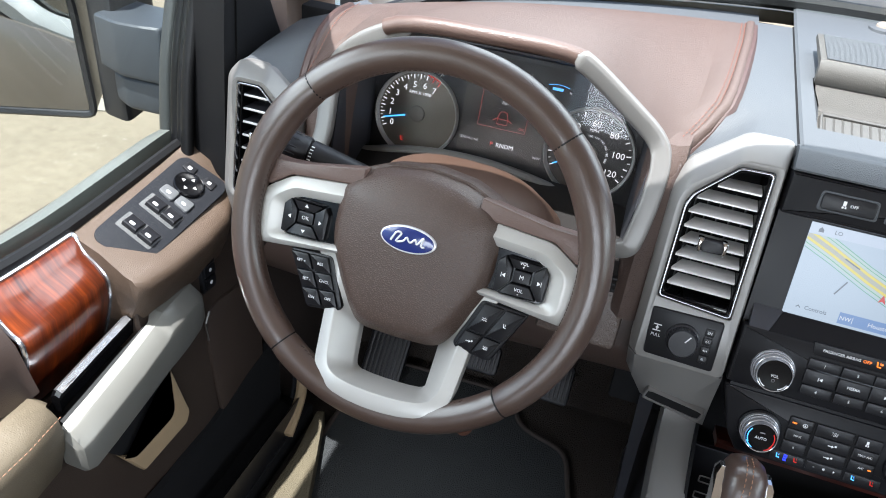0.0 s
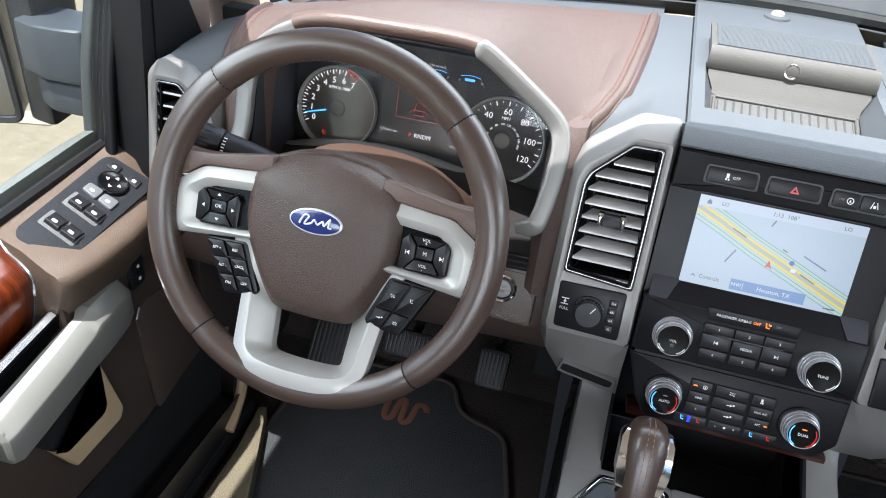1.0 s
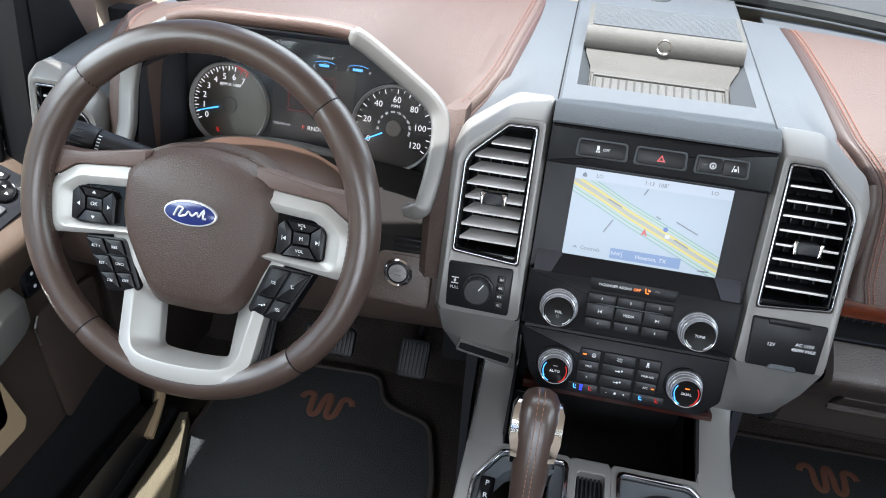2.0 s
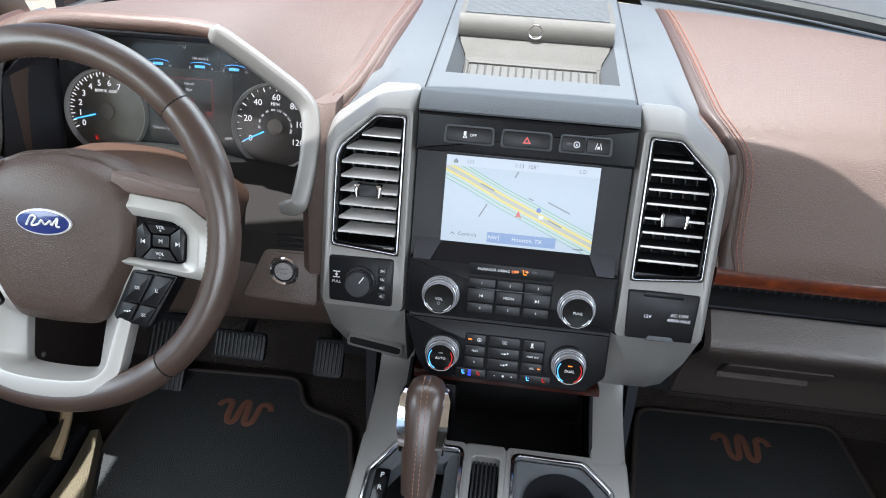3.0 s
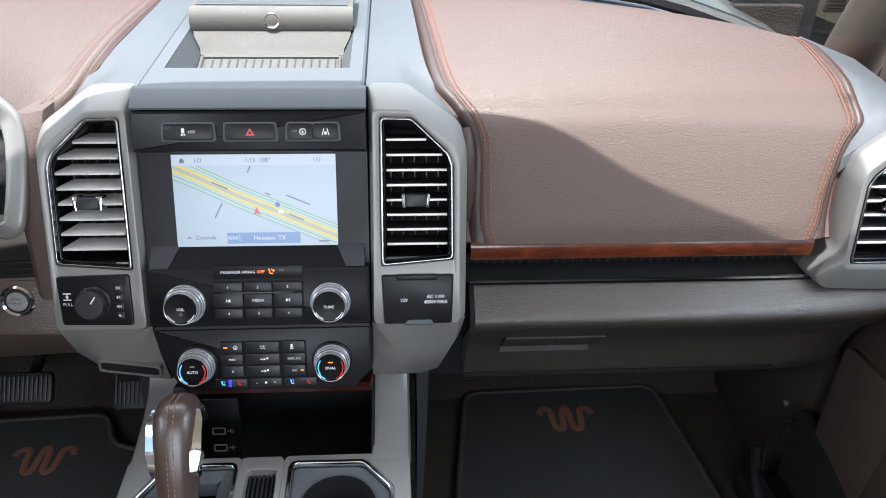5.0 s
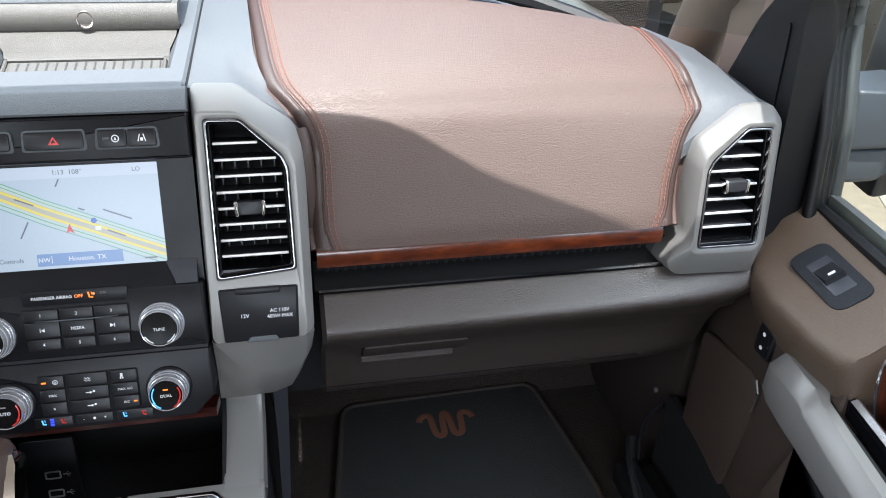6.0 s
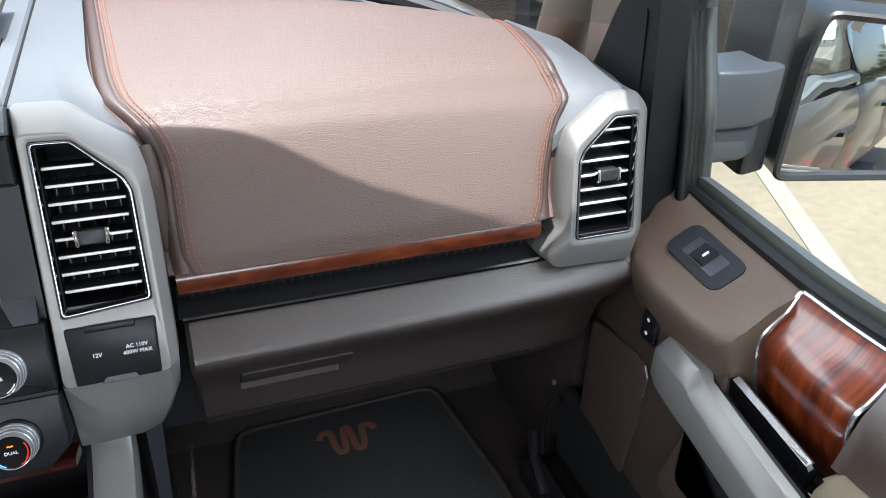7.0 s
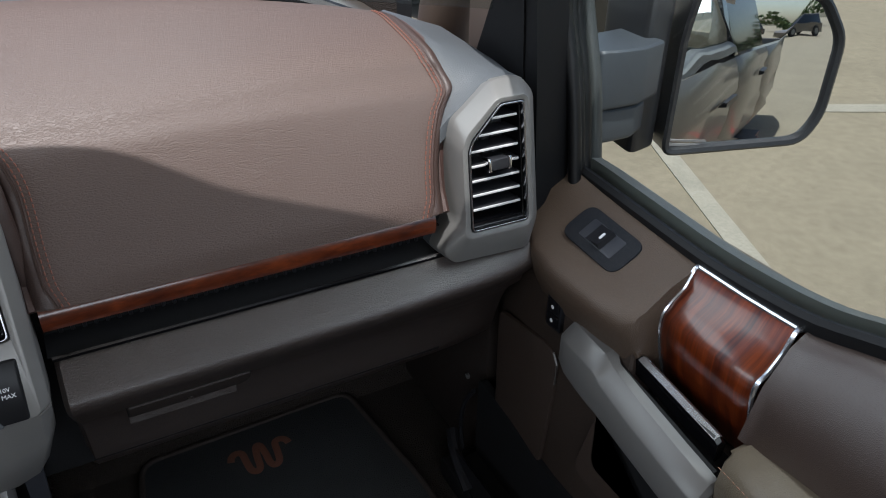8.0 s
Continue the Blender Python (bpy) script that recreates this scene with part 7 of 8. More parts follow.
DECK = axes((0, -0.098, 0.3275), (1, 0, 0), (0, 0.9976, 0.0690), (0, -0.0690, 0.9976))
fields = {
    "l": ([(-0.165, 0.0), (-0.0335, 0.0), (-0.0335, -0.46), (-0.170, -0.46)], [(-0.1485, -0.060), (-0.1190, -0.0120), (-0.0410, -0.0110), (-0.0370, -0.0160), (-0.0370, -0.30), (-0.1485, -0.30)], (-0.09, -0.14)),
    "m": ([(-0.0335, 0.0), (0.0165, 0.0), (0.0165, -0.46), (-0.0335, -0.46)], [(-0.0250, -0.0190), (0.0095, -0.0190), (0.0095, -0.24), (-0.0250, -0.24)], (-0.008, -0.13)),
    "r": ([(0.0165, 0.0), (0.165, 0.0), (0.170, -0.46), (0.0165, -0.46)], [(0.0245, -0.0160), (0.0285, -0.0110), (0.1120, -0.0120), (0.1450, -0.050), (0.1450, -0.30), (0.0245, -0.30)], (0.085, -0.14))}
for k_, (o_, i_, c_) in fields.items():
    part("deck", frame_ring(o_, rounded(i_, 0.004), -0.035, 0.0, 0.0008, 0, 160, c_), silver, console, "satin silver console deck", world=True, m=DECK)
    if k_ != "m":
        part("chrome_frame", frame_ring(rounded(inset(i_, -0.0022), 0.004), rounded(inset(i_, 0.0035), 0.004), -0.003, 0.0028, 0.0016, 0, 160, c_), chrome, console, "chrome tray edge", world=True, m=DECK)
        part("tray", frame_ring(rounded(inset(i_, 0.003), 0.004), rounded(inset(i_, 0.020), 0.010) if k_ == "l" else circle(0.043, 40, 0.083, -0.072), -0.03, -0.004, 0.002, 0.003, 160, (-0.088, -0.10) if k_ == "l" else (0.083, -0.072)), slate_plastic, console, "slate grey tray", world=True, m=DECK)
    part("tray_floor", slab(inset(i_, 0.002), -0.07 if k_ != "m" else -0.022, -0.055 if k_ != "m" else -0.014), deep_black, console, world=True, m=DECK)
part("slot_rib", joined(*[block(-0.023 + 0.0052 * k, -0.235, -0.016, -0.0205 + 0.0052 * k, -0.020, -0.009, 0.0008) for k in range(6)]), black_plastic, console, world=True, m=DECK)
part("cup_wall", lathe([(0.0435, -0.003), (0.042, -0.010), (0.039, -0.055), (0.01, -0.056)], 40, 0.083, -0.072, False, True), black_plastic, console, "black cup holder", world=True, m=DECK)

# shift lever
sh_m = axes((-0.0835, -0.190, 0.335), (1, 0, 0), (0, 0.92, -0.39), (0, 0.39, 0.92))
sh = thing("gear_shifter", sh_m, "brown leather gear shifter with chrome sides and twin stitching", "gear lever")
body = []
for w, hw, hv, ov in ((0.000, 0.0185, 0.020, 0.0), (0.030, 0.0205, 0.0225, 0.0), (0.060, 0.0225, 0.026, 0.004), (0.085, 0.0240, 0.030, 0.010), (0.105, 0.0242, 0.031, 0.014), (0.118, 0.0225, 0.029, 0.016), (0.126, 0.0185, 0.024, 0.017), (0.1305, 0.0120, 0.016, 0.017), (0.132, 0.005, 0.007, 0.017)):
    body.append([(hw * math.copysign(abs(math.cos(a)) ** 0.75, math.cos(a)), ov + hv * math.copysign(abs(math.sin(a)) ** 0.75, math.sin(a)), w) for a in [2 * math.pi * k / 28 for k in range(28)]])
gp = part("grip", layers(body), wheel_leather, sh, "brown leather grip")
for s in (-1, 1):
    side = []
    for w, hv, ov in ((0.050, 0.004, -0.004), (0.060, 0.014, -0.002), (0.080, 0.020, 0.006), (0.100, 0.021, 0.013), (0.112, 0.017, 0.016), (0.120, 0.008, 0.016)):
        bulge = 0.0310 if 0.07 < w < 0.115 else 0.0265
        side.append([(s * (0.0165), ov - hv, w), (s * bulge * 0.93, ov - hv * 0.8, w), (s * bulge, ov, w), (s * bulge * 0.93, ov + hv * 0.8, w), (s * 0.0165, ov + hv, w)])
    part("side_cap", layers(side), chrome, sh, "chrome side cap")
    stp = []
    for r in body[:-1]:
        ys = min(p[1] for p in r)
        stp.append(sh_m @ Vector((s * 0.0032, ys - 0.0006, r[0][2])))
    stp += [sh_m @ Vector((s * 0.0032, 0.0, 0.1322)), sh_m @ Vector((s * 0.0032, 0.02, 0.1328))]
    stitches(stp, gp, thread_tan, 0.0038, 0.0022, 0.0007)
part("collar", lathe([(0.0165, -0.012), (0.0185, -0.006), (0.0185, 0.002), (0.0165, 0.006)], 28), chrome, sh, "chrome collar")
part("boot", layers([[(x * f, y * f, w) for x, y in circle(0.03, 24)] for w, f in ((-0.05, 1.15), (-0.040, 1.10), (-0.033, 0.85), (-0.025, 0.95), (-0.018, 0.70), (-0.008, 0.55))]), wheel_leather, sh, "gathered leather boot")
prn = thing("gear_display", DECK @ pose(-0.1300, -0.075, -0.003), "gear position letters beside the shifter", "display")
part("strip", slab(rrect(-0.009, -0.055, 0.009, 0.022, 0.003), -0.002, 0.001, 0.0005), gloss_black, prn)
writing("P", 0.010, at(0, 0.012, 0.0014), print_white, prn)
writing("R", 0.010, at(0, -0.006, 0.0014), print_white, prn)

# ---------------------------------------------------------------- floor mats and pedals
def floor_mat(outline, label, mark_at, m):
    ob = thing("floor_mat", m, label, "floor mat", "floor mats")
    part("mat_body", slab(rounded(outline, 0.03, 4), 0.0, 0.008, 0.003), mat_carpet, ob)
    edge = [(x, y, 0.006) for x, y in rounded(outline, 0.03, 4)]
    part("binding", tube(edge, 0.0055, 8, True), mat_binding, ob, "bound dark edge")
    w_ = smooth([(-0.056, 0.004), (-0.052, 0.012), (-0.042, 0.016), (-0.032, 0.012), (-0.030, -0.004), (-0.027, -0.020), (-0.018, -0.026), (-0.010, -0.020), (-0.008, 0.0), (-0.004, 0.016), (0.004, 0.016), (0.008, 0.0), (0.010, -0.020), (0.018, -0.026), (0.027, -0.020), (0.030, -0.004), (0.032, 0.012), (0.042, 0.016), (0.052, 0.012), (0.056, 0.004)], 4)
    part("mark", tube([(mark_at[0] + x * 0.92, mark_at[1] + y * 1.3, 0.0085) for x, y in w_], 0.0066, 8, flat=0.3), mark_thread, ob, "copper embroidered scroll")
    return ob


floor_mat([(0.285, 0.375), (0.665, 0.385), (0.700, 0.12), (0.700, -0.35), (0.250, -0.35), (0.250, 0.12)], "black carpet floor mat with a copper scroll in the passenger footwell", (0.474, 0.305), pose(0, 0, -0.034, 1.0))
floor_mat([(-0.690, 0.33), (-0.400, 0.345), (-0.372, 0.268), (-0.272, 0.240), (-0.236, 0.10), (-0.236, -0.35), (-0.690, -0.35), (-0.705, 0.05)], "black carpet floor mat with a copper scroll in the driver footwell", (-0.482, 0.240), pose(0, 0, -0.034, 1.0))


pedal_grey = material("worn_pedal_grey", srgb(62, 61, 60), 0.45, metal=0.3)


def pedal(name, m, w, h, label, ribs=8, across=True):
    ob = thing(name, m, label, "pedal")
    part("arm", tube([(0, -h * 0.1, -0.02), (0, h * 0.8, -0.06), (0, h * 2.6, -0.10)], 0.009, 8), black_plastic, ob)
    part("plate", slab(rrect(-w / 2, -h / 2, w / 2, h / 2, 0.010), -0.012, 0.0, 0.004), black_plastic, ob, "dark metal pad")
    for k in range(ribs):
        t = -0.5 + (k + 0.5) / ribs
        if across:
            g_ = block(w * t * 0.9 - w * 0.25 / ribs, -h * 0.40, -0.002, w * t * 0.9 + w * 0.25 / ribs, h * 0.40, 0.004, 0.0015)
        else:
            g_ = block(-w * 0.40, h * t * 0.9 - h * 0.25 / ribs, -0.002, w * 0.40, h * t * 0.9 + h * 0.25 / ribs, 0.004, 0.0015)
        part("rubber_rib", g_, pedal_grey, ob)
    return ob


pedal("brake_pedal", leaning((-0.473, 0.235, 0.148), 38), 0.098, 0.052, "metal brake pedal with black rubber ribs", 12)
pedal("accelerator_pedal", leaning((-0.322, 0.285, 0.096), 38), 0.058, 0.075, "metal accelerator pedal with black rubber ribs", 7)
pedal("foot_rest", leaning((-0.665, 0.315, 0.030), 42), 0.085, 0.17, "ribbed dark foot rest beside the pedals", 8)

# ---------------------------------------------------------------- doors
def door(s):
    side = "driver" if s < 0 else "passenger"
    d = thing("front_door", pose(s * 0.86, -0.4, 0.02), "closed brown " + side + " door with wood trim and silver pull", "door", "front doors")
    X = lambda pts: [(s * x, y, z) for x, y, z in pts]
    P = lambda name, geo, mt, label="", angle=35, parent=None: part(name, geo, mt, parent or d, label, world=True, angle=angle)

    def rows(secs):
        return layers([X(r) for r in secs])

    # lower panel with its recess, in plan: x to the outside
    low = []
    for y, xi, zt in ((0.115, 0.822, 0.47), (0.06, 0.800, 0.47), (0.0, 0.792, 0.47), (-0.10, 0.789, 0.47), (-0.195, 0.794, 0.47), (-0.203, 0.796, 0.372), (-0.334, 0.799, 0.362), (-0.342, 0.800, 0.42), (-1.05, 0.800, 0.42)):
        low.append([(xi + 0.012, y, 0.03), (xi + 0.004, y, 0.12), (xi, y, 0.30), (xi - 0.001, y, zt - 0.05), (xi + 0.002, y, zt), (0.885, y, zt), (0.885, y, 0.03)])
    P("lower_panel", rows(low), door_low, "brown moulded lower door panel")
    # ledge with the switches, sloping down from the window
    led = []
    for y, xi, zi, zo in ((0.110, 0.838, 0.530, 0.575), (0.075, 0.824, 0.528, 0.574), (0.030, 0.802, 0.518, 0.570), (0.0, 0.784, 0.508, 0.566), (-0.03, 0.770, 0.502, 0.562), (-0.08, 0.766, 0.499, 0.557), (-0.15, 0.768, 0.498, 0.551), (-0.188, 0.774, 0.499, 0.548), (-0.199, 0.784, 0.499, 0.548)):
        led.append([(xi + 0.022, y, 0.43), (xi + 0.008, y, 0.46), (xi, y, zi - 0.016), (xi + 0.001, y, zi - 0.006), (xi + 0.006, y, zi + 0.001), (xi + 0.016, y, zi + 0.005), (0.83, y, zi + (zo - zi) * 0.55), (0.862, y, zo - 0.008), (0.872, y, zo - 0.006), (0.885, y, zo - 0.02), (0.885, y, 0.43)])
    P("ledge", rows(led), door_brown, "brown grained ledge for the switches", 50)
    # sill along the window: rubber strip, metal strip
    zs = [(0.03, 0.563), (0.0, 0.562), (-0.10, 0.555), (-0.20, 0.549), (-0.28, 0.551), (-0.34, 0.558), (-0.40, 0.575), (-0.46, 0.588), (-0.55, 0.594), (-1.05, 0.600)]
    zs = smooth(zs, 3)
    P("window_strip", layers([X([(0.868, y, z - 0.006), (0.868, y, z + 0.001), (0.873, y, z + 0.006), (0.880, y, z + 0.004), (0.882, y, z - 0.014), (0.870, y, z - 0.014)]) for y, z in zs]), rubber, "black rubber window strip")
    P("outer_strip", layers([X([(0.897, y, z - 0.02), (0.897, y, z + 0.008), (0.912, y, z + 0.006), (0.936, y, z - 0.010), (0.940, y, z - 0.04)]) for y, z in zs]), belt_grey, "grey outer window moulding")
    # rear upper pad behind the wood
    up = []
    for k, (y, z) in enumerate(zs):
        if y > -0.33:
            continue
        e = min(1.0, (-0.33 - y) / 0.10)
        zz = z - 0.012
        up.append([(0.868, y, zz), (0.850, y, zz - 0.012), (0.826, y, zz - 0.05), (0.812 - 0.008 * e, y, zz - 0.11), (0.818, y, 0.43), (0.885, y, 0.43), (0.885, y, zz)])
    up.insert(0, [(x, -0.334, z) for x, _, z in up[0]])
    P("upper_panel", rows(up), brown_vinyl, "dark brown leather upper door panel", 50)
    # wood cap
    wd = []
    for y, b in ((-0.200, 0.0), (-0.206, 0.003), (-0.23, 0.006), (-0.262, 0.0075), (-0.295, 0.006), (-0.318, 0.003), (-0.325, 0.0)):
        zo = 0.541 + 0.05 * max(0, -0.27 - y)
        dz = -0.006 * (y + 0.2) / -0.125
        wd.append([(0.869, y, zo), (0.862, y, zo - 0.001), (0.852, y, 0.520 + b * 0.5), (0.838 - b * 0.4, y, 0.508 + b + dz), (0.8265 - b, y, 0.493 + b * 0.6), (0.8265 - b, y, 0.472), (0.834 - b * 0.8, y, 0.440), (0.845, y, 0.405), (0.856, y, 0.375), (0.885, y, 0.375), (0.885, y, zo)])
    P("wood_trim", rows(wd), door_wood, "glossy reddish striped wood trim", 60)
    for yy, tilt in ((-0.1985, 0.0), (-0.3275, 0.0)):
        src = wd[0] if yy > -0.25 else wd[-1]
        path = [(s * (x - 0.0005), yy, z + 0.0006) for x, _, z in src[:8]]
        P("chrome_strip", tube(smooth(path, 3), 0.0028, 8, up=(0, 1, 0)), bright_trim, "chrome strip at the wood's edge")
    P("chrome_strip", tube(X([(r[0][0] - 0.002, r[0][1], r[0][2] + 0.001) for r in wd]), 0.0030, 8), bright_trim)
    # armrest
    arm = []
    for y, xi, zt in ((-0.338, 0.792, 0.425), (-0.350, 0.772, 0.438), (-0.40, 0.762, 0.444), (-0.50, 0.757, 0.448), (-0.75, 0.757, 0.450), (-1.05, 0.760, 0.450)):
        arm.append([(xi + 0.02, y, zt - 0.10), (xi + 0.006, y, zt - 0.06), (xi, y, zt - 0.03), (xi + 0.004, y, zt - 0.010), (xi + 0.016, y, zt), (0.80, y, zt + 0.003), (0.845, y, zt + 0.004), (0.85, y, zt - 0.10)])
    ar = P("armrest", rows(arm), arm_leather, "tan leather armrest pad", 55)
    stitches([Vector((s * (xi_[0][0] - 0.002), xi_[0][1], xi_[2][2] + 0.004)) for xi_ in [(r[2], 0, r[3]) for r in arm[1:]]], ar, thread_tan)
    # pull: a thick silver bar, bevelled, with a notch before the release lever
    bar = []
    for y, z0, z1, xo, xi in ((-0.092, 0.396, 0.410, 0.798, 0.788), (-0.096, 0.383, 0.426, 0.800, 0.776), (-0.104, 0.376, 0.435, 0.802, 0.769), (-0.120, 0.371, 0.440, 0.803, 0.764), (-0.150, 0.367, 0.440, 0.804, 0.761), (-0.172, 0.364, 0.439, 0.804, 0.760), (-0.180, 0.363, 0.434, 0.792, 0.760), (-0.188, 0.362, 0.430, 0.788, 0.760), (-0.240, 0.356, 0.421, 0.786, 0.756), (-0.300, 0.346, 0.411, 0.784, 0.754), (-0.334, 0.340, 0.405, 0.784, 0.754), (-0.344, 0.342, 0.401, 0.785, 0.757), (-0.348, 0.350, 0.394, 0.786, 0.763)):
        k = min(1.0, (z1 - z0) / 0.06)
        w = min(1.0, (xo - xi) / 0.024)
        bar.append([(xo, y, z0), (xi + 0.008 * w, y, z0), (xi + 0.0015 * w, y, z0 + 0.004 * k), (xi, y, z0 + 0.008 * k), (xi, y, z1 - 0.021 * k), (xi + 0.0012 * w, y, z1 - 0.0178 * k), (xi + 0.0150 * w, y, z1 - 0.0035 * k), (xi + 0.0180 * w, y, z1 - 0.0015 * k), (xo, y, z1)])
    P("pull_bar", rows(bar), pull_silver if s < 0 else dark_silver, "satin silver pull bar", 24)
    P("pull_insert", layers([X([(0.7865 + d, y, z - 0.004), (0.7925 + d, y, z - 0.002), (0.7925 + d, y, z - 0.050), (0.7865 + d, y, z - 0.050)]) for y, z, d in ((-0.178, 0.432, 0.002), (-0.188, 0.428, 0.0), (-0.24, 0.420, 0.0), (-0.30, 0.410, -0.001), (-0.336, 0.404, -0.001))]), rubber, "dark rubber insert behind the pull")
    # solid black block in place of the shaded gap
    P("lever_cup", layers([X(r) for r in ([(0.792, -0.205, 0.392), (0.836, -0.205, 0.392), (0.836, -0.205, 0.365), (0.795, -0.205, 0.365)], [(0.790, -0.333, 0.376), (0.838, -0.333, 0.376), (0.838, -0.333, 0.36), (0.794, -0.333, 0.36)])]), deep_black, "black block standing for the shaded gap behind the pull")
    lev = P("release_lever", layers([X([(0.800 - a, y, z), (0.806 - a, y, z + 0.002), (0.813 - a, y, z - 0.004), (0.812 - a, y, z - 0.022), (0.802 - a, y, z - 0.024)]) for a, y, z in ((0.0, -0.196, 0.438), (0.0, -0.200, 0.442), (0.001, -0.26, 0.435), (0.002, -0.318, 0.428), (0.002, -0.324, 0.423))]), gloss_black, "dark door release lever with a chrome edge")
    P("lever_edge", layers([X([(0.7990 - a, y, z), (0.8060 - a, y, z + 0.0030), (0.8100 - a, y, z + 0.0012), (0.8020 - a, y, z - 0.0030)]) for a, y, z in ((0.0, -0.202, 0.442), (0.001, -0.26, 0.435), (0.002, -0.320, 0.427))]), bright_trim, parent=lev)
    # grab pocket under the pull, its shade a flat black sheet, with its tan frame
    flat = lambda pts, x0, x1, e: (lambda g_: ([(s * (x0 + (x1 - x0) * w), y, z) for y, z, w in g_[0]], g_[1]))(slab(pts, 0.0, 1.0, e))
    P("pocket_dark", flat([(-0.172, 0.352), (-0.166, 0.262), (-0.180, 0.248), (-0.250, 0.246), (-0.315, 0.340)], 0.792, 0.7868, 0), deep_black, "flat black sheet standing for the shaded grab pocket")
    ring_ = rounded([(-0.174, 0.354), (-0.146, 0.240), (-0.156, 0.225), (-0.246, 0.224), (-0.276, 0.282), (-0.254, 0.263), (-0.184, 0.264), (-0.177, 0.272)], 0.004, 2)
    P("pocket_frame", layers([[(s * x, y, z) for y, z in ring_] for x in (0.792, 0.7815)] + [[(s * 0.7795, y, z) for y, z in inset(ring_, 0.002)]]), tan_plastic if s < 0 else brown_plastic, "angular tan pocket frame" if s < 0 else "angular brown pocket frame")
    # lower storage pocket with a tan lip; a black plate is its mouth's shade
    P("map_pocket", layers([X(r) for r in ([(0.745, 0.10, 0.06), (0.738, 0.06, 0.075), (0.73, -0.30, 0.10), (0.73, -0.95, 0.10)], [(0.742, 0.10, 0.06), (0.733, 0.06, 0.080), (0.724, -0.30, 0.105), (0.724, -0.95, 0.105)], [(0.750, 0.095, 0.0), (0.742, 0.06, 0.0), (0.735, -0.30, 0.0), (0.735, -0.95, 0.0)], [(0.760, 0.095, 0.0), (0.752, 0.06, 0.0), (0.745, -0.30, 0.0), (0.745, -0.95, 0.0)])]), black_plastic, "black map pocket along the door's foot")
    P("pocket_floor", layers([X([(0.74, 0.09, z), (0.80, 0.10, z), (0.80, -0.95, z), (0.74, -0.95, z)]) for z in (0.0, 0.03)]), deep_black)
    P("pocket_lip", tube(X(smooth([(0.752, 0.120, 0.075), (0.742, 0.095, 0.062), (0.736, 0.06, 0.045), (0.733, 0.03, 0.03)], 4)), 0.010, 8), tan_plastic if s < 0 else black_plastic, "rounded end of the map pocket")
    P("pocket_mouth", flat(rounded([(0.098, 0.190), (0.0, 0.178), (-0.060, 0.163), (-0.20, 0.152), (-0.60, 0.150), (-0.60, 0.032), (0.098, 0.032)], 0.012), 0.796, 0.7845, 0), deep_black, "flat black plate standing for the shade in the map pocket")
    # speaker cover, its corner highlight drawn as a thin silver strip
    sp_ = rounded([(0.055, 0.350), (-0.060, 0.368), (-0.083, 0.352), (-0.082, 0.310), (-0.068, 0.160), (-0.045, 0.145), (0.050, 0.130)], 0.014)
    P("speaker_cover", joined((lambda g_: ([(s * (0.7905 - w * 1.0), y, z) for y, z, w in g_[0]], g_[1]))(slab(sp_, 0.0, 0.0055, 0.002))), brown_plastic, "flat brown speaker cover")
    P("cover_edge", tube(X([(0.7845, -0.075, 0.366), (0.7840, -0.085, 0.352), (0.7840, -0.084, 0.320)]), 0.0016, 6), dark_silver)
    P("pocket_edge", tube(X(smooth([(0.786, 0.112, 0.152), (0.780, 0.130, 0.115), (0.776, 0.134, 0.06), (0.774, 0.120, 0.02)], 4)), 0.004, 8), black_plastic)
    # lock buttons
    lk = axes((s * 0.7850, -0.068, 0.424), (0, -1, 0), (0, 0.0, 1), (-s, 0, 0))
    lp = part("lock_switch", slab(rrect(-0.015, -0.024, 0.015, 0.024, 0.004), -0.006, 0.0016, 0.0008), black_plastic, d, "black lock switch", world=True, m=lk)
    for n_, vv in enumerate((0.010, -0.010)):
        part("lock_button", slab(rrect(-0.011, vv - 0.0085, 0.011, vv + 0.0085, 0.002), 0.0, 0.0045, 0.0012), button_black, lp, world=True, m=lk)
        part("lock_mark", slab(circle(0.0028, 12, 0, vv), 0.0044, 0.0049), print_white, lp, world=True, m=lk)
    # window switches on the ledge
    slope = math.atan2(0.055 * 0.62, 0.06)
    wv = Vector((s * math.cos(slope), 0, math.sin(slope)))
    if s > 0:
        sm = axes((s * 0.826, -0.088, 0.5300), (0, 0.9968, 0.08), tuple(-wv), tuple(Vector((0, 0.9968, 0.08)).cross(-wv)))
        pl_ = part("switch_plate", slab(rrect(-0.050, -0.026, 0.050, 0.026, 0.016, 5), -0.006, 0.0018, 0.0012), dusty_black, d, "dusty black window switch plate", world=True, m=sm)
        part("switch_well", slab(rrect(-0.030, -0.014, 0.028, 0.014, 0.003), 0.0, 0.0022, 0.0004), facet_grey, pl_, world=True, m=sm)
        part("window_switch", layers([[(-0.012, -0.013, 0.002), (-0.012, 0.013, 0.002), (0.016, 0.013, 0.002), (0.016, -0.013, 0.002)], [(-0.010, -0.012, 0.0095), (-0.010, 0.012, 0.0095), (0.004, 0.012, 0.0050), (0.004, -0.012, 0.0050)]]), black_plastic, pl_, "black rocker switch", world=True, m=sm)
        part("switch_mark", slab(rrect(-0.005, -0.0045, -0.002, 0.0045, 0.001), 0.0068, 0.0086), print_white, pl_, world=True, m=sm)
    else:
        sm = axes((s * 0.8235, -0.075, 0.5290), (0, 0.9968, 0.08), tuple(wv * -1), tuple(Vector((0, 0.9968, 0.08)).cross(wv * -1)))
        if sm.col[2][2] < 0:
            sm = axes((s * 0.8235, -0.075, 0.5290), (0, 0.9968, 0.08), tuple(wv), tuple(Vector((0, 0.9968, 0.08)).cross(wv)))
        f_ = -1 if sm.col[1][0] < 0 else 1
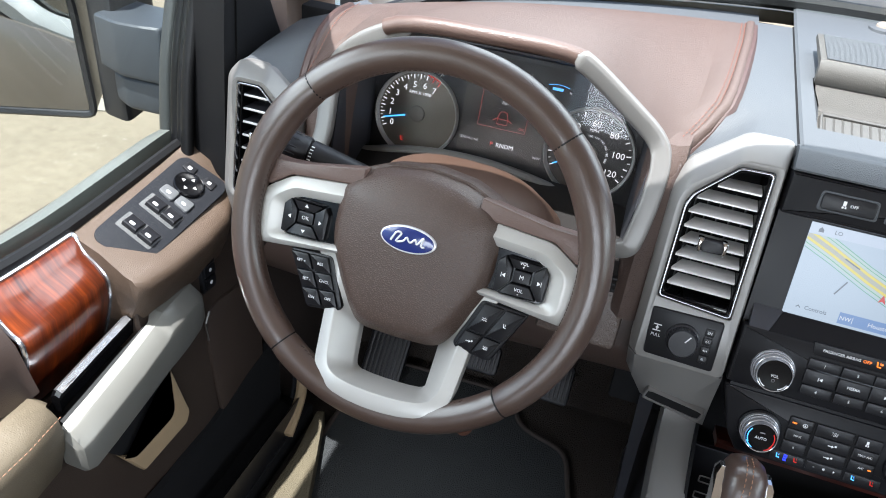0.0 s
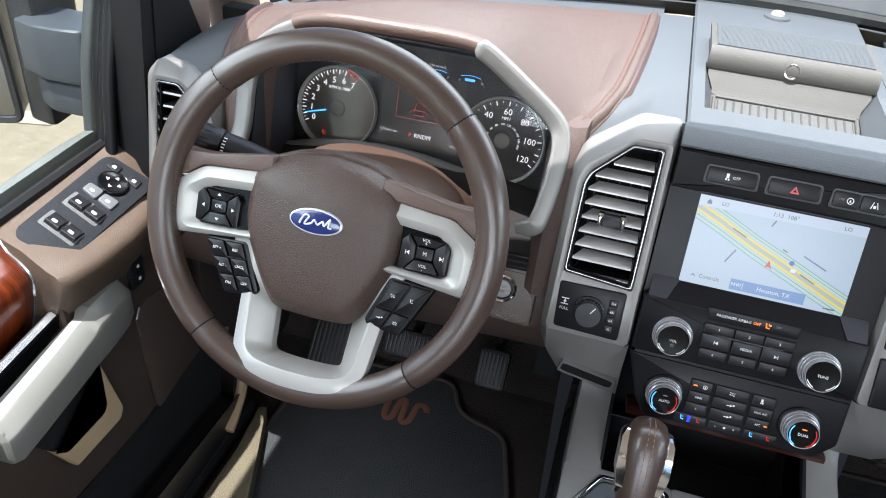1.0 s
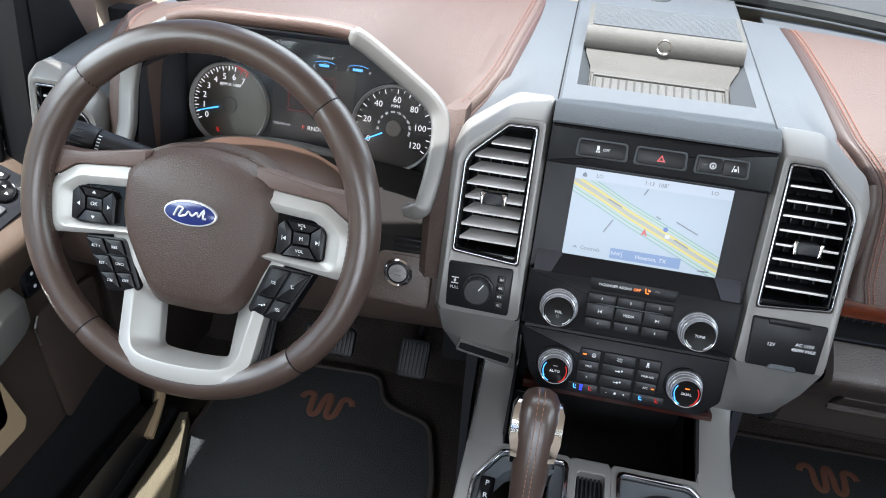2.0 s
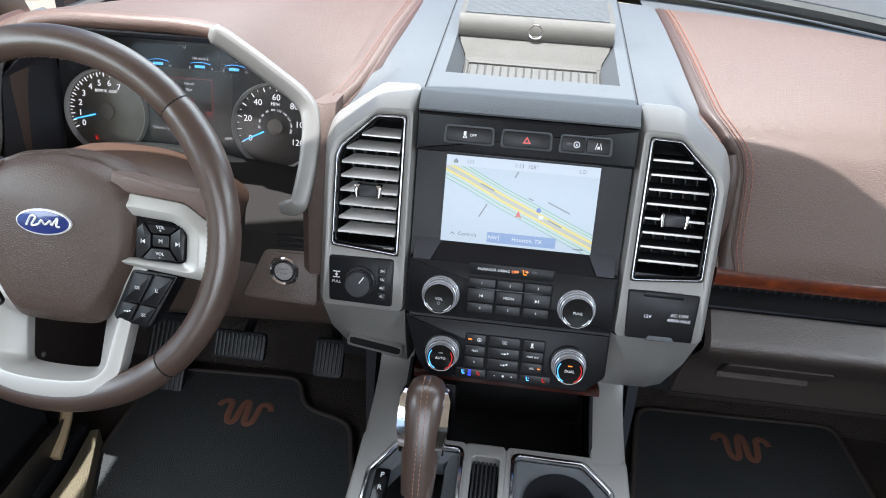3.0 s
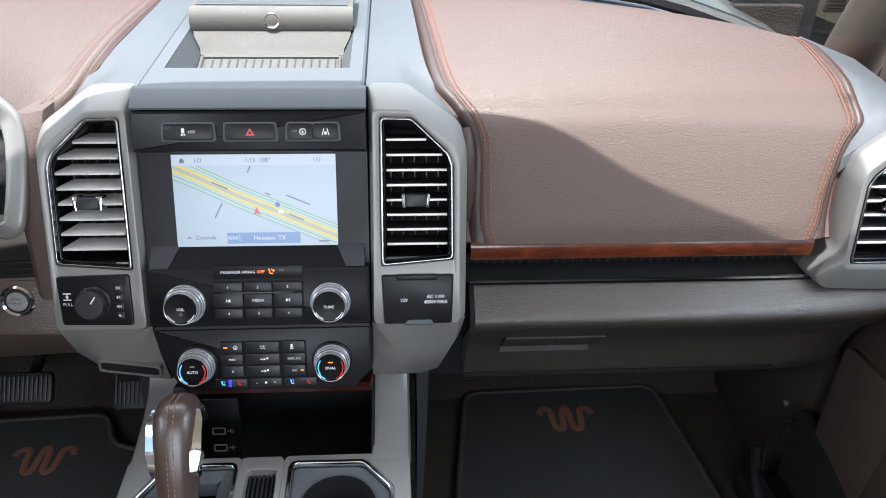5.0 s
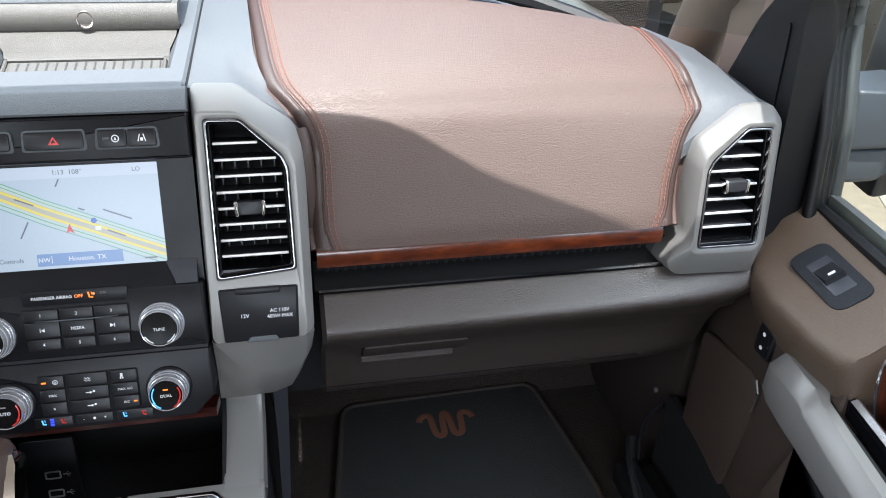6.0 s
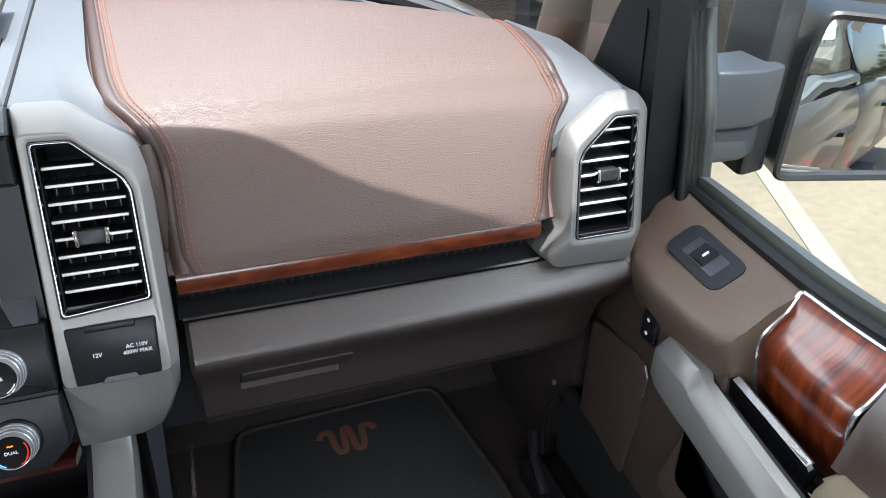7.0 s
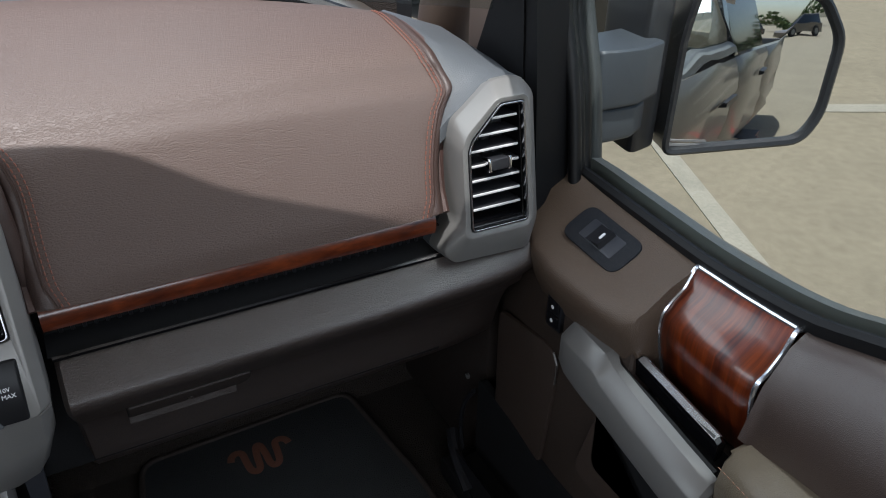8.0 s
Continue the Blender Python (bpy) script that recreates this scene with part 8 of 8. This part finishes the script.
        O_ = lambda pts: [(x, y * f_) for x, y in pts]
        pl_ = part("switch_plate", slab(rounded(O_([(-0.112, -0.026), (-0.102, -0.035), (0.068, -0.040), (0.080, -0.033), (0.086, 0.026), (0.074, 0.035), (-0.096, 0.036), (-0.110, 0.027)]), 0.007), -0.006, 0.0018, 0.0012), dusty_black, d, "dusty black window and mirror switch plate", world=True, m=sm)
        W = lambda name, geo, mt, label="": part(name, geo, mt, pl_, label, world=True, m=sm)
        for u0, u1 in ((-0.078, -0.050), (-0.034, -0.006)):
            W("switch_well", slab(rrect(u0, -0.025, u1, 0.026, 0.003), 0.0, 0.0024, 0.0004), well_dust, "dusty pale switch well")
        for uu, vv in ((-0.064, -0.0105), (-0.064, 0.0130), (-0.020, -0.0105), (-0.020, 0.0130)):
            vv *= f_
            sw_ = W("window_switch", layers([[(uu - 0.009, vv - 0.0100, 0.002), (uu - 0.009, vv + 0.0100, 0.002), (uu + 0.014, vv + 0.0100, 0.002), (uu + 0.014, vv - 0.0100, 0.002)], [(uu - 0.0085, vv - 0.0097, 0.0085), (uu - 0.0085, vv + 0.0097, 0.0085), (uu + 0.012, vv + 0.0097, 0.0045), (uu + 0.012, vv - 0.0097, 0.0045)], [(uu - 0.007, vv - 0.0090, 0.0098), (uu - 0.007, vv + 0.0090, 0.0098), (uu + 0.004, vv + 0.0090, 0.0070), (uu + 0.004, vv - 0.0090, 0.0070)]]), black_plastic, "black rocker switch")
            part("switch_mark", slab(rrect(uu - 0.0048, vv - 0.0035, uu - 0.0008, vv + 0.0035, 0.001), 0.0082, 0.0096), print_white, sw_, world=True, m=sm)
        for vv in (-0.0125, 0.0115):
            vv *= f_
            mk_ = W("mirror_key", slab(rounded([(0.000, vv - 0.0110), (0.020, vv - 0.0105), (0.018, vv + 0.0105), (0.002, vv + 0.0110)], 0.004), 0.001, 0.0055, 0.0018), key_grey, "worn grey folding mirror key")
            part("switch_mark", slab(rrect(0.006, vv - 0.003, 0.010, vv + 0.003, 0.001), 0.0050, 0.0060), print_white, mk_, world=True, m=sm)
        dl = W("mirror_dial", lathe([(0.0205, 0.001), (0.0205, 0.0045), (0.0190, 0.0062), (0.0172, 0.0052), (0.001, 0.0050)], 36, 0.040, -0.003 * f_), gloss_black, "round black mirror control")
        for a in range(0, 360, 90):
            uu, vv = 0.040 + 0.009 * math.cos(radians(a)), -0.003 * f_ + 0.009 * math.sin(radians(a))
            part("dial_mark", slab([(uu + 0.0030 * math.cos(radians(a + q)), vv + 0.0030 * math.sin(radians(a + q))) for q in (0, 120, 240)], 0.005, 0.0056), print_white, dl, world=True, m=sm)
        for vv in (-0.019, 0.013):
            vv *= f_
            mk_ = W("mirror_key", slab(rounded([(0.056, vv - 0.0095), (0.072, vv - 0.0080), (0.072, vv + 0.0080), (0.058, vv + 0.0095)], 0.003), 0.001, 0.0042, 0.001), black_plastic)
            part("switch_mark", slab(rrect(0.061, vv - 0.0026, 0.066, vv + 0.0026, 0.001), 0.0040, 0.0048), print_white, mk_, world=True, m=sm)
    return d


door(-1)
door(1)

# ---------------------------------------------------------------- door mirrors and the truck's outside
def side_mirror(s, glass_n):
    ob = thing("side_mirror", pose(s * 1.0, 0.1, 0.6), "black door mirror on a grey plastic arm outside the window", "mirror", "door mirrors")
    X = lambda pts: [(s * x, y, z) for x, y, z in pts]
    for nm_, e, z0, z1, xe in (("arm", 0.0, 0.611, 0.690, 1.045), ("arm_foot", 0.006, 0.560, 0.607, 1.030)):
        bm = joined(layers([X([(x, y0 - e, z1), (x, y1 + e, z1 + 0.004), (x, y1 + e, z0 + d_), (x, y0 - e, z0 + d_)]) for x, y0, y1, d_ in ((0.93, 0.175, 0.075, 0.0), (0.96, 0.170, 0.068, 0.002), (1.00, 0.165, 0.066, 0.003), (xe, 0.170, 0.080, 0.006))]))
        bmesh.ops.recalc_face_normals(bm, faces=bm.faces)
        bmesh.ops.bevel(bm, geom=[e_ for e_ in bm.edges], offset=0.007, segments=3, affect="EDGES", profile=0.6)
        part(nm_, bm, arm_slate, ob, "slate grey mirror arm" if e == 0 else "slate grey foot of the mirror arm", world=True)
    part("arm_gap", layers([X([(x, 0.160, z), (x, 0.084, z), (1.02, 0.088, z), (1.02, 0.155, z)]) for x in (0.935,) for z in (0.604, 0.614)]), deep_black, ob, world=True)
    hz = joined((lambda g_: ([(s * x, y, z) for x, y, z in g_[0]], g_[1]))(slab(rounded([(1.026, 0.096), (1.078, 0.106), (1.125, 0.165), (1.115, 0.245), (1.046, 0.215)], 0.014), 0.525, 0.80, 0.016)))
    bmesh.ops.recalc_face_normals(hz, faces=hz.faces)
    part("housing", hz, mirror_black, ob, "black mirror housing", world=True)
    nv = Vector((s * glass_n[0], glass_n[1], glass_n[2])).normalized()
    u = Vector((0, 0, 1)).cross(nv).normalized()
    v = nv.cross(u)
    c = Vector((s * 1.185, 0.045, 0.632))
    m = axes(c, u, v, nv)
    f = 1 if u.x * s > 0 else -1
    out = rounded([(f * a, b) for a, b in ((-0.112, -0.122), (0.095, -0.098), (0.118, -0.055), (0.122, 0.060), (0.082, 0.120), (-0.095, 0.128), (-0.108, 0.06))], 0.022, 4)
    rows = [[(*p, w) for p in inset(out, d_)] for d_, w in ((0.030, -0.17), (0.006, -0.15), (-0.004, -0.09), (0.0, -0.02), (0.0, 0.002), (0.004, 0.006), (0.010, 0.004), (0.013, -0.006))]
    part("shell", layers(rows, True, False), mirror_black, ob, "black mirror shell", world=True, m=m)
    rim = inset(out, 0.012)
    bow = 1.4 if s > 0 else 6.0
    part("glass", layers([[(x * k, y * k, 0.0015 - (x * x + y * y) * k * k / (2 * bow)) for x, y in rim] for k in [1 - j / 14 for j in range(14)] + [0.02]], False, True), mirror_glass, ob, "convex mirror glass" if s > 0 else "mirror glass", world=True, m=m, angle=80)
    part("glass_back", slab(inset(out, 0.010), -0.030, -0.014), black_plastic, ob, world=True, m=m)
    if s > 0:
        for n_, (u0, u1) in enumerate(((-0.10, -0.045), (-0.10, -0.03))):
            part("etched_bar", slab(rect(min(f * u0, f * u1), -0.099 - 0.007 * n_, max(f * u0, f * u1), -0.096 - 0.007 * n_), -0.0050, -0.0035), print_grey, ob, world=True, m=m)
    return ob


side_mirror(1, (-0.49, -0.868, 0.06))
side_mirror(-1, (-0.60, -0.79, 0.02))

truck = thing("truck_body", pose(0, -1.0, -0.2), "stone grey pickup truck body side seen in the mirror", "truck body")
for s in (-1, 1):
    X = lambda pts: [(s * x, y, z) for x, y, z in pts]
    for y0, y1 in ((0.10, -1.00), (-1.01, -1.95), (-1.96, -3.6)):
        sk = []
        for y in (y0, y0 - 0.01, y1 + 0.01, y1):
            e = 0.006 if y in (y0, y1) else 0.0
            sk.append(X([(0.945 - e, y, 0.535), (0.965 - e, y, 0.50), (0.985 - e, y, 0.38), (0.992 - e, y, 0.20), (0.980 - e, y, 0.02), (0.985 - e, y, -0.10), (0.965 - e, y, -0.20), (0.90, y, -0.20), (0.90, y, 0.535)]))
        pan = part("door_skin" if y1 > -2 else "bed_side", layers(sk), car_paint, truck, world=True)
        if y1 > -2:
            part("door_handle", layers([X([(0.992, y, z0), (1.025, y, z0 + 0.004), (1.025, y, z1 - 0.004), (0.992, y, z1)]) for y, z0, z1 in ((y1 + 0.10, 0.345, 0.375), (y1 + 0.12, 0.340, 0.380), (y1 + 0.26, 0.340, 0.380), (y1 + 0.28, 0.345, 0.375))]), black_plastic, pan, world=True)
    part("running_board", layers([X([(0.93, y, -0.24), (1.06, y, -0.24), (1.06, y, -0.27), (0.93, y, -0.28)]) for y in (0.1, -1.95)]), black_plastic, truck, world=True)
    part("side_glass", layers([X([(0.942, y, 0.555), (0.80, y, 1.15), (0.795, y, 1.15), (0.935, y, 0.555)]) for y in (-1.07, -1.85)]), dark_glass, truck, "dark tinted rear door window", world=True)
    part("pillar", layers([X([(0.94, y, 0.54), (0.80, y, 1.2), (0.79, y, 1.2), (0.90, y, 0.54)]) for y in (-1.0, -1.07)]), dark_paint, truck, world=True)


part("bed_floor", block(-0.90, -3.60, -0.02, 0.90, -1.96, 0.02, 0.005), black_plastic, truck, world=True)
part("tailgate", block(-0.985, -3.66, -0.15, 0.985, -3.605, 0.53, 0.012), car_paint, truck, world=True)


def car(m, paint, label):
    ob = thing("parked_car", m, label, "car", "parked cars")
    def shell(secs):
        return layers([[(x, y, z) for x, z in r] for y, r in secs])
    b = [(-2.3, [(-0.75, 0.45), (0.75, 0.45), (0.78, 0.75), (-0.78, 0.75)]), (-2.15, [(-0.88, 0.3), (0.88, 0.3), (0.90, 0.9), (-0.90, 0.9)]), (0.9, [(-0.92, 0.28), (0.92, 0.28), (0.92, 0.95), (-0.92, 0.95)]), (2.1, [(-0.86, 0.3), (0.86, 0.3), (0.84, 0.85), (-0.84, 0.85)]), (2.3, [(-0.7, 0.42), (0.7, 0.42), (0.68, 0.7), (-0.68, 0.7)])]
    part("body", shell(b), paint, ob)
    g = [(-2.1, [(-0.80, 0.9), (0.80, 0.9), (0.66, 1.15), (-0.66, 1.15)]), (-1.8, [(-0.86, 0.9), (0.86, 0.9), (0.66, 1.58), (-0.66, 1.58)]), (0.1, [(-0.86, 0.92), (0.86, 0.92), (0.64, 1.62), (-0.64, 1.62)]), (0.95, [(-0.82, 0.93), (0.82, 0.93), (0.74, 1.0), (-0.74, 1.0)])]
    part("cabin_glass", shell(g), dark_glass, ob)
    part("roof", shell([(-1.85, [(-0.67, 1.57), (0.67, 1.57), (0.6, 1.63), (-0.6, 1.63)]), (0.1, [(-0.66, 1.60), (0.66, 1.60), (0.6, 1.66), (-0.6, 1.66)])]), paint, ob)
    for x in (-0.86, 0.86):
        for y in (-1.4, 1.4):
            w_ = part("wheel", lathe([(0.34, -0.11), (0.36, -0.08), (0.36, 0.08), (0.34, 0.11), (0.2, 0.11)], 28), rubber, ob, m=Matrix.Translation((x, y, 0.36)) @ Matrix.Rotation(math.pi / 2, 4, "Y"))
            part("rim", lathe([(0.2, -0.115), (0.2, 0.115), (0.05, 0.118)], 20), dark_silver, w_, m=Matrix.Translation((x, y, 0.36)) @ Matrix.Rotation(math.pi / 2, 4, "Y"))
    return ob


car(pose(0.4, -26.0, GROUND, 0, 0, 40), car_paint, "grey parked car across the parking lot behind the truck")
car(pose(4.0, 5.0, GROUND, 0, 0, 8), dark_paint, "black parked car ahead beside the parking line")
car(pose(-5.2, -31.0, GROUND, 0, 0, 40), dark_paint, "black parked car across the parking lot behind the truck")
trees = thing("tree_line", pose(8, -40, GROUND), "distant green trees behind the parking lot", "trees", kind="stuff")
rng = random.Random(4)
vs_, fs_ = [], []
for k in range(2600):
    x, z = rng.uniform(-40, 60), 0
    h = 4.5 + 2.2 * math.sin(x * 0.31) + 1.3 * math.sin(x * 0.93 + 1)
    p = Vector((x, -60 + rng.uniform(-3, 3), GROUND + rng.uniform(0.2, 1) ** 0.7 * h))
    r_ = rng.uniform(0.25, 0.7)
    a, b_ = Vector((rng.gauss(0, 1), rng.gauss(0, 1), rng.gauss(0, 1))).normalized(), None
    b_ = a.orthogonal().normalized()
    n0 = len(vs_)
    vs_ += [tuple(p + a * r_), tuple(p + b_ * r_ * 0.7), tuple(p - a * r_), tuple(p - b_ * r_ * 0.7)]
    fs_.append((n0, n0 + 1, n0 + 2, n0 + 3))
part("foliage", (vs_, fs_), leaf, trees, world=True)
